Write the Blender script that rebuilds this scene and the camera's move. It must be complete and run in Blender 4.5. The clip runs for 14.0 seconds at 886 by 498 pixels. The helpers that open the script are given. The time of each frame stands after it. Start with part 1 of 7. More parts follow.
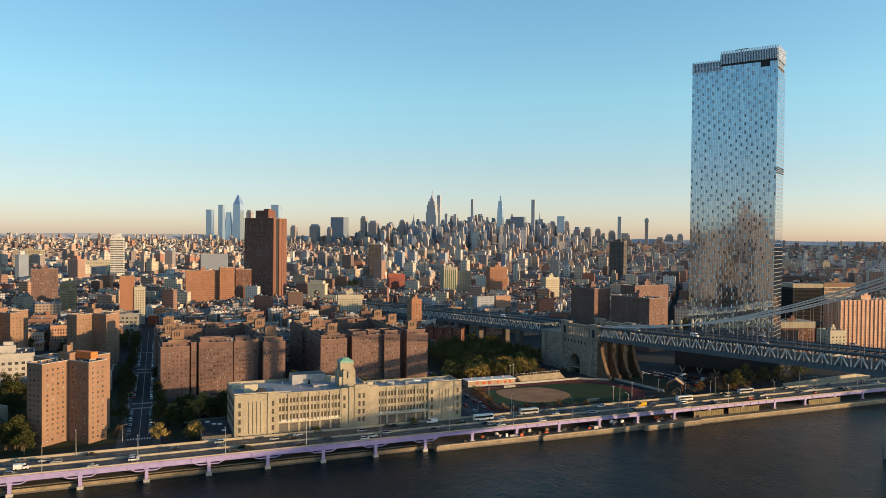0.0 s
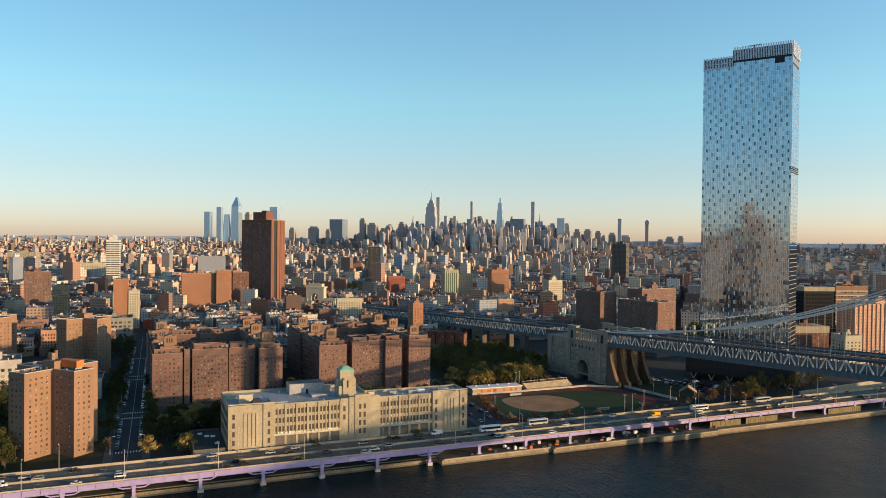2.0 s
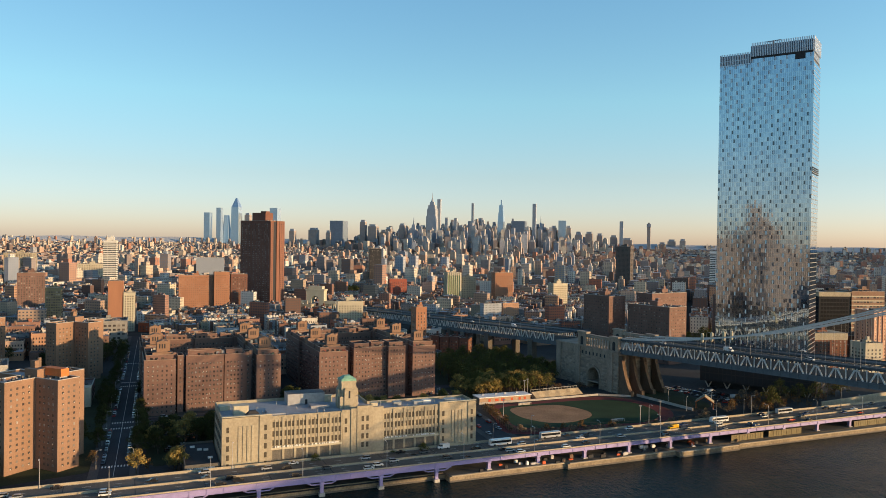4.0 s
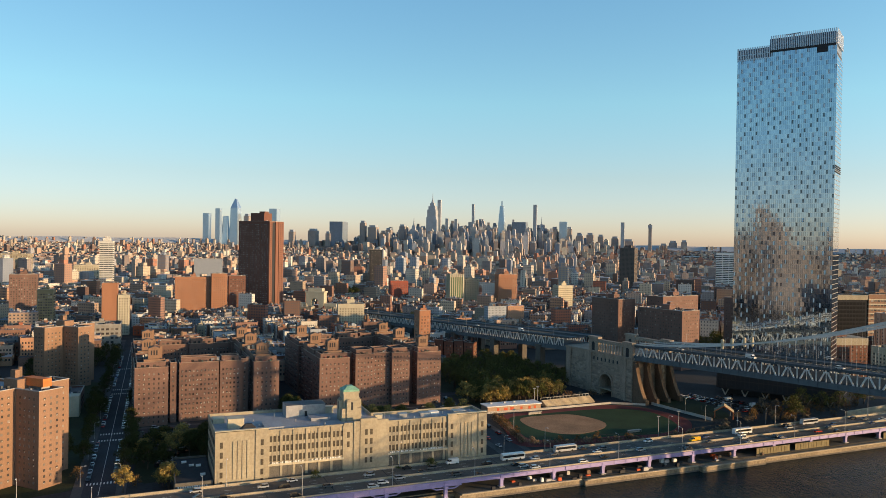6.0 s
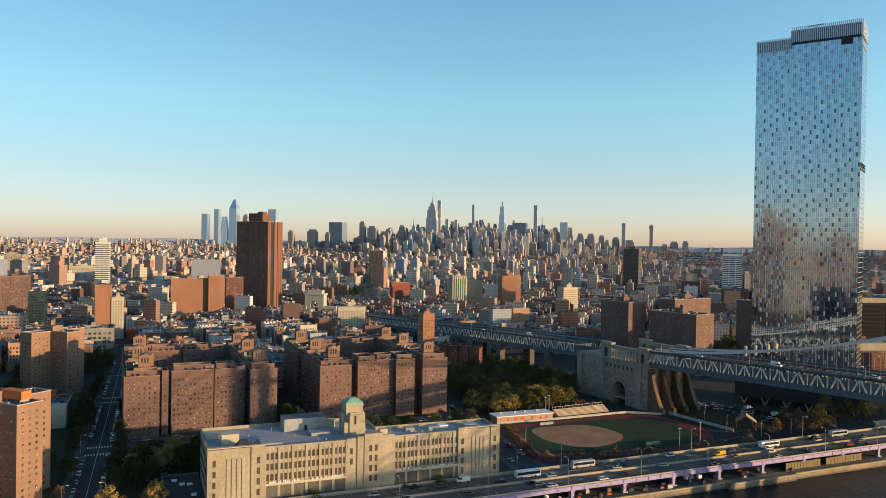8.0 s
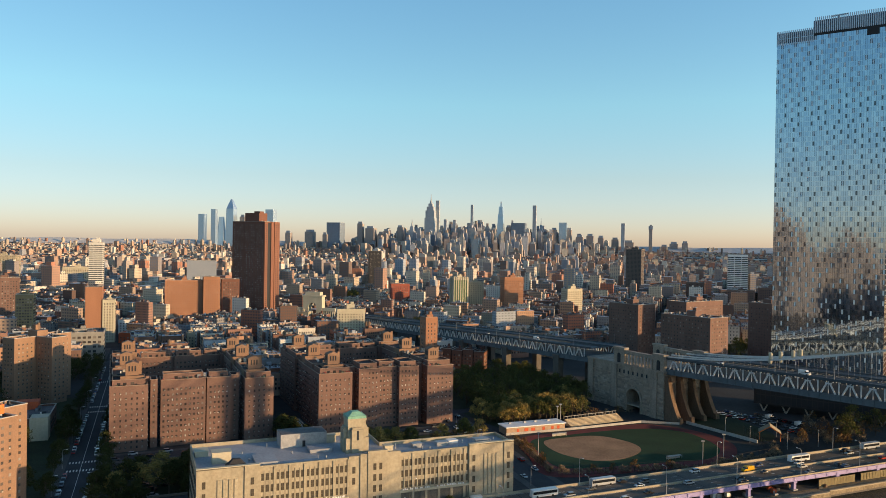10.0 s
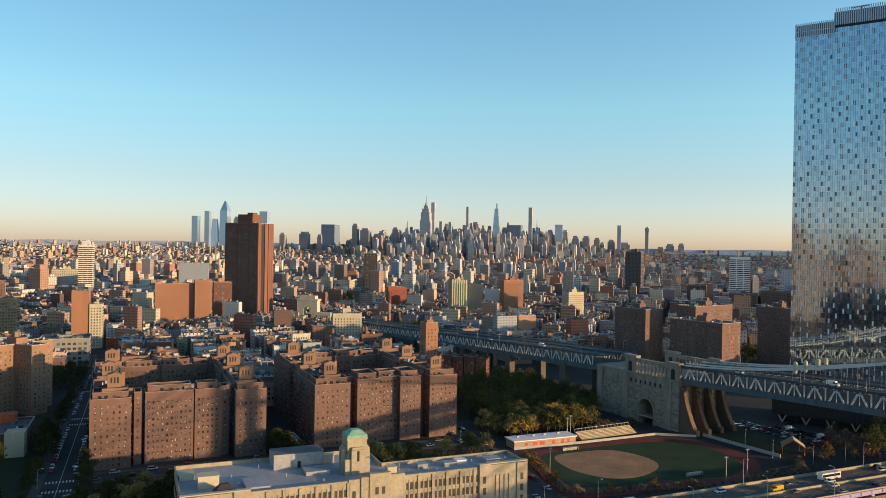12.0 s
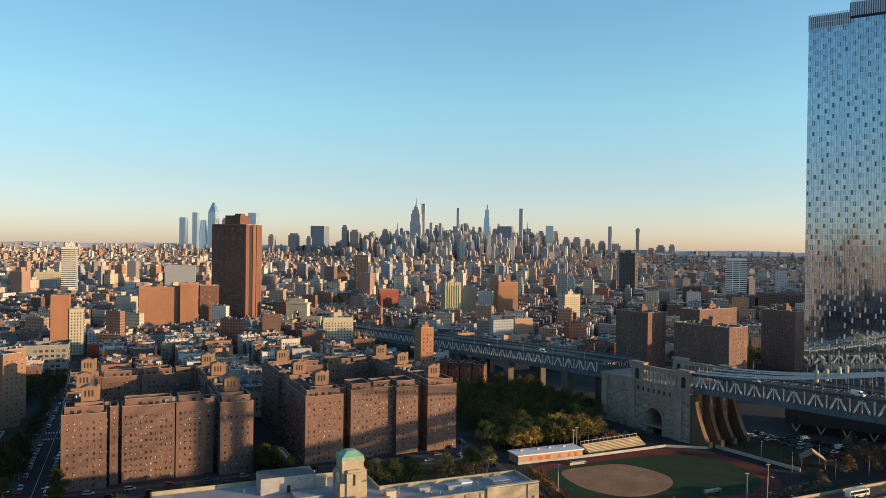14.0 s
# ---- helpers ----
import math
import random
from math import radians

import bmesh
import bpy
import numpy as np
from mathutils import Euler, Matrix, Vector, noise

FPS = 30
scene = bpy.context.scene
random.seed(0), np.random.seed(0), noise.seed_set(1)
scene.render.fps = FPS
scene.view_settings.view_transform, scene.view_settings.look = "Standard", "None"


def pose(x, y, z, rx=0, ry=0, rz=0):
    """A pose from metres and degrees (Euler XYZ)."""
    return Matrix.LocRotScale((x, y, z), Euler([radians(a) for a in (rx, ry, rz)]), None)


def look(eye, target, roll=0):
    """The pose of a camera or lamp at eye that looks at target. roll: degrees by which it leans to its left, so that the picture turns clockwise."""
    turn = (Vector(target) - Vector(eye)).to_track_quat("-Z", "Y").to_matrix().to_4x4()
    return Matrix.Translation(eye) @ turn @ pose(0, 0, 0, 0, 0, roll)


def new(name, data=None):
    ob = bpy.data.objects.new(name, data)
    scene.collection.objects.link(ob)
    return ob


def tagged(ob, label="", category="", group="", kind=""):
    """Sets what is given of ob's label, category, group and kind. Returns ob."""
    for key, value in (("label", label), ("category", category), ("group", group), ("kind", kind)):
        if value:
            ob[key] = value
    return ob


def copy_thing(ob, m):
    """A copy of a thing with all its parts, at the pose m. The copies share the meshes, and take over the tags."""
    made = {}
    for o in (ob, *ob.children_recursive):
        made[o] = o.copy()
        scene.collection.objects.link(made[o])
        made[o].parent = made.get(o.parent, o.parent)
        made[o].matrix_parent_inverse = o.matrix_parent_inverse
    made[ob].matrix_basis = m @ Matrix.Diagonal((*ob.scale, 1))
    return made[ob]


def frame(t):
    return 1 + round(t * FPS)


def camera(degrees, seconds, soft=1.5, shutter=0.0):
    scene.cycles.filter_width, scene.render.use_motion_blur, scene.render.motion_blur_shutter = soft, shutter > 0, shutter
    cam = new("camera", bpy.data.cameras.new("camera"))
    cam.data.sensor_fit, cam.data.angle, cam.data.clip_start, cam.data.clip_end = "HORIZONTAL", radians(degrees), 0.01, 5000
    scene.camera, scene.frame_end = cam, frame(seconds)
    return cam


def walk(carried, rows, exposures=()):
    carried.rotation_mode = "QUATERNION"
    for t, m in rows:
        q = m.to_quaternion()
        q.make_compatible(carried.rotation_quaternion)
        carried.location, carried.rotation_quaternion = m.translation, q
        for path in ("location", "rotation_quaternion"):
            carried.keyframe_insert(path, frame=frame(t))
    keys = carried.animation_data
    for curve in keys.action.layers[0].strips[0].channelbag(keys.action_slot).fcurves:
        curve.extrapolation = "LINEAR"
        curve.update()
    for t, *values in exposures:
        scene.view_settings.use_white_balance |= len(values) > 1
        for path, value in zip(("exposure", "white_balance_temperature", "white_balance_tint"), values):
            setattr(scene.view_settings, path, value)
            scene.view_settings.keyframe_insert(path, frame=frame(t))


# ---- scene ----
cam = camera(61.4, 14.0, soft=0.75)
PATH = [
    (0, (-1.835, 12.893, 114.854), (-1.837, 14.892, 114.818), 0.6),
    (0.5, (-2.617, 17.883, 114.801), (-2.618, 19.883, 114.766), 0.6),
    (1, (-3.454, 22.964, 114.749), (-3.454, 24.964, 114.716), 0.6),
    (1.5, (-4.324, 28.178, 114.704), (-4.323, 30.177, 114.673), 0.6),
    (2, (-5.208, 33.555, 114.659), (-5.207, 35.554, 114.629), 0.6),
    (2.5, (-6.138, 39.098, 114.626), (-6.137, 41.098, 114.597), 0.6),
    (3, (-7.151, 44.84, 114.615), (-7.15, 46.84, 114.588), 0.7),
    (5.5, (-12.736, 74.456, 114.552), (-12.735, 76.456, 114.529), 0.9),
    (6, (-13.858, 80.446, 114.557), (-13.856, 82.445, 114.535), 0.9),
    (6.5, (-14.988, 86.506, 114.604), (-14.986, 88.506, 114.582), 0.9),
    (7, (-16.163, 92.606, 114.661), (-16.16, 94.606, 114.64), 1.0),
    (7.5, (-17.376, 98.757, 114.711), (-17.372, 100.757, 114.692), 0.9),
    (8, (-18.61, 105.022, 114.741), (-18.606, 107.022, 114.721), 0.9),
    (10.5, (-24.84, 136.951, 114.648), (-24.826, 138.951, 114.63), 0.9),
    (11, (-26.092, 143.318, 114.638), (-26.074, 145.318, 114.623), 0.9),
    (11.5, (-27.342, 149.698, 114.661), (-27.32, 151.697, 114.647), 0.9),
    (12, (-28.557, 156.008, 114.701), (-28.532, 158.008, 114.688), 0.9),
    (12.5, (-29.703, 162.293, 114.753), (-29.677, 164.293, 114.74), 0.8),
    (13, (-30.848, 168.552, 114.796), (-30.82, 170.552, 114.785), 0.8),
    (13.5, (-31.97, 174.77, 114.822), (-31.931, 176.769, 114.811), 0.8),
    (14, (-33.107, 180.949, 114.851), (-33.054, 182.948, 114.842), 0.8),
]
walk(cam, [(t, look(eye, to, roll)) for t, eye, to, roll in PATH], [(0, 1.0, 8250, 12), (14, 1.0, 8250, 12)])

# ---------------------------------------------------------------- light
SUN_AZ, SUN_EL = -21.0, 6.8          # to the sun: degrees from +x towards +y, and above the horizon
world = bpy.data.worlds.new("world")
scene.world = world
world.use_nodes = True
wn = world.node_tree
sky = wn.nodes.new("ShaderNodeTexSky")
sky.sky_type = "NISHITA"
sky.sun_disc = False
sky.sun_elevation = radians(SUN_EL)
sky.sun_rotation = radians(90 - SUN_AZ)
sky.altitude = 100
sky.air_density, sky.dust_density, sky.ozone_density = 0.76, 0.4, 3.2
# evening haze: rosy and dimmer at the horizon, clearer blue higher up
tex = wn.nodes.new("ShaderNodeTexCoord")
sky_dir = wn.nodes.new("ShaderNodeSeparateXYZ")
haze = wn.nodes.new("ShaderNodeValToRGB")
els = haze.color_ramp.elements
for i, (at, col) in enumerate(((0.0, (1.03, 0.84, 1.0)), (0.03, (1.09, 0.89, 0.97)), (0.084, (1.17, 0.97, 0.89)), (0.18, (1.19, 1.31, 1.09)), (0.32, (1.11, 1.38, 1.25)), (0.6, (0.86, 0.94, 0.92)))):
    e = els[i] if i < 2 else els.new(at)
    e.position, e.color = at, (*col, 1)
haze_mix = wn.nodes.new("ShaderNodeMix")
haze_mix.data_type, haze_mix.blend_type = "RGBA", "MULTIPLY"
haze_mix.inputs[0].default_value = 1.0
wn.links.new(tex.outputs["Generated"], sky_dir.inputs[0])
wn.links.new(sky_dir.outputs[2], haze.inputs[0])
wn.links.new(sky.outputs[0], haze_mix.inputs[6])
wn.links.new(haze.outputs[0], haze_mix.inputs[7])
# a little more haze on the sunward side
side = wn.nodes.new("ShaderNodeMapRange")
for i, v in enumerate((-0.55, 0.55, 0.85, 1.18)):
    side.inputs[i + 1].default_value = v
side_mix = wn.nodes.new("ShaderNodeMix")
side_mix.data_type, side_mix.blend_type = "RGBA", "MULTIPLY"
side_mix.inputs[0].default_value = 1.0
wn.links.new(sky_dir.outputs[0], side.inputs[0])
wn.links.new(haze_mix.outputs[2], side_mix.inputs[6])
wn.links.new(side.outputs[0], side_mix.inputs[7])
wn.links.new(side_mix.outputs[2], wn.nodes["Background"].inputs[0])
wn.nodes["Background"].inputs[1].default_value = 0.15
sun = new("sun", bpy.data.lights.new("sun", "SUN"))
sun.data.energy, sun.data.angle, sun.data.color = 2.85, radians(0.5), (1.0, 0.74, 0.47)
to_sun = Vector((math.cos(radians(SUN_AZ)) * math.cos(radians(SUN_EL)), math.sin(radians(SUN_AZ)) * math.cos(radians(SUN_EL)), math.sin(radians(SUN_EL))))
sun.matrix_world = look(to_sun * 1500, (0, 0, 0))

# ---------------------------------------------------------------- plan
# the shore runs along U, V points inland; the bridge runs along B towards the river, N is its far side
ANG = radians(22.9)
U = np.array((math.cos(ANG), math.sin(ANG)))
V = np.array((-math.sin(ANG), math.cos(ANG)))
O = np.array((-188.0, 333.0))        # on the river edge of the elevated road
B = np.array((0.4899, -0.8718))
N = np.array((0.8718, 0.4899))
A0 = np.array((121.0, 605.0))        # corner of the anchorage
GROUND = 3.0


def uv(u, v):
    """A place from metres along the shore and inland."""
    return O + U * u + V * v


# ---------------------------------------------------------------- materials
def nodes_of(m):
    m.use_nodes = True
    return m.node_tree, m.node_tree.nodes["Principled BSDF"]


def mat(name, col, rough=0.85, metal=0.0, var=0.25, scale=0.4, fine=4.0, bump=0.0, per=None, palette=(), spec=0.3, streak=0.0):
    """A surface with two scales of variation; per: 'island' or 'object' picks from the palette."""
    m = bpy.data.materials.new(name)
    t, p = nodes_of(m)
    ln = t.links.new
    p.inputs["Roughness"].default_value, p.inputs["Metallic"].default_value = rough, metal
    p.inputs["Specular IOR Level"].default_value = spec
    tc = t.nodes.new("ShaderNodeTexCoord") if per == "object" else t.nodes.new("ShaderNodeNewGeometry")
    pos = tc.outputs["Object"] if per == "object" else tc.outputs["Position"]
    mp = t.nodes.new("ShaderNodeMapping")
    mp.inputs["Scale"].default_value = (1, 1, 0.25 if streak else 1)
    ln(pos, mp.inputs[0])
    n1, n2 = t.nodes.new("ShaderNodeTexNoise"), t.nodes.new("ShaderNodeTexNoise")
    n1.inputs["Scale"].default_value, n1.inputs["Detail"].default_value = scale, 5
    n2.inputs["Scale"].default_value, n2.inputs["Detail"].default_value = fine, 3
    ln(mp.outputs[0], n1.inputs[0]), ln(pos, n2.inputs[0])
    add = t.nodes.new("ShaderNodeMath")
    add.operation = "ADD"
    ln(n1.outputs[0], add.inputs[0]), ln(n2.outputs[0], add.inputs[1])
    mr = t.nodes.new("ShaderNodeMapRange")
    mr.inputs[1].default_value, mr.inputs[2].default_value = 0.7, 1.3
    mr.inputs[3].default_value, mr.inputs[4].default_value = 1 - var, 1 + var
    ln(add.outputs[0], mr.inputs[0])
    mul = t.nodes.new("ShaderNodeMix")
    mul.data_type, mul.blend_type = "RGBA", "MULTIPLY"
    mul.inputs[0].default_value = 1.0
    if palette:
        ramp = t.nodes.new("ShaderNodeValToRGB")
        ramp.color_ramp.interpolation = "CONSTANT"
        els = ramp.color_ramp.elements
        while len(els) < len(palette):
            els.new(0.5)
        for i, c in enumerate(palette):
            els[i].position, els[i].color = i / len(palette), (*c, 1)
        if per == "object":
            oi = t.nodes.new("ShaderNodeObjectInfo")
            ln(oi.outputs["Random"], ramp.inputs[0])
        else:
            ln(tc.outputs["Random Per Island"], ramp.inputs[0])
        ln(ramp.outputs[0], mul.inputs[6])
    else:
        mul.inputs[6].default_value = (*col, 1)
    ln(mr.outputs[0], mul.inputs[7])
    ln(mul.outputs[2], p.inputs["Base Color"])
    if bump:
        b = t.nodes.new("ShaderNodeBump")
        b.inputs["Strength"].default_value, b.inputs["Distance"].default_value = bump, 0.05
        ln(n2.outputs[0], b.inputs["Height"]), ln(b.outputs[0], p.inputs["Normal"])
    return m


def window_wall(name, palette, floor=3.4, bay=3.0, fill=0.5, glass=(0.05, 0.06, 0.07)):
    """Far facades: a colour for each building and rows of window openings."""
    m = mat(name, (1, 1, 1), 0.85, var=0.15, scale=0.05, fine=0.8, per="island", palette=palette)
    t = m.node_tree
    p = t.nodes["Principled BSDF"]
    ln = t.links.new
    src = p.inputs["Base Color"].links[0].from_socket
    g = t.nodes.new("ShaderNodeNewGeometry")
    sep, nsep = t.nodes.new("ShaderNodeSeparateXYZ"), t.nodes.new("ShaderNodeSeparateXYZ")
    ln(g.outputs["Position"], sep.inputs[0]), ln(g.outputs["Normal"], nsep.inputs[0])

    def op(kind, a, b=None):
        n = t.nodes.new("ShaderNodeMath")
        n.operation = kind
        for i, v in enumerate((a, b)):
            if v is None:
                continue
            if isinstance(v, (int, float)):
                n.inputs[i].default_value = v
            else:
                ln(v, n.inputs[i])
        return n.outputs[0]
    # distance along the wall = position across the wall's normal
    along = op("SUBTRACT", op("MULTIPLY", sep.outputs[1], nsep.outputs[0]), op("MULTIPLY", sep.outputs[0], nsep.outputs[1]))
    own = g.outputs["Random Per Island"]
    own_bay = op("MULTIPLY", op("ADD", op("FRACT", op("MULTIPLY", own, 7.3)), 0.7), bay)
    cell = op("FRACT", op("DIVIDE", along, own_bay))
    row = op("FRACT", op("DIVIDE", sep.outputs[2], op("MULTIPLY", op("ADD", op("MULTIPLY", op("FRACT", op("MULTIPLY", own, 3.7)), 0.4), 0.85), floor)))
    fill = op("ADD", op("MULTIPLY", op("FRACT", op("MULTIPLY", own, 5.1)), 0.35), fill - 0.15)
    inside = op("MULTIPLY", op("LESS_THAN", cell, fill), op("LESS_THAN", row, 0.46))
    inside = op("MULTIPLY", inside, op("LESS_THAN", nsep.outputs[2], 0.5))
    mx = t.nodes.new("ShaderNodeMix")
    mx.data_type = "RGBA"
    ln(inside, mx.inputs[0]), ln(src, mx.inputs[6])
    mx.inputs[7].default_value = (*glass, 1)
    ln(mx.outputs[2], p.inputs["Base Color"])
    r = t.nodes.new("ShaderNodeMapRange")
    r.inputs[3].default_value, r.inputs[4].default_value = 0.85, 0.25
    ln(inside, r.inputs[0]), ln(r.outputs[0], p.inputs["Roughness"])
    return m


def glassy(name, col, rough=0.03, metal=0.9, wave=0.0, palette=()):
    m = mat(name, col, rough, metal, var=0.06, scale=0.1, fine=0.6, spec=0.6, per="island" if palette else None, palette=palette)
    if wave:
        t = m.node_tree
        p = t.nodes["Principled BSDF"]
        n = t.nodes.new("ShaderNodeTexNoise")
        g = t.nodes.new("ShaderNodeNewGeometry")
        n.inputs["Scale"].default_value = 0.35
        b = t.nodes.new("ShaderNodeBump")
        b.inputs["Strength"].default_value, b.inputs["Distance"].default_value = wave, 0.1
        t.links.new(g.outputs["Position"], n.inputs[0])
        t.links.new(n.outputs[0], b.inputs["Height"])
        t.links.new(b.outputs[0], p.inputs["Normal"])
    return m


BRICK = mat("red_brown_brick", (0.184, 0.108, 0.088), 0.9, var=0.18, scale=0.12, fine=1.5, bump=0.2, streak=1)
BRICK2 = mat("orange_brick", (0.262, 0.156, 0.105), 0.9, var=0.15, scale=0.12, fine=1.5, bump=0.2, streak=1)
BRICK_DK = mat("dark_brown_brick", (0.175, 0.08, 0.058), 0.9, var=0.15, scale=0.1, fine=1.5, streak=1)
BRICK_OR = mat("bright_orange_brick", (0.34, 0.160, 0.096), 0.9, var=0.12, scale=0.1, fine=1.5, streak=1)
CREAM = mat("cream_stone", (0.365, 0.312, 0.225), 0.85, var=0.2, scale=0.16, fine=0.9, streak=1)
CREAM_LT = mat("pale_cream_paint", (0.50, 0.445, 0.33), 0.8, var=0.12, scale=0.15, fine=1.2, streak=1)
STONE = mat("granite_blocks", (0.30, 0.245, 0.195), 0.9, var=0.34, scale=0.3, fine=1.4, bump=0.4, streak=1)
# brown stone, its colour darkened further to stand for the bridge's shade
STONE_BR = mat("shaded_brown_stone", (0.155, 0.10, 0.068), 0.9, var=0.3, scale=0.25, fine=1.4, bump=0.4, streak=1)
CONC = mat("concrete", (0.42, 0.39, 0.35), 0.9, var=0.2, scale=0.15, fine=1.5, bump=0.2)
CONC_W = mat("tan_parapet_concrete", (0.40, 0.33, 0.235), 0.9, var=0.22, scale=0.2, fine=2.0)
ASPH = mat("asphalt", (0.042, 0.043, 0.047), 0.9, var=0.3, scale=0.08, fine=1.0, bump=0.2)
DECK = mat("worn_road_deck", (0.118, 0.104, 0.09), 0.88, var=0.25, scale=0.06, fine=1.2, bump=0.2)
GROUND_M = mat("city_ground", (0.038, 0.038, 0.037), 0.95, var=0.35, scale=0.03, fine=0.6)
PAVE = mat("pavement", (0.085, 0.083, 0.078), 0.92, var=0.25, scale=0.1, fine=1.5)
PAINT = mat("road_paint", (0.7, 0.7, 0.66), 0.8, var=0.25, scale=0.6, fine=4)
LILAC = mat("lilac_steel_paint", (0.34, 0.285, 0.50), 0.5, var=0.12, scale=0.3, fine=3)
STEEL = mat("bridge_blue_grey_paint", (0.055, 0.072, 0.085), 0.7, var=0.2, scale=0.2, fine=2)
STEEL_MID = mat("edge_plate_paint", (0.095, 0.125, 0.145), 0.65, var=0.2, scale=0.2, fine=2)
STEEL_LT = mat("pale_truss_paint", (0.60, 0.61, 0.60), 0.55, var=0.15, scale=0.3, fine=2)
CABLE = mat("cable_wrap", (0.60, 0.59, 0.57), 0.6, var=0.12, scale=0.5, fine=3)
WHITE = mat("white_paint", (0.8, 0.79, 0.76), 0.6, var=0.1, scale=0.5, fine=3)
ROOF = mat("flat_roof_felt", (0.13, 0.125, 0.125), 0.85, var=0.3, scale=0.15, fine=1.5)
ROOF_SILVER = mat("silver_roof_coating", (0.32, 0.325, 0.345), 0.7, var=0.18, scale=0.12, fine=1.0)
ROOF_DK = mat("black_roof_felt", (0.035, 0.035, 0.038), 0.85, var=0.3, scale=0.2, fine=1.5)
COPPER = mat("green_copper", (0.20, 0.42, 0.31), 0.7, var=0.25, scale=0.6, fine=3)
ORANGE = mat("orange_tarpaulin", (0.62, 0.17, 0.05), 0.7, var=0.15, scale=0.3, fine=2)
RED = mat("red_paint", (0.55, 0.10, 0.04), 0.7, var=0.15, scale=0.4, fine=2)
PANE = mat("window_pane", (0.06, 0.06, 0.07), 0.22, var=0.1, per="island", spec=0.6,
           palette=[(0.030, 0.028, 0.030), (0.05, 0.045, 0.045), (0.035, 0.03, 0.03), (0.07, 0.06, 0.055), (0.04, 0.04, 0.045), (0.36, 0.33, 0.29), (0.05, 0.045, 0.045), (0.10, 0.08, 0.075), (0.045, 0.04, 0.04), (0.07, 0.06, 0.06), (0.04, 0.035, 0.035)])
PANE_KV = mat("old_window_pane", (0.06, 0.06, 0.07), 0.25, var=0.1, per="island", spec=0.6,
              palette=[(0.03, 0.026, 0.026), (0.06, 0.05, 0.045), (0.035, 0.03, 0.03), (0.10, 0.08, 0.07), (0.04, 0.036, 0.038), (0.07, 0.056, 0.05), (0.14, 0.11, 0.095), (0.03, 0.027, 0.027), (0.22, 0.185, 0.165), (0.05, 0.042, 0.042), (0.09, 0.072, 0.063)])
PANE_MID = mat("house_window_pane", (0.06, 0.06, 0.07), 0.22, var=0.1, per="island", spec=0.6,
               palette=[(0.07, 0.06, 0.055), (0.11, 0.095, 0.085), (0.05, 0.045, 0.045), (0.15, 0.13, 0.115), (0.09, 0.08, 0.075), (0.30, 0.27, 0.24), (0.06, 0.055, 0.055), (0.12, 0.10, 0.09), (0.20, 0.175, 0.155)])
PANE_DK = mat("dark_window_pane", (0.035, 0.04, 0.045), 0.2, var=0.1, spec=0.6)
TANKWOOD = mat("weathered_wood", (0.20, 0.13, 0.09), 0.9, var=0.3, scale=1, fine=5)
DARK = mat("dark_metal", (0.03, 0.03, 0.033), 0.6, var=0.2)
GREY_M = mat("galvanised_metal", (0.38, 0.38, 0.38), 0.5, 0.4, var=0.2, scale=0.5, fine=3)
CLUTTER = mat("roof_clutter", (1, 1, 1), 0.75, var=0.2, scale=0.5, fine=3, per="island", palette=[(0.30, 0.30, 0.31), (0.10, 0.10, 0.10), (0.55, 0.54, 0.52), (0.22, 0.13, 0.10), (0.16, 0.155, 0.15), (0.40, 0.36, 0.30), (0.20, 0.20, 0.21), (0.06, 0.06, 0.06)])
CITY_WALLS = [(0.30, 0.14, 0.09), (0.55, 0.47, 0.36), (0.19, 0.10, 0.075), (0.40, 0.23, 0.15), (0.56, 0.51, 0.43), (0.13, 0.075, 0.06), (0.40, 0.14, 0.085), (0.24, 0.23, 0.23),
              (0.50, 0.42, 0.32), (0.27, 0.15, 0.115), (0.36, 0.27, 0.20), (0.60, 0.57, 0.52), (0.17, 0.10, 0.08), (0.46, 0.25, 0.16), (0.50, 0.35, 0.27), (0.33, 0.36, 0.39), (0.34, 0.24, 0.18), (0.22, 0.12, 0.09)]
CITY_ROOFS = [(0.08, 0.08, 0.085), (0.44, 0.46, 0.50), (0.17, 0.165, 0.165), (0.045, 0.045, 0.05), (0.42, 0.43, 0.46), (0.24, 0.23, 0.225), (0.10, 0.10, 0.105), (0.34, 0.36, 0.40), (0.20, 0.11, 0.09), (0.28, 0.29, 0.32)]
TEN_WALL = mat("tenement_wall", (1, 1, 1), 0.9, var=0.2, scale=0.15, fine=1.5, per="object", streak=1,
               palette=CITY_WALLS)
TEN_ROOF = mat("tenement_roof", (1, 1, 1), 0.85, var=0.25, scale=0.2, fine=1.5, per="object",
               palette=CITY_ROOFS)
BLOCK_WALL = window_wall("city_wall", CITY_WALLS, 3.3, 2.3, 0.36, (0.085, 0.088, 0.10))
BLOCK_ROOF = mat("city_roof", (1, 1, 1), 0.85, var=0.25, scale=0.2, fine=1.5, per="island",
                 palette=CITY_ROOFS)
FAR_WALL = window_wall("far_wall", [(0.36, 0.23, 0.17), (0.52, 0.46, 0.39), (0.27, 0.23, 0.22), (0.46, 0.30, 0.22), (0.50, 0.40, 0.31), (0.22, 0.18, 0.17), (0.34, 0.20, 0.15), (0.40, 0.18, 0.12), (0.58, 0.52, 0.44), (0.18, 0.12, 0.10), (0.60, 0.56, 0.50), (0.50, 0.41, 0.31), (0.36, 0.36, 0.38)], 3.6, 3.4, 0.4, (0.14, 0.145, 0.16))
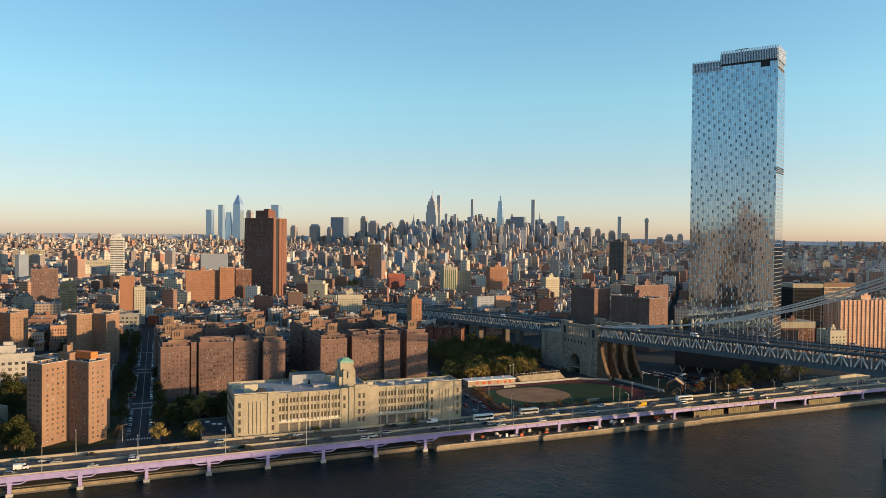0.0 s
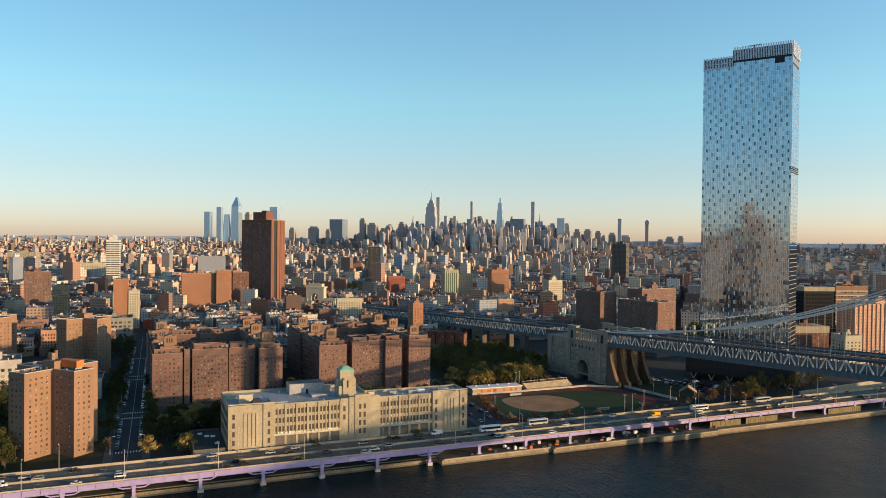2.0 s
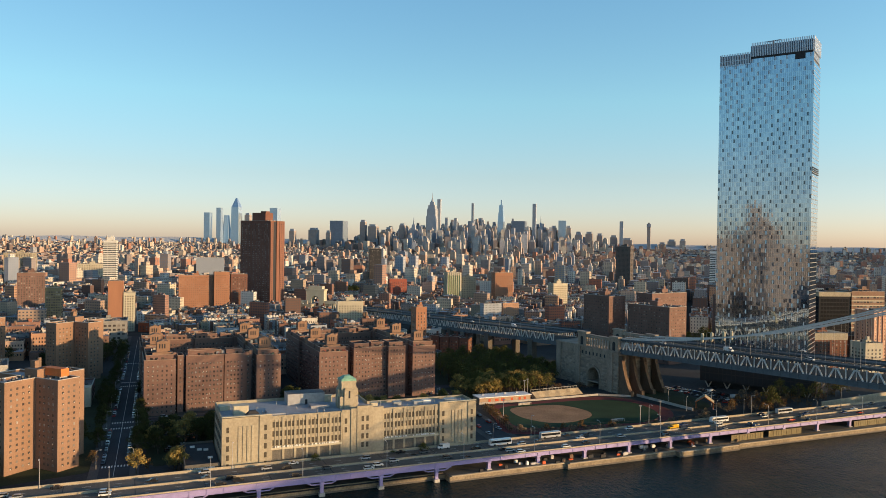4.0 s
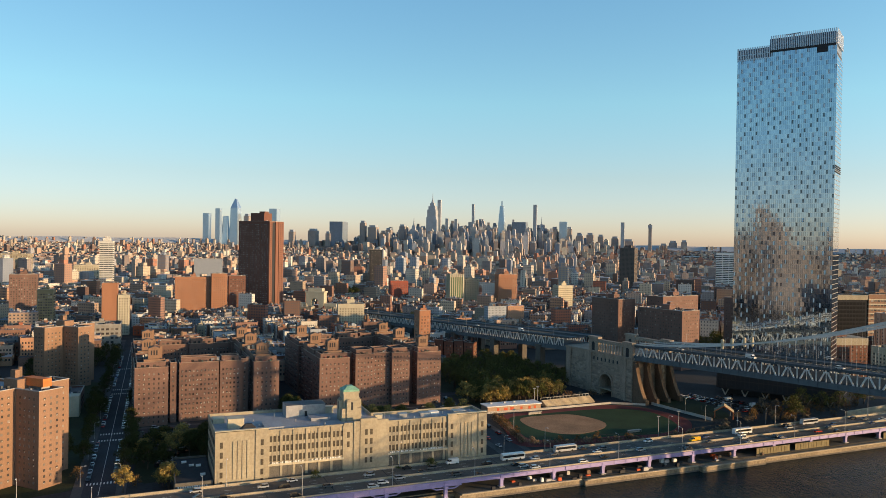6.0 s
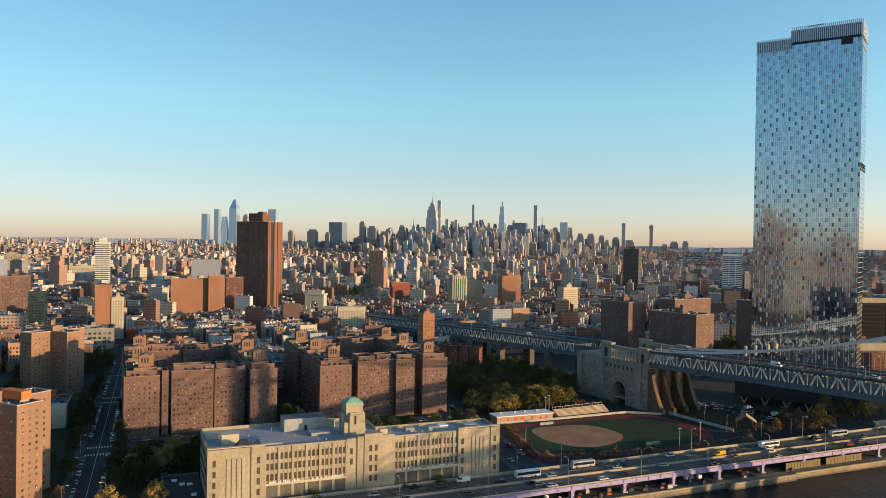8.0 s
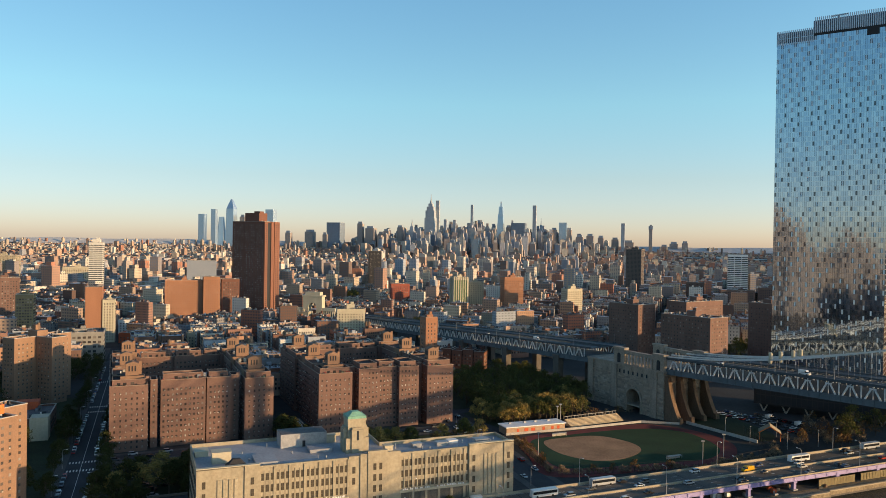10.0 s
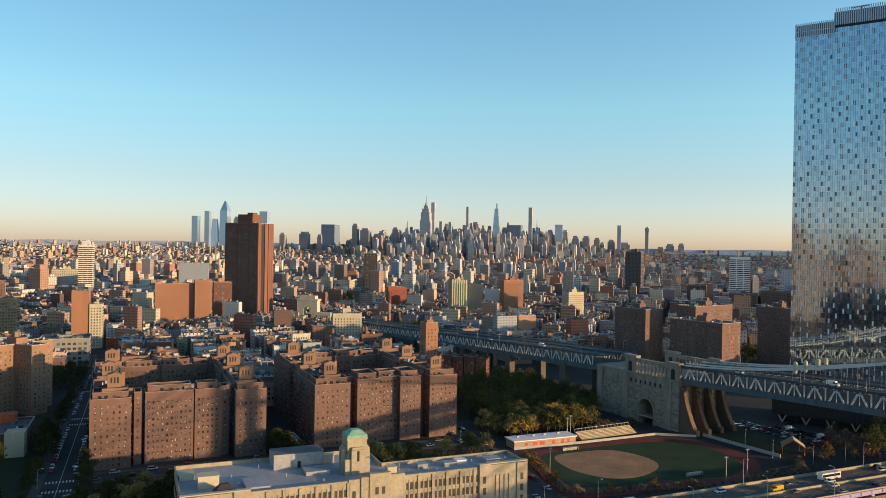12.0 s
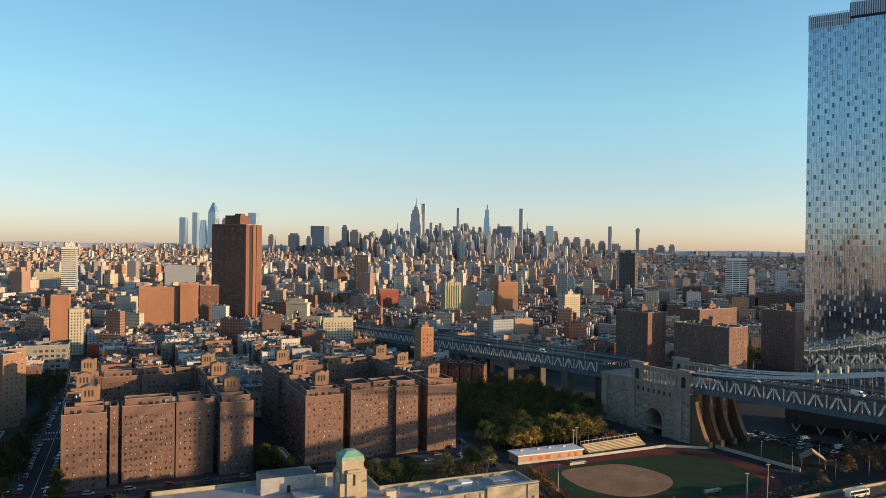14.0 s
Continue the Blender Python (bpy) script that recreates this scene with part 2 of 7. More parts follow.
# palette partly paled towards blue-grey: distance haze put into the colours
TALL_WALL = window_wall("hazed_office_wall", [(0.38, 0.39, 0.42), (0.48, 0.45, 0.42), (0.22, 0.25, 0.30), (0.54, 0.47, 0.39), (0.34, 0.38, 0.43), (0.38, 0.30, 0.25), (0.57, 0.53, 0.48), (0.27, 0.23, 0.22), (0.45, 0.34, 0.26)], 4.0, 5.0, 0.5, (0.20, 0.24, 0.30))


# ---------------------------------------------------------------- mesh building
class Shape:
    """Collects boxes, prisms and quads, each with a material slot."""

    def __init__(self):
        self.v, self.f, self.m = [], [], []

    def poly(self, pts, slot=0):
        n = len(self.v)
        self.v += [tuple(p) for p in pts]
        self.f.append(tuple(range(n, n + len(pts))))
        self.m.append(slot)

    def prism(self, ring, z0, z1, slot=0, top=None, bottom=False, shrink=1.0, z0s=None, z1s=None):
        """Upright walls over a ring of (x, y), counter-clockwise, with a lid."""
        k, n = len(ring), len(self.v)
        cx, cy = sum(p[0] for p in ring) / k, sum(p[1] for p in ring) / k
        self.v += [(p[0], p[1], z0 if z0s is None else z0s[i]) for i, p in enumerate(ring)]
        self.v += [(cx + (p[0] - cx) * shrink, cy + (p[1] - cy) * shrink, z1 if z1s is None else z1s[i]) for i, p in enumerate(ring)]
        for i in range(k):
            j = (i + 1) % k
            self.f.append((n + i, n + j, n + k + j, n + k + i))
            self.m.append(slot)
        self.f.append(tuple(range(n + k, n + 2 * k)))
        self.m.append(slot if top is None else top)
        if bottom:
            self.f.append(tuple(range(n + k - 1, n - 1, -1)))
            self.m.append(slot)

    def rect(self, c, a, b, la, lb, z0, z1, slot=0, top=None, bottom=False, shrink=1.0):
        """A block round the centre c, la along a and lb along b (a to b turns left)."""
        c, a, b = np.array(c, float)[:2], np.array(a, float), np.array(b, float)
        ring = [c - a * la / 2 - b * lb / 2, c + a * la / 2 - b * lb / 2, c + a * la / 2 + b * lb / 2, c - a * la / 2 + b * lb / 2]
        self.prism(ring, z0, z1, slot, top, bottom, shrink)

    def beam(self, p, q, w, h, slot=0):
        """A bar from p to q, w wide and h high."""
        p, q = np.array(p, float), np.array(q, float)
        d = (q - p) / np.linalg.norm(q - p)
        s = np.cross(d, (0, 0, 1.0))
        s = np.array((1.0, 0, 0)) if np.linalg.norm(s) < 1e-4 else s / np.linalg.norm(s)
        t = np.cross(s, d)
        n = len(self.v)
        for e in (p, q):
            for i, j in ((-1, -1), (1, -1), (1, 1), (-1, 1)):
                self.v.append(tuple(e + s * w / 2 * i + t * h / 2 * j))
        for f in ((0, 3, 2, 1), (4, 5, 6, 7), (0, 1, 5, 4), (1, 2, 6, 5), (2, 3, 7, 6), (3, 0, 4, 7)):
            self.f.append(tuple(n + i for i in f))
            self.m.append(slot)

    def panel(self, p, a, nrm, w, z0, z1, depth=0.12, slot=0):
        """A shallow box on a wall: its lower middle p, w along a, standing out along nrm."""
        n = len(self.v)
        x0, y0, x1, y1 = p[0] - a[0] * w / 2, p[1] - a[1] * w / 2, p[0] + a[0] * w / 2, p[1] + a[1] * w / 2
        ox, oy = nrm[0] * depth, nrm[1] * depth
        self.v += [(x0, y0, z0), (x1, y1, z0), (x1, y1, z1), (x0, y0, z1), (x0 + ox, y0 + oy, z0), (x1 + ox, y1 + oy, z0), (x1 + ox, y1 + oy, z1), (x0 + ox, y0 + oy, z1)]
        for f in ((4, 5, 6, 7), (0, 1, 5, 4), (1, 2, 6, 5), (2, 3, 7, 6), (3, 0, 4, 7)):
            self.f.append(tuple(n + i for i in f))
            self.m.append(slot)

    def windows(self, p, q, z0, z1, floor=2.9, bay=2.9, w=1.2, h=1.5, slot=0, margin=1.0, depth=0.1, jitter=0.0, skip=0.0):
        """Rows of panes on the wall from p to q (its outside on the right hand)."""
        p, q = np.array(p, float)[:2], np.array(q, float)[:2]
        L = np.linalg.norm(q - p)
        a = (q - p) / L
        nrm = (a[1], -a[0])
        k = int((L - 2 * margin + bay * 0.3) // bay)
        if k < 1:
            return
        off = (L - (k - 1) * bay) / 2
        rows = int((z1 - z0) // floor)
        for r in range(rows):
            z = z0 + r * floor + (floor - h) * 0.5
            for i in range(k):
                if skip and random.random() < skip:
                    continue
                s = off + i * bay + (random.uniform(-jitter, jitter) if jitter else 0)
                self.panel(p + a * s, a, nrm, w, z, z + h, depth, slot)

    def rim(self, ring, inset, z0, z1, out=0.0, slot=0):
        """A raised edge that follows a ring, as one piece."""
        k = len(ring)
        ring = [np.array(q, float) for q in ring]
        inner, outer = [], []
        for i in range(k):
            d0, d1 = ring[i] - ring[i - 1], ring[(i + 1) % k] - ring[i]
            n0, n1 = np.array((-d0[1], d0[0])) / np.linalg.norm(d0), np.array((-d1[1], d1[0])) / np.linalg.norm(d1)
            m = (n0 + n1) / (1 + n0 @ n1)
            inner.append(ring[i] + m * inset), outer.append(ring[i] - m * out)
        n = len(self.v)
        for rg, z in ((outer, z0), (outer, z1), (inner, z1), (inner, z0)):
            self.v += [(q[0], q[1], z) for q in rg]
        for a in range(4):
            b = (a + 1) % 4
            for i in range(k):
                j = (i + 1) % k
                self.f.append((n + a * k + i, n + a * k + j, n + b * k + j, n + b * k + i))
                self.m.append(slot)

    def cyl(self, c, r, z0, z1, k=10, slot=0, r1=None, bottom=False):
        r1 = r if r1 is None else r1
        n = len(self.v)
        for z, rr in ((z0, r), (z1, r1)):
            self.v += [(c[0] + rr * math.cos(2 * math.pi * i / k), c[1] + rr * math.sin(2 * math.pi * i / k), z) for i in range(k)]
        for i in range(k):
            j = (i + 1) % k
            self.f.append((n + i, n + j, n + k + j, n + k + i))
            self.m.append(slot)
        self.f.append(tuple(range(n + k, n + 2 * k)))
        self.m.append(slot)
        if bottom:
            self.f.append(tuple(range(n + k - 1, n - 1, -1)))
            self.m.append(slot)

    def mesh(self, name, mats, base=(0, 0, 0)):
        me = bpy.data.meshes.new(name)
        v = np.array(self.v, float) - np.array(base, float)
        me.from_pydata(v.tolist(), [], self.f)
        for m in mats:
            me.materials.append(m)
        if len(mats) > 1:
            me.polygons.foreach_set("material_index", self.m)
        me.update()
        return me


def thing(name, base, label, category, group="", kind=""):
    ob = new(name)
    ob.location = base
    ob.empty_display_size = 1
    return tagged(ob, label, category, group, kind)


def world_of(ob):
    p = Vector(ob.location)
    while ob.parent:
        ob = ob.parent
        p += Vector(ob.location)
    return p


def part(name, shape, mats, parent, label="", kind="", at=None):
    """One mesh under a thing or a part; the shape is given in world metres."""
    mats = mats if isinstance(mats, (list, tuple)) else [mats]
    w = world_of(parent)
    at = w if at is None else Vector(at)
    ob = new(name, shape.mesh(name, mats, at))
    ob.parent = parent
    ob.location = at - w
    return tagged(ob, label, "", "", kind)


def single(name, shape, mats, label, category="", kind="", base=(0, 0, 0), group=""):
    mats = mats if isinstance(mats, (list, tuple)) else [mats]
    ob = new(name, shape.mesh(name, mats, base))
    ob.location = base
    return tagged(ob, label, category, group, kind)


# ---------------------------------------------------------------- ground and water
def lift(r):
    """Height of the ground at a distance: level, then rising gently to the far hills."""
    if r < 3200:
        return GROUND
    k = min((r - 3200) / 1720, 1.0)
    return 114.6 - 111.6 * r * ((1 - k) / 3200 + k / 26000)


def build_ground():
    g = Shape()
    # fan of rings round the middle of the walk, cut by the quay line
    angs = [radians(a) for a in range(-20, 206, 6)]
    c = np.array((-17.0, 98.0))
    grid = []
    for a in angs:
        d = np.array((math.cos(a), math.sin(a)))
        # where this direction crosses the quay line
        den = d @ V
        r0 = ((O - c) @ V) / den if den > 0.06 else None
        if r0 is None or r0 > 3000:
            continue
        row = [(*(c + d * r0), GROUND)]
        for k in range(1, 16):
            r = r0 * (4920 / r0) ** (k / 15)
            row.append((*(c + d * r), lift(r)))
        grid.append(row)
    for r1, r2 in zip(grid, grid[1:]):
        for k in range(15):
            g.poly([r1[k], r1[k + 1], r2[k + 1], r2[k]][::-1])
    single("ground", g, GROUND_M, "dark city ground between the blocks, level near the river", "ground", "structure")
    w = Shape()
    n = 24
    for i in range(n):
        a, b = 2 * math.pi * i / n, 2 * math.pi * (i + 1) / n
        w.poly([(-17, 98, 0), (-17 + 4900 * math.cos(a), 98 + 4900 * math.sin(a), 0), (-17 + 4900 * math.cos(b), 98 + 4900 * math.sin(b), 0)])
    m = bpy.data.materials.new("river_water")
    t, p = nodes_of(m)
    p.inputs["Base Color"].default_value = (0.004, 0.019, 0.023, 1)
    p.inputs["Roughness"].default_value, p.inputs["IOR"].default_value = 0.12, 1.24
    p.inputs["Specular IOR Level"].default_value = 0.17
    g2 = t.nodes.new("ShaderNodeNewGeometry")
    hs = []
    for sc, wt, st in ((0.035, 0.55, 1.6), (0.30, 0.30, 2.2), (1.1, 0.13, 1.8)):
        mp = t.nodes.new("ShaderNodeMapping")
        mp.inputs["Rotation"].default_value = (0, 0, radians(-50))
        mp.inputs["Scale"].default_value = (sc * st, sc, sc)
        nz = t.nodes.new("ShaderNodeTexNoise")
        nz.inputs["Scale"].default_value, nz.inputs["Detail"].default_value = 1, 3
        ml = t.nodes.new("ShaderNodeMath")
        ml.operation = "MULTIPLY"
        ml.inputs[1].default_value = wt
        t.links.new(g2.outputs["Position"], mp.inputs[0]), t.links.new(mp.outputs[0], nz.inputs[0]), t.links.new(nz.outputs[0], ml.inputs[0])
        hs.append(ml.outputs[0])
    ad = t.nodes.new("ShaderNodeMath")
    ad2 = t.nodes.new("ShaderNodeMath")
    t.links.new(hs[0], ad.inputs[0]), t.links.new(hs[1], ad.inputs[1]), t.links.new(ad.outputs[0], ad2.inputs[0]), t.links.new(hs[2], ad2.inputs[1])
    b = t.nodes.new("ShaderNodeBump")
    b.inputs["Strength"].default_value, b.inputs["Distance"].default_value = 0.9, 2.4
    t.links.new(ad2.outputs[0], b.inputs["Height"]), t.links.new(b.outputs[0], p.inputs["Normal"])
    single("water", w, m, "dark rippled river water beside the quay", "river", "structure")


build_ground()


CONC_DK_PIER = mat("dark_grey_stone", (0.13, 0.115, 0.10), 0.9, var=0.25, scale=0.2, fine=1.5, streak=1)
QUAY_STONE = mat("weathered_tan_quay", (0.26, 0.205, 0.14), 0.9, var=0.4, scale=0.15, fine=1.2, bump=0.3, streak=1)


def build_quay():
    """Stone river wall with its promenade, wider upstream of the last pier in the water."""
    s = Shape()
    for u0, u1, out in ((-400, 198, -2.5), (198, 262, 3.0), (262, 330, 5.0), (330, 372, 8.0), (372, 1500, 6.5)):
        a, b = uv(u0, -out), uv(u1, -out)
        c, d = uv(u1, 8), uv(u0, 8)
        s.prism([a, b, c, d], -3, 2.6)
    q = thing("quay", (*uv(200, 0), 0), "weathered granite river wall with a concrete promenade", "quay", kind="structure")
    part("river_wall", s, QUAY_STONE, q)
    tide = Shape()
    for u0, u1, out in ((-400, 197.9, -2.5), (198.1, 261.9, 3.0), (262.1, 329.9, 5.0), (330.1, 371.9, 8.0), (372.1, 1500, 6.5)):
        tide.rect(uv((u0 + u1) / 2, -out + 0.4), U, V, u1 - u0, 1.0, -1.0, 0.75)
    part("tide_line", tide, CONC_DK_PIER, q, "dark wet tide line")
    cap = Shape()
    for u0, u1, out in ((-400, 197, -2.3), (199, 261, 3.3), (263, 329, 5.3), (331, 371, 8.3), (373, 1500, 6.8)):
        cap.rect(uv((u0 + u1) / 2, -out + 0.5), U, V, u1 - u0, 1.1, 2.6, 3.1)
    part("coping", cap, CONC_W, q, "pale worn coping")
    pv = Shape()
    for u0, u1, out in ((-400, 198, -3), (198, 1500, 2.6)):
        pv.prism([uv(u0, -out + .4), uv(u1, -out + .4), uv(u1, 30), uv(u0, 30)], 3.0, 3.06)
    part("promenade", pv, PAVE, q, "dusty concrete promenade under the elevated road")


DECK_Z = 8.6
WIDE = 26.5


def build_highway():
    """Elevated six-lane road on lilac steel bents."""
    h = thing("elevated_highway", (*uv(200, 13), 3), "elevated riverside highway on lilac-painted steel piers", "highway", kind="structure")
    d = Shape()
    d.prism([uv(-160, 0.3), uv(900, 0.3), uv(900, WIDE), uv(-160, WIDE)], DECK_Z - 0.6, DECK_Z, 0, None, True)
    part("deck", d, DECK, h, "worn grey asphalt deck with lane lines")
    for name, v, w, hh in (("river_parapet", 0.55, 0.4, 0.85), ("median_barrier", 12.6, 0.6, 0.85), ("inland_parapet", WIDE - 0.3, 0.5, 1.1)):
        s = Shape()
        s.rect(uv(370, v), U, V, 1060, w, DECK_Z + 0.004, DECK_Z + hh)
        part(name, s, CONC_W, h)
    ln = Shape()
    for v in (1.3, 11.9, 13.4, WIDE - 1.0):
        ln.rect(uv(370, v), U, V, 1060, 0.15, DECK_Z + 0.004, DECK_Z + 0.012)
    for v in (4.8, 8.4, 17.2, 20.9):
        for k in range(86):
            ln.rect(uv(-150 + k * 12.0, v), U, V, 3.2, 0.15, DECK_Z + 0.004, DECK_Z + 0.012)
    part("lane_marking", ln, PAINT, h, kind="stuff")
    # expansion joints across the deck
    j = Shape()
    for k in range(38):
        j.rect(uv(-160 + 27.6 * k, 13), U, V, 0.35, WIDE - 2, DECK_Z + 0.004, DECK_Z + 0.008)
    part("expansion_joint", j, ROOF_DK, h, kind="stuff")
    for v in (0.0, 7, 14, 20, 26.2):
        for u0, u1, dp in ((-160, 200, 2.2), (200, 900, 1.5)):
            g = Shape()
            g.rect(uv((u0 + u1) / 2, v), U, V, u1 - u0, 0.45, DECK_Z - dp, DECK_Z + (0.25 if v == 0 else -0.62), bottom=True)
            if v == 0:
                g.rect(uv((u0 + u1) / 2, -0.3), U, V, u1 - u0, 0.25, DECK_Z - dp - 0.05, DECK_Z - dp + 0.2, bottom=True)
                g.rect(uv((u0 + u1) / 2, -0.3), U, V, u1 - u0, 0.3, DECK_Z + 0.1, DECK_Z + 0.3, bottom=True)
            part("girder", g, LILAC, h, "lilac-painted plate girder")
    st = Shape()
    for k in range(154):
        st.rect(uv(-160 + k * 6.9, -0.3), U, V, 0.22, 0.3, DECK_Z - (2.0 if k < 52 else 1.3), DECK_Z + 0.1)
    part("stiffener", st, LILAC, h, kind="stuff")
    for k in range(36):
        u = -83 + 27.55 * k
        wet = u < 200
        p = Shape()
        p.rect(uv(u, 0.3), U, V, 1.5, 1.5, (1.3 if wet else 3), DECK_Z - 2.2)
        p.rect(uv(u, 0.3), U, V, 2.0, 2.0, DECK_Z - 2.9 if wet else DECK_Z - 2.2, DECK_Z - 2.25 if wet else DECK_Z - 1.55)
        for sgn in (-1, 1) if wet else ():
            a, b = uv(u, 0.3), uv(u + sgn * 6.0, 0.3)
            p.beam((*a, DECK_Z - 3.3), (*uv(u + sgn * 4.5, 0.3), DECK_Z - 3.3), 0.7, 0.5)
            p.beam((*uv(u + sgn * 4.5, 0.3), DECK_Z - 3.3), (*uv(u + sgn * 6.5, 0.3), DECK_Z - 2.4), 0.7, 0.45)
        pier = part("pier", p, LILAC, h)
        f = Shape()
        f.rect(uv(u, 0.3), U, V, 2.6, 2.6, -3 if wet else 2.9, 1.5 if wet else 3.5)
        part("footing", f, CONC, pier, "stained concrete footing")
        for v in (13.5, 25.5):
            c = Shape()
            c.rect(uv(u, v), U, V, 1.1, 1.1, 3, DECK_Z - 2.2)
            part("column", c, LILAC, h)
        cb = Shape()
        cb.beam((*uv(u, -0.2), DECK_Z - 2.6), (*uv(u, WIDE), DECK_Z - 2.6), 0.9, 1.0)
        part("cross_beam", cb, LILAC, h)


def truss_z(s):
    """Underside of the bridge truss, s metres riverward of the anchorage."""
    return 34.2 + 0.043 * s


def bridge_at(s, n, z):
    p = A0 + B * s + N * n
    return (p[0], p[1], z)


def cable_z(s):
    return 43.5 + 0.06 * s + 0.00076 * s * s


def build_bridge():
    br = thing("suspension_bridge", (*(A0 + N * 27), 3), "blue-grey steel suspension bridge with pale diagonals and a stone anchorage", "bridge", kind="structure")
    S0, S1 = -620, 560
    for n in (3.0, 37.0):
        for nm, dz, w, h in (("bottom_chord", 0.6, 0.9, 1.1), ("top_chord", 8.3, 0.9, 1.3)):
            c = Shape()
            for a, b in ((S0, -74), (-2, S1)):
                c.beam(bridge_at(a, n, truss_z(a) + dz), bridge_at(b, n, truss_z(b) + dz), w, h)
            part(nm, c, STEEL, br)
        # deep edge plate of the lower deck, with its stiffeners
        ep, es = Shape(), Shape()
        out = -0.5 if n < 20 else 0.5
        for a, b in ((S0, -74), (-2, S1)):
            ep.beam(bridge_at(a, n + out, truss_z(a) - 0.4), bridge_at(b, n + out, truss_z(b) - 0.4), 0.35, 2.8)
            ep.beam(bridge_at(a, n + out * 1.4, truss_z(a) + 1.05), bridge_at(b, n + out * 1.4, truss_z(b) + 1.05), 0.7, 0.35)
            ep.beam(bridge_at(a, n + out * 1.4, truss_z(a) - 1.8), bridge_at(b, n + out * 1.4, truss_z(b) - 1.8), 0.7, 0.35)
        for k in range(206):
            s = S0 + 5.75 * k
            if not -80 < s < -2 and s < S1:
                es.beam(bridge_at(s, n + out * 1.5, truss_z(s) - 1.7), bridge_at(s, n + out * 1.5, truss_z(s) + 0.9), 0.3, 0.3)
        part("edge_plate", ep, STEEL_MID, br, "blue-grey edge plate under the truss")
        part("plate_stiffener", es, STEEL_MID, br, "", "stuff")
        dg, vt = Shape(), Shape()
        s = S0
        while s < S1:
            if not -80 < s < -4:
                z = truss_z(s)
                dg.beam(bridge_at(s + 0.6, n, z + 1.2), bridge_at(s + 3.7, n, z + 6.6), 0.5, 0.8)
                dg.beam(bridge_at(s + 8.6, n, z + 1.2), bridge_at(s + 5.5, n, z + 6.6), 0.5, 0.8)
                dg.beam(bridge_at(s + 2.9, n, z + 6.6), bridge_at(s + 6.3, n, z + 6.6), 0.5, 0.6)
                vt.beam(bridge_at(s + 11.5 - 1.2, n, z + 1.2), bridge_at(s + 10.3, n, z + 8.0), 0.5, 0.6)
                vt.beam(bridge_at(s + 4.6, n, z + 1.2), bridge_at(s + 4.6, n, z + 8.0), 0.3, 0.3)
            s += 11.5
        part("diagonal", dg, STEEL_LT, br, "pale painted truss diagonals", "stuff")
        part("truss_post", vt, STEEL_LT, br, "", "stuff")
    # inner lower deck and the upper roadways
    dk = Shape()
    for a, b in ((S0, -74), (-2, S1)):
        for n0, n1, dz in ((3.3, 36.7, 1.6), (3.5, 13.5, 8.4), (26.5, 36.5, 8.4)):
            ring = [bridge_at(a, n0, 0), bridge_at(a, n1, 0), bridge_at(b, n1, 0), bridge_at(b, n0, 0)][::-1]
            z = [truss_z(a), truss_z(a), truss_z(b), truss_z(b)][::-1]
            dk.prism([r[:2] for r in ring], 0, 0, 0, None, True, 1.0, [q + dz - 0.7 for q in z], [q + dz for q in z])
    part("roadway", dk, STEEL, br, "dark steel decks, one over the other")
    rl = Shape()
    for n in (3.0, 13.4, 26.6, 37.0):
        for dz in (9.6, 10.3):
            for a, b in ((S0, -74), (-2, S1)):
                rl.beam(bridge_at(a, n, truss_z(a) + dz), bridge_at(b, n, truss_z(b) + dz), 0.12, 0.14)
        s = S0
        while s < S1:
            if not -74 < s < -2:
                rl.beam(bridge_at(s, n, truss_z(s) + 8.9), bridge_at(s, n, truss_z(s) + 10.3), 0.12, 0.12)
            s += 4.6
    part("railing", rl, STEEL, br, "", "stuff")
    fl = Shape()
    s = S0
    while s < S1:
        if not -74 < s < -2:
            fl.beam(bridge_at(s, 3.0, truss_z(s) + 7.6), bridge_at(s, 37.0, truss_z(s) + 7.6), 0.5, 0.9)
            fl.beam(bridge_at(s, 3.0, truss_z(s) + 0.5), bridge_at(s, 37.0, truss_z(s) + 0.5), 0.5, 1.0)
        s += 5.75
    part("floor_beam", fl, STEEL, br, "", "stuff")
    # approach piers inland of the anchorage
    for s in (-112, -182, -254, -328, -402):
        for n in (4.0, 36.0):
            p = Shape()
            p.rect(A0 + B * s + N * n, N, -B, 5.0, 6.5, 3, truss_z(s) - 0.2)
            p.rect(A0 + B * s + N * n, N, -B, 6.0, 7.6, truss_z(s) - 1.4, truss_z(s) - 0.1)
            part("approach_pier", p, CONC_DK_PIER, br)
    # four main cables with suspenders, falling from the river tower
    for n in (3.0, 13.0, 27.0, 37.0):
        cb = Shape()
        pts = [bridge_at(s, n, cable_z(s)) for s in range(-6, 240, 6)] + [bridge_at(240, n, cable_z(240))]
        pts += [bridge_at(240 + k, n, 101.7 - 0.42 * k + 0.00088 * k * k) for k in range(12, 300, 12)]
        for p, q in zip(pts, pts[1:]):
            cb.beam(p, q, 0.75, 0.75)
        cable = part("main_cable", cb, CABLE, br, "pale wrapped suspension cable")
        su = Shape()
        s = 16
        while s < 520:
            zc = cable_z(s) if s < 240 else 101.7 - 0.42 * (s - 240) + 0.00088 * (s - 240) ** 2
            if abs(s - 240) > 5:
                su.beam(bridge_at(s, n, truss_z(s) + 8.4), bridge_at(s, n, zc), 0.05, 0.05)
            s += 11.5
        part("suspender", su, CABLE, cable, "", "stuff")
    # steel tower out in the river
    for n in (3.0, 13.0, 27.0, 37.0):
        p = Shape()
        p.rect(A0 + B * 240 + N * n, N, -B, 2.6, 7.0, 6, 102, bottom=True, shrink=0.8)
        part("tower_leg", p, STEEL, br)
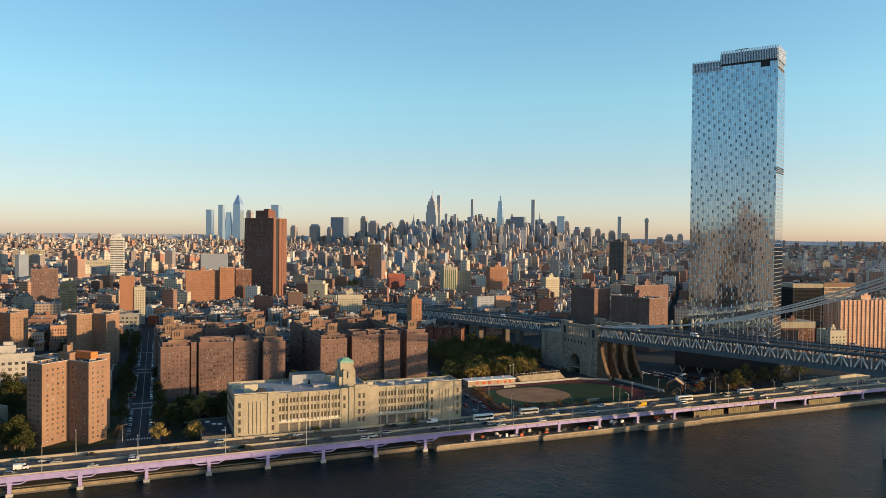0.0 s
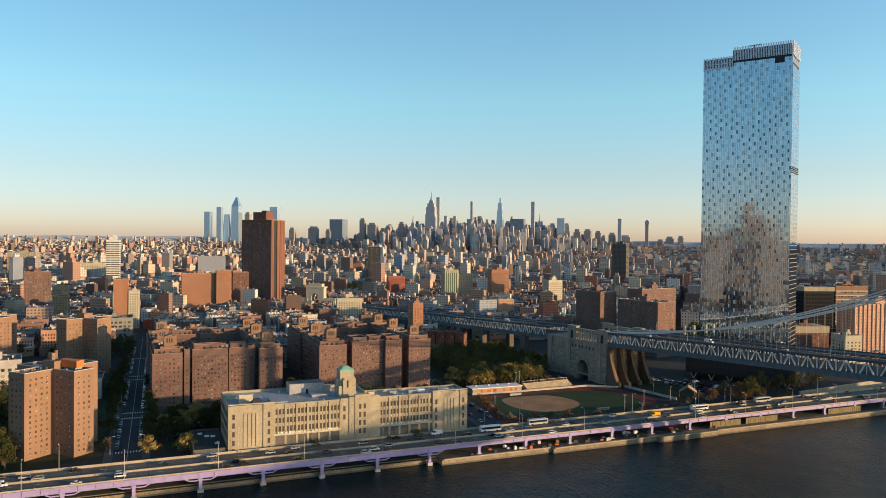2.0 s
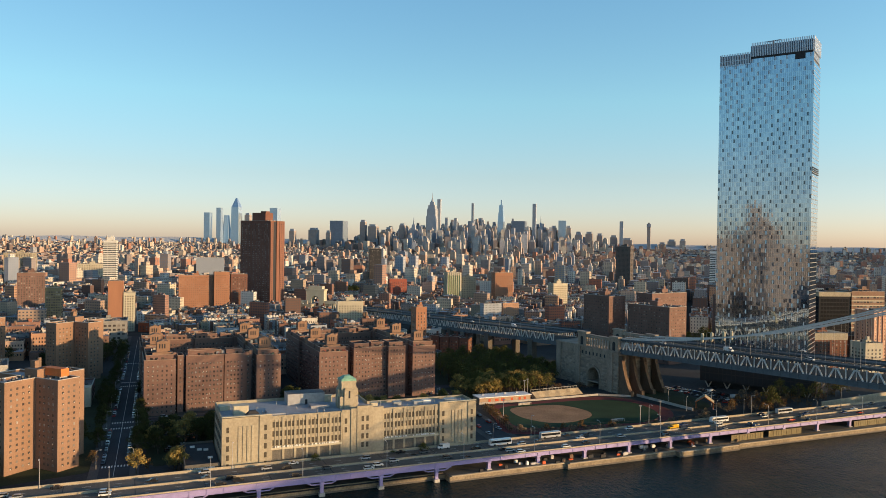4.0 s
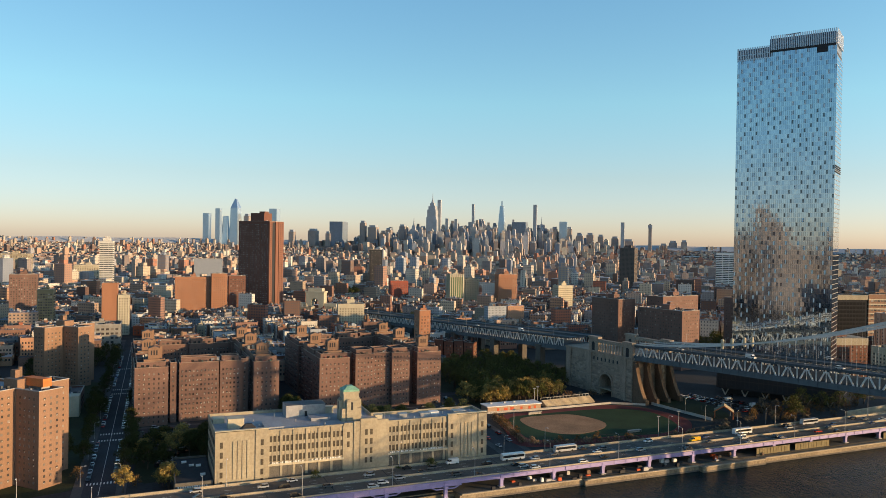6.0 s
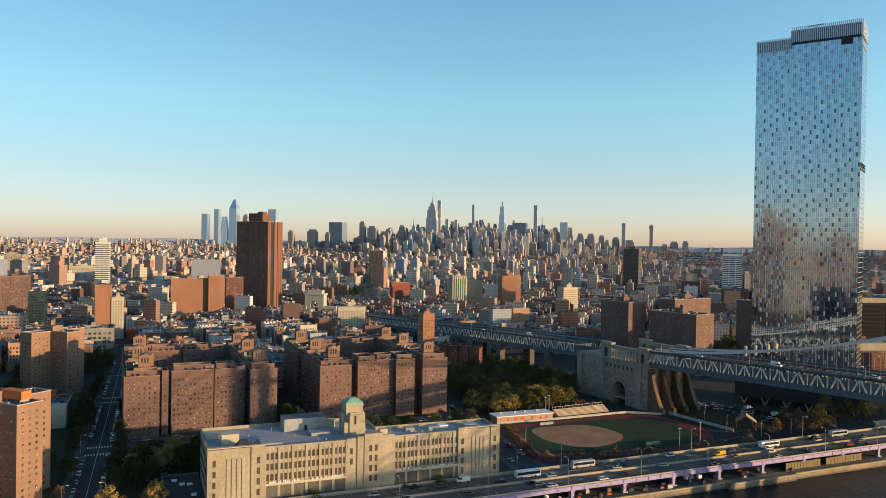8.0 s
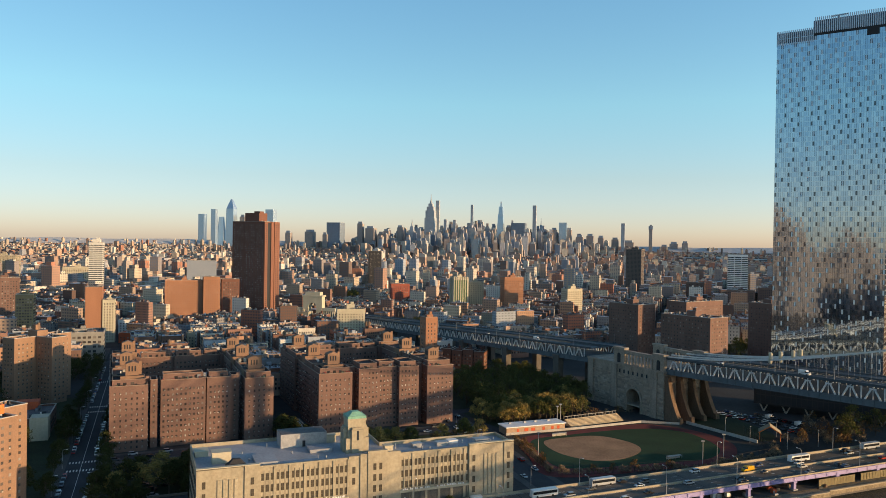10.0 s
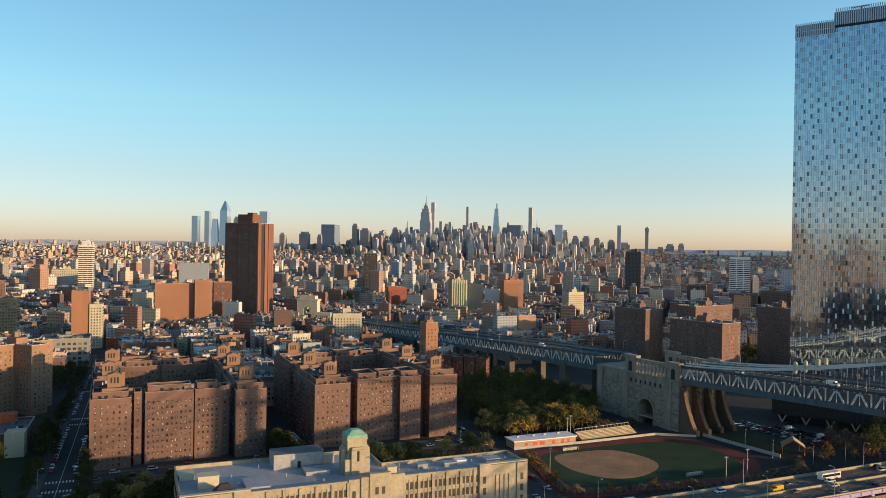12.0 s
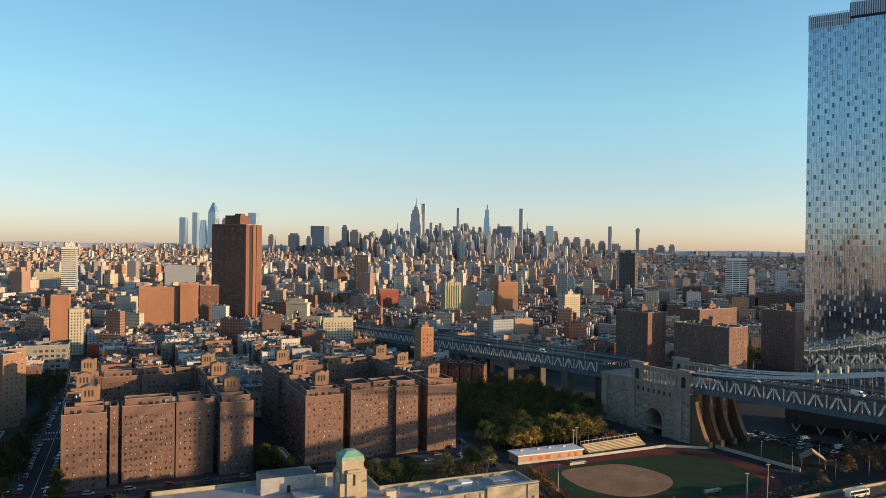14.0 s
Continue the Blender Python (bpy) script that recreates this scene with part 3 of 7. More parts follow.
    for z in (30, 54, 78, 91):
        p = Shape()
        p.beam(bridge_at(240, 3, z), bridge_at(240, 37, z), 3.0, 3.0)
        part("tower_strut", p, STEEL, br)
    p = Shape()
    p.rect(A0 + B * 240 + N * 20, N, -B, 46, 22, -3, 7)
    part("tower_footing", p, STONE, br)
    return br


def arch_ring(w, spring, n=10):
    return [(w / 2 * math.cos(math.pi * i / n), spring + w / 2 * math.sin(math.pi * i / n)) for i in range(n + 1)]


STONE_BLK = mat("rough_stone_blocks", (1, 1, 1), 0.9, var=0.2, scale=0.4, fine=2, bump=0.3, per="island", palette=[(0.30, 0.245, 0.195), (0.34, 0.28, 0.22), (0.26, 0.21, 0.17), (0.31, 0.25, 0.19), (0.23, 0.185, 0.15), (0.36, 0.30, 0.24)])


def build_anchorage():
    """Granite anchorage: long side wall with an arched passage, colonnade on top, buttresses to the river."""
    an = thing("bridge_anchorage", (*(A0 + N * 27 - B * 36), 3), "grey granite bridge anchorage with an arched portal and a colonnade", "anchorage", kind="structure")
    L, W, H = 72.0, 40.0, 33.0

    def pt(s, n):
        return A0 + B * s + N * n
    body = Shape()
    # side wall with the portal cut out: s from -L to 0, portal round s = -25
    ps, pw, psp = -26.5, 12.6, 9.0
    ring = arch_ring(pw, psp)
    # built as two pieces beside and a lintel fan above the arch
    def w3(s, n, z):
        q = pt(s, n)
        return (q[0], q[1], z)
    for n, flip in ((0.0, False),):
        body.poly([w3(-L, n, 3), w3(ps - pw / 2, n, 3), w3(ps - pw / 2, n, H), w3(-L, n, H)])
        body.poly([w3(ps + pw / 2, n, 3), w3(0, n, 3), w3(0, n, H), w3(ps + pw / 2, n, H)])
        a = [(ps - x, 3 + z) for x, z in ring]
        for (s1, z1), (s2, z2) in zip(a, a[1:]):
            body.poly([w3(s1, n, z1), w3(s2, n, z2), w3(s2, n, H), w3(s1, n, H)])
            body.poly([w3(s1, n, z1), w3(s1, n + 36, z1), w3(s2, n + 36, z2), w3(s2, n, z2)])
        for s1 in (ps - pw / 2, ps + pw / 2):
            body.poly([w3(s1, n, 3), w3(s1, n + 36, 3), w3(s1, n + 36, 3 + psp), w3(s1, n, 3 + psp)])
        body.poly([w3(ps - pw / 2, 36, 3), w3(ps + pw / 2, 36, 3), w3(ps + pw / 2, 36, 3 + psp + 6), w3(ps - pw / 2, 36, 3 + psp + 6)])
    body.poly([w3(0, 0, 3), w3(0, W, 3), w3(0, W, H), w3(0, 0, H)])
    body.poly([w3(0, W, 3), w3(-L, W, 3), w3(-L, W, H), w3(0, W, H)])
    body.poly([w3(-L, W, 3), w3(-L, 0, 3), w3(-L, 0, H), w3(-L, W, H)])
    body.poly([w3(-L, 0, H), w3(0, 0, H), w3(0, W, H), w3(-L, W, H)])
    part("granite_body", body, STONE, an)
    # courses of rough stone blocks, a little proud and uneven
    rnd = random.Random(12)
    blk = Shape()

    def course(p, q, z, skip=None):
        ln = np.linalg.norm(q - p)
        d = (q - p) / ln
        x = rnd.uniform(-2, 0)
        while x < ln:
            w = rnd.uniform(2.2, 3.6)
            x0, x1 = max(x, 0.1), min(x + w - 0.1, ln - 0.1)
            if x1 - x0 > 0.5 and not (skip and skip(x0, x1)):
                blk.panel(p + d * (x0 + x1) / 2, d, (d[1], -d[0]), x1 - x0, z, z + 1.22, rnd.uniform(0.08, 0.24))
            x += w
    for k in range(17):
        z = 3.2 + k * 1.34
        half = pw / 2 + 1.2 if z < 3 + psp else math.sqrt(max((pw / 2 + 1.2) ** 2 - max(z - 3 - psp, 0) ** 2, 0))
        course(pt(-L, 0), pt(0, 0), z, lambda x0, x1: x1 - L > ps - half and x0 - L < ps + half)
        course(pt(0, 0), pt(0, W), z)
    part("stone_block", blk, STONE_BLK, an, "rough stone blocks", "stuff")
    # arch surround and string courses
    tr = Shape()
    a = [(ps - x * 1.16, 3 + psp + (z - psp) * 1.16) for x, z in ring]
    for (s1, z1), (s2, z2) in zip(a, a[1:]):
        tr.beam(w3(s1, -0.3, z1), w3(s2, -0.3, z2), 1.0, 1.5)
    for s1 in (ps - pw * 0.58, ps + pw * 0.58):
        tr.beam(w3(s1, -0.3, 3), w3(s1, -0.3, 3 + psp), 1.5, 1.0)
    part("arch_surround", tr, STONE, an)
    cs = Shape()
    for z, hh, o in ((H - 0.2, 1.2, 0.9), (H - 6.5, 0.7, 0.4), (7.0, 0.8, 0.5), (H - 9.5, 0.5, 0.3)):
        cs.prism([pt(-L - o, -o), pt(o, -o), pt(o, W + o), pt(-L - o, W + o)], z, z + hh, 0, None, True)
    part("cornice", cs, STONE, an)
    for s1 in (-L + 3, -45, -8):
        p = Shape()
        p.rect(pt(s1, -0.4), N, -B, 1.2, 5.5, 3, H)
        part("pilaster", p, STONE, an)
    # colonnade with end pavilions
    for n in (1.6, W - 1.6):
        for s0, s1 in ((-46, -36), (-9, -0.5)):
            p = Shape()
            p.prism([pt(s0, n - 1.6), pt(s1, n - 1.6), pt(s1, n + 1.6), pt(s0, n + 1.6)], H + 1, H + 10.2)
            p.prism([pt(s0 - .6, n - 2.1), pt(s1 + .6, n - 2.1), pt(s1 + .6, n + 2.1), pt(s0 - .6, n + 2.1)], H + 10.2, H + 11.6, 0, None, True)
            pv = part("pavilion", p, STONE, an)
            o = Shape()
            for (x1, z1), (x2, z2) in zip(arch_ring(3.2, 5), arch_ring(3.2, 5)[1:]):
                o.poly([w3((s0 + s1) / 2 - x1, n - 1.66, H + 1.2 + z1), w3((s0 + s1) / 2 - x2, n - 1.66, H + 1.2 + z2), w3((s0 + s1) / 2 - x2, n - 1.66, H + 1.2), w3((s0 + s1) / 2 - x1, n - 1.66, H + 1.2)])
            part("arched_niche", o, ROOF_DK, pv, "dark arched niche")
        ent = Shape()
        ent.prism([pt(-36, n - 1.5), pt(-9, n - 1.5), pt(-9, n + 1.5), pt(-36, n + 1.5)], H + 7.6, H + 10.0, 0, None, True)
        part("entablature", ent, STONE, an)
        for k in range(9):
            c = Shape()
            c.cyl(pt(-34.2 + k * 2.9, n - 0.6), 0.65, H + 1, H + 7.6, 10)
            part("column", c, STONE, an)
    # sloping buttresses on the river face, carrying the cables down
    for n, w in ((2.2, 3.0), (12.5, 2.8), (23.5, 2.8), (35, 3.0)):
        b = Shape()
        prof = [(13.5, 3), (13.2, 6.5), (11.6, 6.5), (9.0, 11), (6.4, 17), (4.4, 23), (3.0, 29), (2.6, H - 2)]
        for (s1, z1), (s2, z2) in zip(prof, prof[1:]):
            b.poly([w3(0, n - w / 2, z1), w3(s1, n - w / 2, z1), w3(s2, n - w / 2, z2), w3(0, n - w / 2, z2)])
            b.poly([w3(s1, n - w / 2, z1), w3(s1, n + w / 2, z1), w3(s2, n + w / 2, z2), w3(s2, n - w / 2, z2)])
            b.poly([w3(s1, n + w / 2, z1), w3(0, n + w / 2, z1), w3(0, n + w / 2, z2), w3(s2, n + w / 2, z2)])
        b.poly([w3(0, n - w / 2, H - 2), w3(2.6, n - w / 2, H - 2), w3(2.6, n + w / 2, H - 2), w3(0, n + w / 2, H - 2)])
        part("buttress", b, STONE_BR, an, "sloping buttress of brown stone, darkened for bridge shade")
    # small square openings high in the wall
    for k in range(9):
        o = Shape()
        s1 = -40 + k * 4.2
        a = (B[0], B[1])
        o.panel(pt(s1, -0.02), a, (-N[0], -N[1]), 1.3, H - 5.6, H - 3.2, 0.1)
        part("opening", o, ROOF_DK, an, "dark square opening")


# ---------------------------------------------------------------- glass tower
def build_glass_tower():
    a = np.array((0.82, -0.572))
    b = np.array((0.572, 0.82))
    p0 = np.array((204.6, 639.1))
    L, W, H = 66.2, 30.0, 261.0
    tw = thing("glass_tower", (*(p0 + a * L / 2 + b * W / 2), 3), "very tall blue glass residential tower with patchwork panels", "skyscraper")
    core = Shape()
    i = 0.6
    core.prism([p0 + a * i + b * i, p0 + a * (L - i) + b * i, p0 + a * (L - i) + b * (W - i), p0 + a * i + b * (W - i)], 3, H - 9)
    part("core", core, DARK, tw)
    g1 = glassy("tower_glass", (0.50, 0.58, 0.66), 0.05, 1.0, palette=[(0.42, 0.54, 0.65), (0.45, 0.57, 0.67), (0.38, 0.50, 0.62), (0.48, 0.59, 0.68), (0.42, 0.54, 0.65), (0.35, 0.47, 0.59)])
    g2 = glassy("tower_dark_glass", (0.10, 0.12, 0.14), 0.05, 0.6)
    rnd = random.Random(5)
    pn, dkp, sp, lt, sh = Shape(), Shape(), Shape(), Shape(), Shape()
    corners = [p0, p0 + a * L, p0 + a * L + b * W, p0 + b * W]
    fh = 3.35
    rows = int((H - 10 - 8) / fh)
    for c, (p, q) in enumerate(zip(corners, corners[1:] + corners[:1])):
        ln = np.linalg.norm(q - p)
        d = (q - p) / ln
        nr = np.array((d[1], -d[0]))
        k = int(ln / 1.34)
        w = ln / k
        for r in range(rows + 2):
            z0 = 8 + r * fh
            for j in range(k):
                if r >= rows and c != 0 or r > rows and j * w < 22:
                    continue
                m = p + d * (j + 0.5) * w
                tilt, turn = rnd.gauss(0, 0.0022), rnd.gauss(0, 0.0045)
                cell = (j + 3 * (r % 2) + r // 7) % 6
                odd = cell == 0 and rnd.random() < 0.86 and c in (0, 3)
                tgt = sh if cell == 1 and c in (0, 3) else pn
                if odd:
                    tgt = dkp if rnd.random() < (0.02 if z0 > 215 else 0.62 if z0 > 115 else 0.2) else lt
                    tilt = -0.06 + rnd.gauss(0, 0.015)
                hw = w / 2 - 0.05 if tgt in (pn, sh) else w * 0.36
                def corner(sx, z, lean):
                    o = nr * (0.05 + lean + sx * hw * turn)
                    e = m + d * sx * hw + o
                    return (e[0], e[1], z)
                zt, zb = z0 + fh - 0.34, z0 + 0.04
                if tgt is dkp:
                    dkp.poly([corner(-1, zb + 0.3, 0.05), corner(1, zb + 0.3, 0.05), corner(1, zt, 0.05), corner(-1, zt, 0.05)])
                    hw, tgt, tilt = w / 2 - 0.05, pn, 0.0
                tgt.poly([corner(-1, zb, -tilt * fh / 2), corner(1, zb, -tilt * fh / 2), corner(1, zt, tilt * fh / 2), corner(-1, zt, tilt * fh / 2)])
            if r < rows or c == 0:
                sp.panel((p + q) / 2, d, nr, ln, z0 + fh - 0.3, z0 + fh, 0.02)
    part("glass_panel", pn, g1, tw, "blue reflecting glass panels", "stuff")
    part("shade_panel", sh, glassy("tower_deep_glass", (0.36, 0.47, 0.58), 0.05, 1.0), tw, "deeper blue panels beside the vents", "stuff")
    # the pale colour stands in for bright sky mirrored by tilted panes
    part("pale_panel", lt, glassy("tower_pale_glass", (0.62, 0.65, 0.68), 0.32, 0.55), tw, "staggered glass panels paled for mirrored sky", "stuff")
    part("dark_panel", dkp, g2, tw, "dark recessed panels", "stuff")
    part("spandrel", sp, glassy("spandrel_glass", (0.55, 0.64, 0.72), 0.06, 1.0), tw, "", "stuff")
    # pale slab edges on the two narrow ends, and a louvred plant floor
    fin, lv = Shape(), Shape()
    for r in range(rows):
        z0 = 8 + r * fh
        for e, n in ((p0 + a * L + b * W / 2, a), (p0 + b * W / 2, -a)):
            fin.panel(e, b, n, W, z0 + fh - 0.5, z0 + fh - 0.02, 0.1)
    for z in (167.2, 168.6, 170.0, 171.4):
        lv.panel(p0 + a * L + b * W / 2, b, a, W * 0.92, z, z + 0.7, 0.4)
    part("slab_edge", fin, mat("pale_metal", (0.26, 0.25, 0.235), 0.45, 0.2, var=0.1), tw, "pale slab edges", "stuff")
    part("louvre", lv, DARK, tw, "dark louvres of a plant floor", "stuff")
    # crown screens: lower on one third, higher on the rest
    cr, cr2 = Shape(), Shape()
    for j in range(int(L / 1.2)):
        m = p0 + a * (j + 0.5) * 1.2
        hi = j * 1.2 > 22
        z0, z1 = (H - 4.0, H + 6.5) if hi else (H - 9.6, H)
        cr.panel(m, a, -b, 0.62, z0, z1, 0.35)
    for j in range(int(W / 1.2)):
        cr.panel(p0 + a * L + b * (j + 0.5) * 1.2, b, a, 0.62, H - 4.5, H + 6.5, 0.35)
        cr.panel(p0 + b * (j + 0.5) * 1.2, b, -a, 0.62, H - 10, H, 0.35)
    part("crown_screen", cr, mat("crown_metal", (0.56, 0.62, 0.69), 0.4, 0.5, var=0.1), tw, "pale slatted roof screen", "stuff")
    cr2.prism([p0 + a * .7 + b * .7, p0 + a * 22 + b * .7, p0 + a * 22 + b * (W - .7), p0 + a * .7 + b * (W - .7)], H - 9, H - 1)
    cr2.prism([p0 + a * 22.2 + b * .7, p0 + a * (L - .7) + b * .7, p0 + a * (L - .7) + b * (W - .7), p0 + a * 22.2 + b * (W - .7)], H - 9, H + 4.5)
    part("plant_room", cr2, mat("plant_grey", (0.17, 0.22, 0.29), 0.5, 0.2, var=0.1), tw)
    # flat dark panels stand in for the shadow gap below the screen
    rc = Shape()
    rc.panel(p0 + a * 44, a, -b, 43, H - 5.6, H - 3.4, 0.1)
    rc.panel(p0 + a * 57, a, -b, 7, H - 9.6, H - 5.6, 0.22)
    part("shadow_gap", rc, DARK, tw, "dark panels standing in for shadow under the roof screen")
    m = Shape()
    c = p0 + a * 36 + b * 12
    m.beam((*c, H + 4.5), (*c, H + 9), 0.8, 0.8)
    m.beam((*(c - a * 5), H + 9), (*(c + a * 5), H + 9.4), 0.7, 0.7)
    part("roof_crane", m, DARK, tw)


def build_podium():
    a, b = np.array((0.82, -0.572)), np.array((0.572, 0.82))
    c = np.array((204.6, 639.1)) + a * 32 + b * 14
    t = thing("tower_podium", (*c, GROUND), "dark glazed podium building at the foot of the glass tower", "building")
    s = Shape()
    s.rect(c, a, b, 82, 42, 8, 27, bottom=True)
    s.rect(c + b * 2, a, b, 74, 34, GROUND, 8)
    part("wall", s, DARK, t)
    w = Shape()
    p, q = c - b * 21 - a * 41, c - b * 21 + a * 41
    w.windows(p, q, 9, 26, 5.5, 3.2, 2.8, 4.8, 0, 0.6)
    w.windows(q, q + b * 42, 9, 26, 5.5, 3.2, 2.8, 4.8, 0, 0.6)
    part("glazing", w, PANE_DK, t, "", "stuff")
    for k in range(6):
        l = Shape()
        f = c - b * 19 + a * (-35 + k * 14)
        l.beam((*f, GROUND), (*(f + a * 2.5), 8), 0.8, 0.8), l.beam((*f, GROUND), (*(f - a * 2.5), 8), 0.8, 0.8)
        part("slanted_column", l, CONC, t)


# ---------------------------------------------------------------- brick apartment blocks round courtyards
UNIT = mat("window_unit", (1, 1, 1), 0.6, var=0.1, per="island", palette=[(0.42, 0.39, 0.36), (0.27, 0.24, 0.22), (0.55, 0.52, 0.49), (0.18, 0.15, 0.13), (0.32, 0.28, 0.25)])


COPING = mat("pale_brick_coping", (0.33, 0.235, 0.18), 0.85, var=0.15, scale=0.3, fine=2)
TERRACE = mat("terrace_things", (1, 1, 1), 0.7, var=0.15, per="island", palette=[(0.60, 0.58, 0.55), (0.05, 0.05, 0.05), (0.30, 0.06, 0.05), (0.08, 0.16, 0.12), (0.12, 0.09, 0.07), (0.35, 0.33, 0.30), (0.20, 0.12, 0.08)])


def brick_block(name, base_uv, size, front, label, seed):
    """A perimeter block of 13-storey wings: front is a list of (u0, u1, setback, extra height)."""
    o = np.array(base_uv, float)
    W, D = size
    Uk = np.array((math.cos(radians(23.6)), math.sin(radians(23.6))))
    Vk = np.array((-Uk[1], Uk[0]))
    rnd = random.Random(seed)

    def at(u, v):
        return o + Uk * u + Vk * v
    bl = thing(name, (*at(W / 2, D / 2), GROUND), label, "apartment block", "brick courtyard blocks")
    FH, Z1 = 2.82, 36.4

    def wing(u0, u1, v0, v1, z1=Z1, pent=2.6, bay=2.35, w=0.95):
        """One wing with windows all round, a pale coping and a set-back top storey."""
        s = Shape()
        ring = [at(u0, v0), at(u1, v0), at(u1, v1), at(u0, v1)]
        s.prism(ring, GROUND, z1, 0, 1)
        s.rim(ring, 0.35, z1 - 0.01, z1 + 0.9)
        pr = None
        if pent and u1 - u0 > 7 and v1 - v0 > 7:
            pr = [at(u0 + 1.2, v0 + pent), at(u1 - 1.2, v0 + pent), at(u1 - 1.2, v1 - 1.4), at(u0 + 1.2, v1 - 1.4)]
            s.prism(pr, z1, z1 + 2.9, 0, 1)
            s.rim(pr, 0.3, z1 + 2.89, z1 + 3.7)
        wg = part("wing", s, [BRICK, ROOF_DK], bl)
        cp = Shape()
        cp.rim(ring, 0.45, z1 + 0.9, z1 + 1.12, 0.12)
        if pr:
            cp.rim(pr, 0.4, z1 + 3.7, z1 + 3.9, 0.1)
        part("coping", cp, COPING, wg, "pale brick coping")
        wd, ac, bd = Shape(), Shape(), Shape()
        for p, q in zip(ring, ring[1:] + ring[:1]):
            wd.windows(p, q, GROUND + 0.8, z1 - 0.3, FH, bay, w, 1.2, 0, 0.8, 0.07, 0.10, 0.03)
            ac.windows(p, q, GROUND + 0.55, z1 - 0.3, FH, bay, 0.55, 0.42, 0, 0.8, 0.32, 0.32, 0.55)
            bd.windows(p, q, GROUND + 1.05, z1 - 0.3, FH, bay, w * 0.46, 0.62, 0, 0.8, 0.10, 0.28, 0.7)
        if pr:
            wd.windows(pr[0], pr[1], z1 + 0.1, z1 + 2.95, FH, 3.4, 1.7, 1.5, 0, 0.8, 0.07, 0.3, 0.2)
            wd.windows(pr[1], pr[2], z1 + 0.1, z1 + 2.95, FH, 3.4, 1.3, 1.5, 0, 0.8, 0.07, 0.3, 0.2)
        if wd.v:
            part("window", wd, PANE_KV, wg, "", "stuff")
        if ac.v:
            part("window_unit", ac, UNIT, wg, "pale cooling units under the windows", "stuff")
        if bd.v:
            part("blind", bd, UNIT, wg, "half-drawn pale blinds", "stuff")
        # chairs, planters and awnings along the roof terrace
        if pr and v0 < 12:
            tc = Shape()
            d = np.array(ring[1]) - np.array(ring[0])
            ln = np.linalg.norm(d)
            for _ in range(int(ln * 0.8)):
                f = rnd.uniform(0.04, 0.96)
                tc.rect(np.array(ring[0]) + d * f + Vk * rnd.uniform(0.7, pent - 0.4), Uk, Vk, rnd.uniform(0.3, 1.1), rnd.uniform(0.3, 0.8), z1 + 0.01, z1 + rnd.uniform(0.7, 1.9))
            part("terrace_clutter", tc, TERRACE, wg, "coloured terrace furniture", "stuff")
        return wg

    for u0, u1, sb, up in front:
        wide = u1 - u0 > 7
        wing(u0, u1, sb, 16 + (0 if sb else 2), Z1 + up + (0 if wide else 0.5), 2.6 if wide else 0, 2.7 if u0 == 0 or u1 == W else 2.2, 0.85 if not sb else 1.0)
    # sides, back and a middle wing
    wing(0, 15, 18.2, 42), wing(2, 14, 42.2, 62, Z1 - 1.0), wing(0, 15, 62.2, D - 16)
    wing(W - 15, W, 18.2, 40), wing(W - 14, W - 2, 40.2, 60, Z1 - 1.0), wing(W - 15, W, 60.2, D - 16)
    wing(0, 17, D - 15.8, D, Z1 + 1), wing(17.2, 38, D - 13, D - 2), wing(38.2, 56, D - 15, D, Z1 + 0.5), wing(56.2, W - 17.2, D - 13, D - 2), wing(W - 17, W, D - 15.8, D, Z1 + 1)
    # water-tank towers with arched openings and low gables
    for u, v in ((11, 13), (W - 9, 14), (8.5, 50), (W - 8.5, 62), (10, D - 9), (W - 9, D - 9)):
        t = Shape()
        c = at(u, v)
        w, d, zt = 6.6, 6.0, Z1 + 10.8
        t.rect(c, Uk, Vk, w, d, Z1 - 0.1, zt)
        t.rect(c, Uk, Vk, w + 5.0, d + 3.5, Z1 - 0.1, Z1 + 4.6, 0, 1)
        t.rect(c + Uk * (w * 0.5 + 0.7), Uk, Vk, 1.4, 1.4, Z1 + 4.6, zt + 0.8)
        # gable roof
        r = [c - Uk * w / 2 - Vk * d / 2, c + Uk * w / 2 - Vk * d / 2, c + Uk * w / 2 + Vk * d / 2, c - Uk * w / 2 + Vk * d / 2]
        m0, m1 = c - Vk * d / 2, c + Vk * d / 2
        t.poly([(*r[0], zt), (*r[1], zt), (*m0, zt + 1.15)]), t.poly([(*r[2], zt), (*r[3], zt), (*m1, zt + 1.15)])
        t.poly([(*r[1], zt), (*r[2], zt), (*m1, zt + 1.15), (*m0, zt + 1.15)]), t.poly([(*r[3], zt), (*r[0], zt), (*m0, zt + 1.15), (*m1, zt + 1.15)])
        tk = part("tank_tower", t, [BRICK2, ROOF_DK], bl, "orange brick rooftop tower with arched openings")
        op = Shape()
        for nrm, a, ln in ((-Vk, Uk, d), (Uk, Vk, w), (-Uk, -Vk, w), (Vk, -Uk, d)):
            for k in (-1, 0, 1):
                op.panel(c + nrm * ln / 2 + a * k * 1.5, a, nrm, 0.8, Z1 + 6.8, Z1 + 9.6, 0.05)
        part("arched_opening", op, ROOF_DK, tk, "dark openings", "stuff")
    # roof clutter: vents and small bulkheads
    cl = Shape()
    for k in range(70):
        e = rnd.choice(((rnd.uniform(3, W - 3), rnd.uniform(6, 13)), (rnd.uniform(3, 12), rnd.uniform(20, D - 3)), (W - rnd.uniform(3, 12), rnd.uniform(20, D - 3)), (rnd.uniform(3, W - 3), D - rnd.uniform(4, 11))))
        s1 = rnd.uniform(0.5, 2.2)
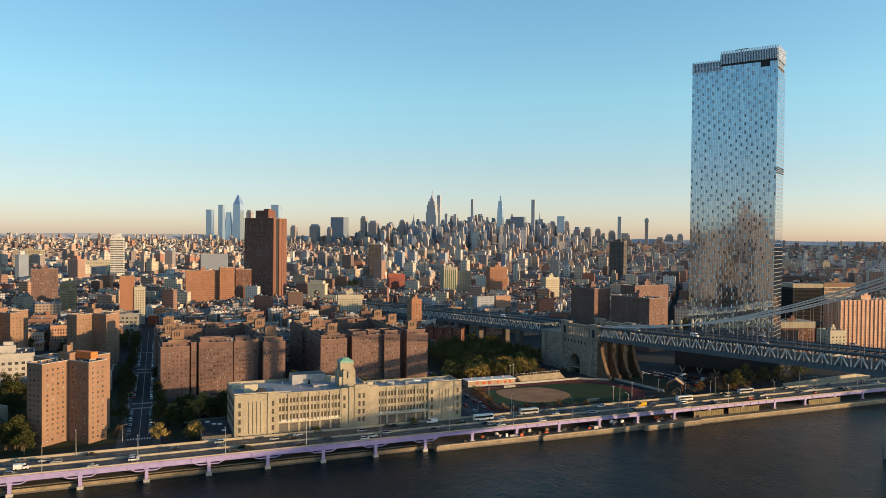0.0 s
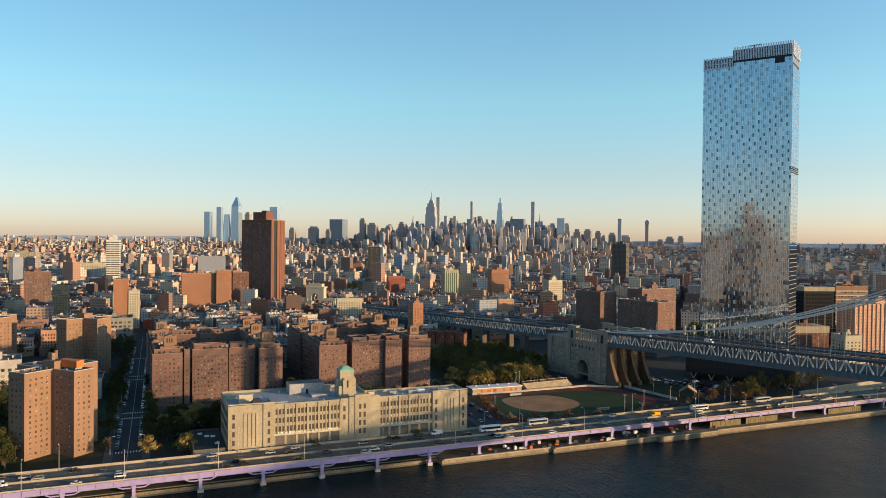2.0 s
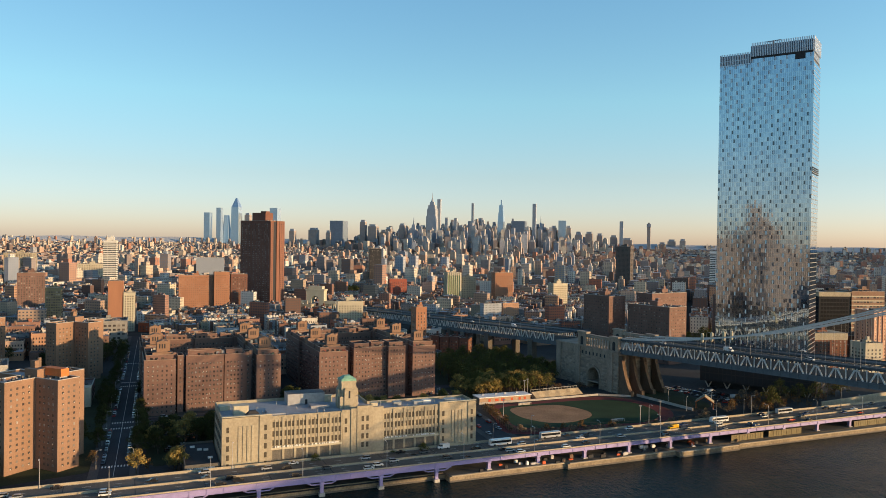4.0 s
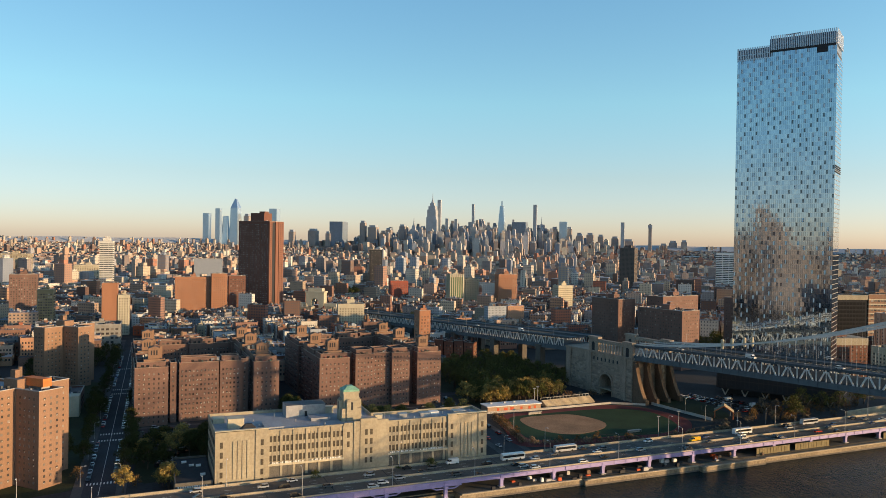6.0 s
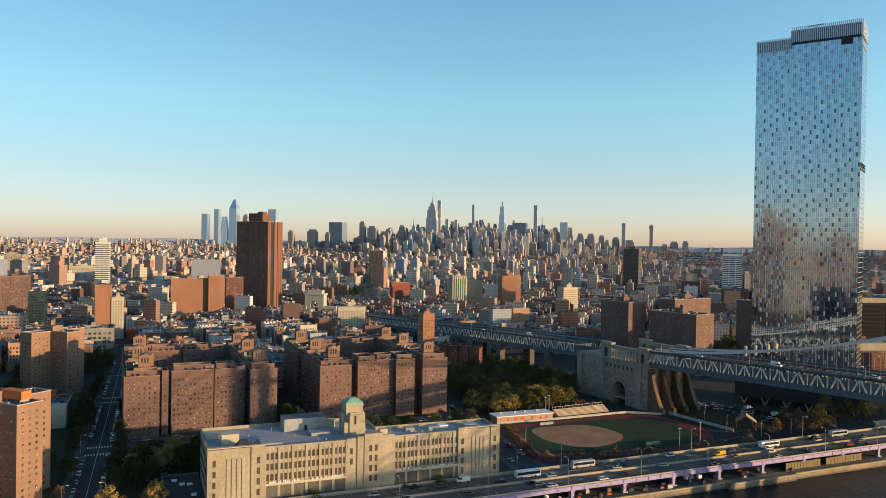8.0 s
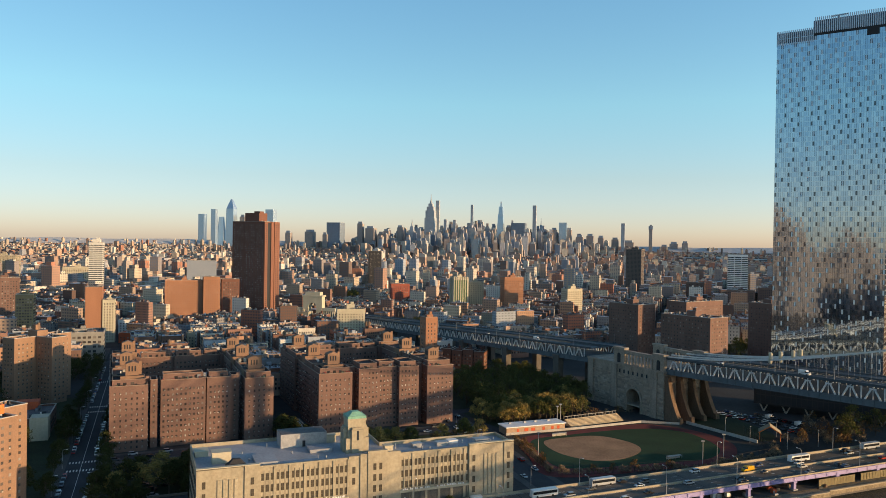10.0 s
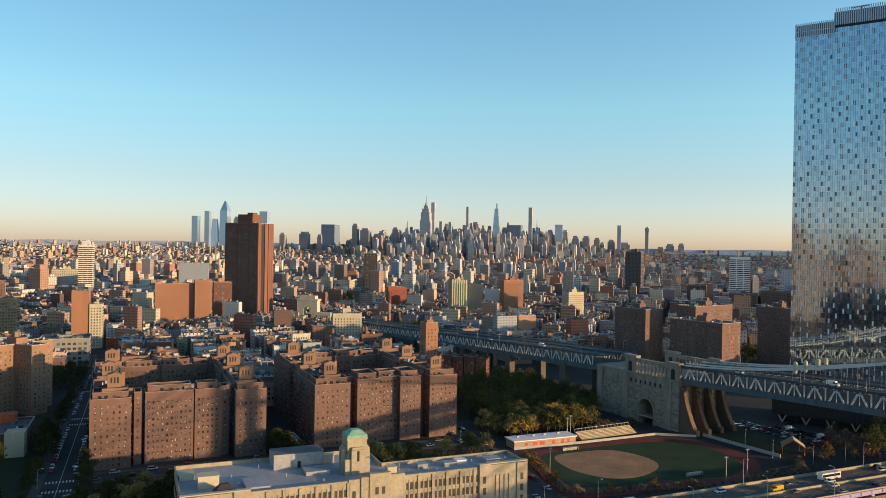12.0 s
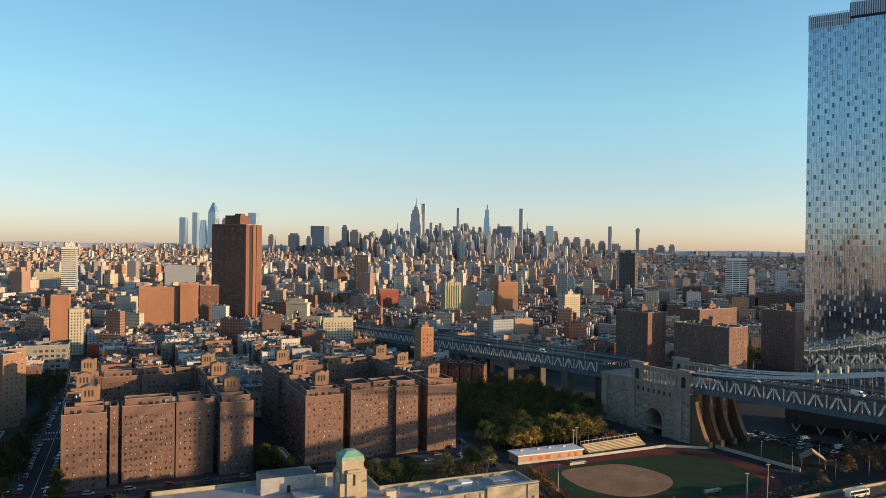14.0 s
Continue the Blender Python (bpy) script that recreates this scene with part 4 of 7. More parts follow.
        cl.rect(at(*e), Uk, Vk, s1, rnd.uniform(0.5, 2.2), Z1 - 0.2, Z1 + 2.9 + rnd.uniform(0.4, 1.4))
    part("roof_vent", cl, CLUTTER, bl, "", "stuff")


def cross_tower(c, z1, label, ang=65.0, arm=15.5, w=11.6, tank=None, group="cross-plan towers", brick=None):
    """A cross-plan brick tower, 17 storeys."""
    c = np.array(c, float)
    a = np.array((math.cos(radians(ang)), math.sin(radians(ang))))
    b = np.array((a[1], -a[0]))
    h = w / 2
    e = h + arm
    loc = [(-h, -e), (h, -e), (h, -h), (e, -h), (e, h), (h, h), (h, e), (-h, e), (-h, h), (-e, h), (-e, -h), (-h, -h)]
    ring = [c + b * x + a * y for x, y in loc]
    tw = thing("apartment_tower", (*c, GROUND), label, "apartment tower", group)
    s = Shape()
    s.prism(ring, GROUND, z1, 0, 1)
    s.rim(ring, 0.4, z1 - 0.01, z1 + 1.0)
    part("wall", s, [brick or BRICK2, ROOF_SILVER], tw)
    cp = Shape()
    cp.rim(ring, 0.5, z1 + 1.0, z1 + 1.3, 0.15)
    part("coping", cp, CONC, tw, "pale concrete coping")
    wd = Shape()
    for p, q in zip(ring, ring[1:] + ring[:1]):
        wd.windows(p, q, GROUND + 1.5, z1 - 0.5, 2.62, 3.05, 0.98, 1.08, 0, 1.1, 0.1, 0.12, 0.03)
    part("window", wd, PANE_MID, tw, "", "stuff")
    ac = Shape()
    for p, q in zip(ring, ring[1:] + ring[:1]):
        ac.windows(p, q, GROUND + 1.2, z1 - 0.5, 2.62, 3.05, 0.5, 0.38, 0, 1.1, 0.3, 0.25, 0.7)
    part("window_unit", ac, UNIT, tw, "pale cooling units under the windows", "stuff")
    bk = Shape()
    bk.rect(c, b, a, 9, 8, z1, z1 + 4.5, 0, 1)
    bk.rect(c - b * 2, b, a, 3.2, 3.2, z1 + 4.5, z1 + 8.0)
    part("stair_house", bk, [BRICK2, ROOF], tw)
    rr = random.Random(int(c[0]))
    ru = Shape()
    for k in range(26):
        x, y = (rr.uniform(-e + 1, e - 1), rr.uniform(-h + 1, h - 1)) if k % 2 else (rr.uniform(-h + 1, h - 1), rr.uniform(-e + 1, e - 1))
        ru.rect(c + b * x + a * y, b, a, rr.uniform(0.4, 1.6), rr.uniform(0.4, 1.6), z1, z1 + rr.uniform(0.5, 1.7))
    part("roof_vent", ru, CLUTTER, tw, "", "stuff")
    pl = Shape()
    pl.cyl(c - b * 1.0 + a * 1.2, 0.9, z1 + 4.5, z1 + 9.2, 10)
    part("water_tank", pl, TANKWOOD, tw)
    if tank:
        t = Shape()
        t.rect(c + b * 9 + a * 2.5, b, a, 13, 4.4, z1 + 1.4, z1 + 5.0)
        part("roof_shelter", t, tank, tw, "bright orange tarpaulin shelter")
        t2 = Shape()
        for k in range(5):
            t2.rect(c + b * (3.5 + k * 2.7) + a * 2.5, b, a, 0.3, 4.2, z1, z1 + 1.4)
        part("shelter_frame", t2, GREY_M, tw)
    return tw


def slab(name, c, ang, la, lb, z1, wall, label, roof=None, floor=2.9, bay=3.0, ww=1.3, wh=1.5, head=(8, 6, 4), cat="apartment block", group="", z0=GROUND, pane=None, band=None, skip=0.0, ribs=0.0):
    """A block with windows all round, a parapet and a lift house."""
    c = np.array(c, float)
    a = np.array((math.cos(radians(ang)), math.sin(radians(ang))))
    b = np.array((-a[1], a[0]))
    t = thing(name, (*c, z0), label, cat, group)
    s = Shape()
    ring = [c - a * la / 2 - b * lb / 2, c + a * la / 2 - b * lb / 2, c + a * la / 2 + b * lb / 2, c - a * la / 2 + b * lb / 2]
    s.prism(ring, z0, z1, 0, 1)
    s.rim(ring, 0.4, z1 - 0.01, z1 + 1.0)
    w = part("wall", s, [wall, roof or ROOF], t)
    wd = Shape()
    for p, q in zip(ring, ring[1:] + ring[:1]):
        wd.windows(p, q, z0 + 1.5, z1 - 0.6, floor, bay, ww, wh, 0, 1.0, 0.1, 0.12 if ww < 2 else 0.0, skip)
    if wd.v:
        part("window", wd, pane or PANE_MID, t, "", "stuff")
    if head:
        h = Shape()
        h.rect(c, a, b, head[0], head[1], z1, z1 + head[2], 0, 1)
        h.rect(c + a * head[0] * 0.2, a, b, head[0] * 0.4, head[1] * 0.5, z1 + head[2], z1 + head[2] + 2.5, 0, 1)
        part("lift_house", h, [wall, roof or ROOF], t)
    cp = Shape()
    cp.rim(ring, 0.5, z1 + 1.0, z1 + 1.25, 0.15)
    part("coping", cp, CONC, t)
    if ribs:
        rb = Shape()
        for p, q in zip(ring, ring[1:] + ring[:1]):
            ln = np.linalg.norm(q - p)
            d = (q - p) / ln
            for k in range(int(ln / ribs) + 1):
                rb.panel(p + d * min(0.6 + k * ribs, ln - 0.6), d, (d[1], -d[0]), 1.1, z0, z1 + 1, 0.9)
        part("rib", rb, wall, t, "", "stuff")
    rr = random.Random(int(c[0] * 7 + c[1]))
    ru = Shape()
    for k in range(int(la * lb / 45) + 3):
        p = c + a * rr.uniform(-la / 2 + 1, la / 2 - 1) + b * rr.uniform(-lb / 2 + 1, lb / 2 - 1)
        ru.rect(p, a, b, rr.uniform(0.5, 2.2), rr.uniform(0.5, 2.2), z1, z1 + rr.uniform(0.8, 2.3))
    part("roof_vent", ru, CLUTTER, t, "", "stuff")
    if band:
        bd = Shape()
        zz = z0 + floor
        while zz < z1 - 1:
            for p, q in zip(ring, ring[1:] + ring[:1]):
                d = (q - p) / np.linalg.norm(q - p)
                bd.panel((p + q) / 2, d, (d[1], -d[0]), np.linalg.norm(q - p), zz - 0.5, zz + 0.6, 0.2)
            zz += floor
        part("floor_band", bd, band, t, "", "stuff")
    return t


# ---------------------------------------------------------------- long cream warehouse with its roof tower
CREAM_MID = mat("weathered_cream", (0.40, 0.345, 0.25), 0.85, var=0.2, scale=0.2, fine=1.2, streak=1)
# stained grey concrete, darkened so the warehouse base reads as shaded
CONC_DK = mat("stained_shaded_concrete", (0.13, 0.118, 0.10), 0.9, var=0.3, scale=0.2, fine=1.5, streak=1)


PANE_BR = mat("brown_window_pane", (0.085, 0.07, 0.052), 0.25, var=0.2, scale=0.3, fine=1.5, spec=0.6)
SASH = mat("brown_sash", (0.11, 0.09, 0.065), 0.7, var=0.15)


def build_warehouse():
    o = np.array((-110.0, 399.5))
    ang = radians(21.6)
    a, b = np.array((math.cos(ang), math.sin(ang))), np.array((-math.sin(ang), math.cos(ang)))
    L, H = 128.0, 30.6

    def at(u, v):
        return o + a * u + b * v
    wh = thing("warehouse", (*at(L / 2, 15), GROUND), "long cream stone warehouse with fluted bays and a silver flat roof", "warehouse")
    s = Shape()
    s.prism([at(0, 0), at(74, 0), at(74, 38), at(0, 38)], GROUND, H - 1.6, 0, 1)
    part("main_wing", s, [CREAM, ROOF_SILVER], wh)
    s = Shape()
    s.prism([at(74, 0), at(L, 0), at(L, 17), at(74, 17)], GROUND, H - 1.6, 0, 1)
    part("narrow_wing", s, [CREAM, ROOF_SILVER], wh)
    for u0, v0, u1, v1 in ((0, 37.5, 74, 38), (0, 0.5, 0.5, 37.5), (73.5, 17, 74, 37.5), (74, 16.5, L, 17), (L - .5, 0.5, L, 16.5)):
        s = Shape()
        s.prism([at(u0, v0), at(u1, v0), at(u1, v1), at(u0, v1)], H - 1.6, H - 0.2)
        part("parapet", s, CREAM, wh)
    # front: end pavilions, two ranges of bays, a taller middle
    for u0, u1, out, up in ((0, 5, 0.9, 0.0), (5, 17, 0.5, 0.0), (17, 22.5, 0.9, 0.4), (56.5, 61, 0.5, 0.0), (61, 64, 0.9, 0.6), (64, 72, 1.2, 1.6), (72, 77.5, 0.9, 0.6), (107.5, 112, 0.9, 0.4), (112, 123.5, 0.5, 0.0), (123.5, L, 0.9, 0.0), (22.5, 56.5, 0.15, -0.4), (77.5, 107.5, 0.15, -0.4)):
        p = Shape()
        p.prism([at(u0, -out), at(u1, -out), at(u1, 0.6), at(u0, 0.6)], GROUND, H + up)
        part("front_bay", p, CREAM, wh)
    for u0, u1 in ((-0.1, 22.6), (107.4, L + 0.1)):
        cp = Shape()
        cp.prism([at(u0, -1.05), at(u1, -1.05), at(u1, 0.7), at(u0, 0.7)], H + 0.4, H + 0.75)
        part("coping", cp, CREAM_LT, wh)
    # pilasters between the windows, three floors of windows
    nrm = -b
    zs = [(24.7, 27.3), (20.4, 23.0), (16.1, 18.7)]
    me = {}

    def pane(u, out, z0, z1, w):
        key = (round(w, 2), round(z1 - z0, 2))
        if key not in me:
            q = Shape()
            q.panel((0, 0), a, nrm, w, 0, z1 - z0, 0.08)
            q.panel(nrm * 0.06, a, nrm, 0.1, 0, z1 - z0, 0.08, 1)
            q.panel(nrm * 0.06, a, nrm, w, (z1 - z0) / 2 - .05, (z1 - z0) / 2 + .05, 0.07, 1)
            me[key] = q.mesh("window", [PANE_BR, SASH])
        ob = new("window", me[key])
        ob.parent = wh
        p = at(u, -out)
        ob.location = Vector((p[0], p[1], z0)) - Vector(wh.location)
    for u0, u1, n in ((22.5, 56.5, 18), (77.5, 107.5, 16)):
        st = (u1 - u0) / n
        for k in range(n):
            for z0, z1 in zs:
                pane(u0 + (k + 0.5) * st, 0.15, z0, z1, 1.15)
        for k in range(n + 1):
            p = Shape()
            wide, dp = (1.1, 0.5) if k % 3 == 0 else (0.5, 0.32)
            p.prism([at(u0 + k * st - wide / 2, -dp), at(u0 + k * st + wide / 2, -dp), at(u0 + k * st + wide / 2, 0), at(u0 + k * st - wide / 2, 0)], GROUND + 6.5 if k % 3 == 0 else 15.2, H - 2.4 if k % 3 else H - 1.0)
            part("pilaster", p, CREAM, wh)
        sd = Shape()
        for k in range(n):
            for z0, z1 in ((18.95, 20.2), (23.25, 24.5), (15.45, 15.95)):
                sd.panel(at(u0 + (k + 0.5) * st, -0.15), a, nrm, 1.1, z0, z1, 0.12)
        part("spandrel_panel", sd, CREAM_MID, wh, "pale panels between the windows", "stuff")
        bs = Shape()
        for k in range(int((u1 - u0) / 4.2)):
            bs.panel(at(u0 + 2.2 + k * 4.2, -0.15), a, nrm, 4.1, GROUND + 0.2, 13.9, 0.14)
        for v0, v1, out in ((0.3, 4.7, 0.9), (5.2, 16.8, 0.5), (17.3, 22.2, 0.9)) if u0 < 30 else ((107.8, 111.7, 0.9), (112.3, 123.2, 0.5), (123.8, 127.7, 0.9), (56.8, 60.8, 0.5), (64.3, 71.7, 1.2)):
            bs.panel(at((v0 + v1) / 2, -out), a, nrm, v1 - v0, GROUND, 8.6, 0.1)
        part("base_panel", bs, CONC_DK, wh, "stained grey base panels, darkened for shade", "stuff")
        led = Shape()
        led.prism([at(u0, -0.9), at(u1, -0.9), at(u1, 0), at(u0, 0)], 14.3, 15.2)
        part("ledge", led, CREAM_LT, wh)
    for u in (2.6, 19.8, 58.5, 109.6, 125.6):
        for z0, z1 in zs + [(11.9, 14.4), (7.8, 10.3)]:
            if u == 58.5 and z0 < 19:
                continue
            pane(u, 0.9 if u != 58.5 else 0.5, z0 - 0.8, z1 - 0.8, 1.2)
    for u in (66.8, 69.2):
        for z0, z1 in zs + [(11.9, 14.4)]:
            pane(u, 1.2, z0, z1, 1.2)
    for u0, u1 in ((7, 15), (114, 121.5)):
        fl = Shape()
        for k in range(4):
            uu = u0 + (u1 - u0) * (k + 0.5) / 4
            fl.prism([at(uu - .6, -0.8), at(uu + .6, -0.8), at(uu + .6, -0.4), at(uu - .6, -0.4)], 10, H - 4)
        part("flute", fl, CREAM_MID, wh)
    # painted lettering too small to read: plain white bars
    sg = Shape()
    for u0, ln, z in ((24.5, 13.5, 15.25), (42.0, 13, 15.25), (78.8, 11, 15.25), (93.5, 12, 15.25)):
        x = u0
        rr = random.Random(int(u0))
        while x < u0 + ln:
            w = rr.uniform(0.35, 0.6)
            sg.panel(at(x, -1.0), a, nrm, w, z, z + rr.choice((0.55, 0.55, 0.75)), 0.1)
            x += w + rr.choice((0.25, 0.25, 0.9))
    part("sign_bar", sg, WHITE, wh, "white sign lettering", "stuff")
    # side windows
    sd = Shape()
    for p, q in ((at(0, 38), at(0, 0)), (at(L, 0), at(L, 17)), (at(L, 17), at(74, 17)), (at(74, 38), at(0, 38))):
        sd.windows(p, q, 12, 29, 5.4, 4.0, 1.5, 3.0, 0, 1.5)
    part("side_window", sd, PANE_DK, wh, "", "stuff")
    # roof tower with a green copper cap
    c = at(62.5, 14)
    t = Shape()
    t.rect(c, a, b, 7.4, 7.4, H - 1.6, 42.0)
    tw = part("roof_tower", t, CREAM, wh, "stepped cream roof tower")
    for nm, w, z0, z1 in (("tower_base", 9.4, H - 1.6, 35.0), ("tower_cornice", 8.0, 41.8, 42.6)):
        t = Shape()
        t.rect(c, a, b, w, w, z0, z1)
        part(nm, t, CREAM, tw)
    for d0, d1 in ((a, b), (b, -a), (-a, -b), (-b, a)):
        t = Shape()
        t.rect(c + d0 * 4.2, d0, d1, 2.0, 5.0, H - 1.6, 38.4)
        t.rect(c + d0 * 4.0, d0, d1, 1.4, 4.2, 38.4, 39.2)
        part("tower_buttress", t, CREAM, tw)
    cap = Shape()
    cap.rect(c, a, b, 7.6, 7.6, 42.6, 43.6), cap.rect(c, a, b, 6.6, 6.6, 43.6, 45.0, shrink=0.45)
    part("copper_cap", cap, COPPER, tw, "green copper cap")
    for nn, aa in ((-b, a), (a, b), (-a, -b), (b, -a)):
        op = Shape()
        op.panel(c + nn * 5.2, aa, nn, 0.9, 34.2, 38.0, 0.06)
        part("slit_window", op, PANE_DK, tw)
    # roof houses, skylights, vents
    rf = Shape()
    rf.rect(at(44, 30), a, b, 19, 10, H - 1.6, H + 4.0, 0, 1)
    part("plant_house", rf, [GREY_M, ROOF], wh, "grey metal plant house")
    dr = Shape()
    dr.panel(at(44, 25), a, nrm, 1.2, H - 1.5, H + 1.0, 0.08)
    part("door", dr, ROOF_DK, wh)
    for u, v, w, d, h, m in ((10, 14, 7, 5, 4.2, CREAM_LT), (3.5, 26, 5, 6, 2.0, CREAM_LT), (26, 10, 8, 11, 1.0, ROOF_SILVER), (49, 18, 9, 7, 1.2, ROOF_SILVER), (56, 29, 4, 3, 3.2, CREAM_LT), (75, 8, 3.5, 3, 2.4, CREAM_LT), (88, 10, 4, 3, 1.6, GREY_M), (99, 9, 5, 3, 1.5, GREY_M), (117, 9, 6, 4, 1.4, GREY_M), (105, 12, 4, 3, 1.0, WHITE)):
        k = Shape()
        k.rect(at(u, v), a, b, w, d, H - 1.6, H - 1.6 + h)
        k.rect(at(u, v), a, b, w + .5, d + .5, H - 1.6 + h, H - 1.4 + h)
        part("roof_unit", k, m, wh)
    hp = Shape()
    hp.rect(at(14.5, 4.2), a, b, 7.5, 5, H - 0.6, H + 2.0, shrink=0.35)
    hp.rect(at(14.5, 4.2), a, b, 6, 4, H - 1.6, H - 0.6)
    part("hipped_roof", hp, ROOF_DK, wh, "small black hipped roof")
    vt = Shape()
    rr = random.Random(3)
    for k in range(30):
        u, v = (rr.uniform(2, 72), rr.uniform(4, 36)) if k < 14 else (rr.uniform(78, 126), rr.uniform(3, 15))
        vt.cyl(at(u, v), rr.uniform(0.12, 0.35), H - 1.6, H - 1.6 + rr.uniform(0.5, 1.6), 8)
    for k in range(8):
        vt.cyl(at(40 + k * 2.2, 36.5), 0.5, H - 1.6, H + 1.6, 8)
    part("roof_vent", vt, GREY_M, wh, "", "stuff")
    # low annexe with a black roof beside it
    an = thing("low_annexe", (*at(-8, 12), GROUND), "low grey annexe with a black flat roof beside the warehouse", "building")
    s = Shape()
    s.prism([at(-16, 0), at(-0.6, 0), at(-0.6, 40), at(-16, 40)], GROUND, 9.5, 0, 1)
    for u0, v0, u1, v1 in ((-16, 0, -0.6, 0.5), (-16, 39.5, -0.6, 40), (-16, 0.5, -15.5, 39.5)):
        s.prism([at(u0, v0), at(u1, v0), at(u1, v1), at(u0, v1)], 9.5, 10.4)
    part("wall", s, [CONC_DK, ROOF_DK], an)
    w = Shape()
    for k in range(13):
        w.panel(at(-14.6 + k * 0.95, 0), a, nrm, 0.6, 8.0, 8.9, 0.08)
    part("sign_bar", w, WHITE, an, "white sign lettering", "stuff")
    sk = Shape()
    for u, v in ((-5, 26), (-8, 27), (-4, 12), (-11, 33)):
        sk.rect(at(u, v), a, b, 2.2, 1.6, 9.5, 10.2)
    part("skylight", sk, WHITE, an)

build_quay()
build_highway()
build_bridge()
build_anchorage()
build_glass_tower()
build_podium()
brick_block("courtyard_block", (-192, 514.5), (84, 108), [(0, 18.5, 0, 0), (19.9, 23.4, 4.2, 1.2), (25.0, 48.0, 4.2, 1.2), (48.6, 61.3, 4.2, 1.2), (61.5, 66.0, 6.2, 1.2), (68.2, 84, 0, 0.3)], "red-brown brick courtyard block with tank towers beside a street", 1)
brick_block("courtyard_block", (-91.5, 559.5), (85, 108), [(0, 20, 0, 0), (20.2, 23.8, 7.5, 1.6), (24, 37, 0, 1.6), (37.2, 49.2, 3.5, 1.6), (49.4, 62, 0, 1.6), (62.2, 67.4, 8.5, 1.6), (67.6, 85, 0, 1.2)], "red-brown brick courtyard block with tank towers beside a park", 2)
build_warehouse()

# sunlight on the ribbed tower's right side is put into this lighter brick
BRICK_RIB = mat("sunlit_tone_brick", (0.205, 0.094, 0.066), 0.9, var=0.15, scale=0.1, fine=1.5, streak=1)
# pale greys put the sky's reflection into the panes' base colour
PANE_SH = mat("painted_sky_pane", (0.06, 0.06, 0.07), 0.2, var=0.1, per="island", spec=0.7,
              palette=[(0.16, 0.15, 0.15), (0.30, 0.28, 0.27), (0.08, 0.075, 0.08), (0.22, 0.20, 0.20), (0.05, 0.05, 0.05), (0.38, 0.35, 0.33), (0.12, 0.11, 0.11)])
# cross-plan brick towers on the waterfront estate
cross_tower((-205.0, 418.6), 45, "orange-brown brick cross-plan apartment tower with an orange roof shelter", tank=ORANGE)
cross_tower((-296, 640), 46, "orange-brown brick cross-plan apartment tower among trees")
cross_tower((-375, 640), 46, "orange-brown brick cross-plan apartment tower near a low school")
cross_tower((-430, 560), 46, "orange-brown brick cross-plan apartment tower beside a lawn")

# mid-distance landmarks
ribbed = slab("ribbed_tower", (-279, 1172), -24, 53, 33, 137.6, BRICK_DK, "very tall dark brown brick apartment tower with a rooftop plant house", bay=2.65, ww=1.15, wh=1.15, pane=PANE_SH, skip=0.04, head=(24, 18, 13), cat="apartment tower")
rib_a, rib_b = np.array((0.9135, -0.4067)), np.array((0.4067, 0.9135))
rib_c = np.array((-279.0, 1172.0)) + rib_a * 26.5
rib = Shape()
for v0, v1 in ((-16.6, -10.5), (-2.5, 4.0), (5.2, 16.6)):
    rib.panel(rib_c + rib_b * (v0 + v1) / 2, rib_b, rib_a, v1 - v0, GROUND, 138.5, 1.3)
part("side_strip", rib, BRICK_RIB, ribbed, "red-brown brick strip, coloured lighter as if sunlit")
rib = Shape()
for v0, v1 in ((-10.5, -2.5), (4.0, 5.2)):
    rib.panel(rib_c + rib_b * (v0 + v1) / 2, rib_b, rib_a, v1 - v0, GROUND, 137, 0.2)
part("balcony_recess", rib, DARK, ribbed, "dark recessed balcony strip")
rib = Shape()
for k in range(45):
    rib.panel(rib_c + rib_a * 1.3 + rib_b * 8.4, rib_b, rib_a, 1.2, 6 + k * 2.9, 7.2 + k * 2.9, 0.08)
    rib.panel(rib_c + rib_a * 1.3 + rib_b * 12.8, rib_b, rib_a, 1.2, 6 + k * 2.9, 7.2 + k * 2.9, 0.08)
    rib.panel(rib_c + rib_a * 1.3 - rib_b * 13.6, rib_b, rib_a, 1.2, 6 + k * 2.9, 7.2 + k * 2.9, 0.08)
part("side_window", rib, PANE_DK, ribbed, "", "stuff")
rib = Shape()
for f in (-0.5, -0.14, 0.22, 0.5):
    rib.panel(np.array((-279.0, 1172.0)) - rib_b * 16.5 + rib_a * 53 * f * 0.985, rib_a, -rib_b, 1.5, GROUND, 138.5, 0.35)
part("pier", rib, BRICK_DK, ribbed, "", "stuff")
slab("low_slab", (-345, 1075), 21, 46, 16, 60.5, BRICK_OR, "orange brick slab block with close rows of windows", bay=2.7, ww=1.0, wh=1.1, head=(6, 6, 4))
slab("low_slab", (-313, 1082), 21, 20, 18, 65, BRICK_OR, "orange brick slab end with a lift tower", bay=2.7, ww=1.0, wh=1.1, head=None)
# dark brick here stands in for shade cast by the ribbed tower
slab("low_slab", (-292, 1092), 21, 22, 16, 62, BRICK_DK, "slab block in dark brick standing in for tower shade", bay=2.7, head=None)
slab("narrow_tower", (-389, 925), 20, 16, 20, 60.5, BRICK_OR, "windowless orange brick tower end", bay=40, head=None)
slab("narrow_tower", (-374.5, 928), 20, 12, 18, 47, CREAM_LT, "narrow cream apartment tower with balconies", bay=2.6, head=(4, 4, 3))
slab("office_block", (-448, 900), 20, 16, 18, 53.5, mat("olive_panel", (0.20, 0.17, 0.10), 0.8, var=0.15), "dark olive office block", bay=2.4, ww=1.6, head=(6, 6, 3), cat="office block")
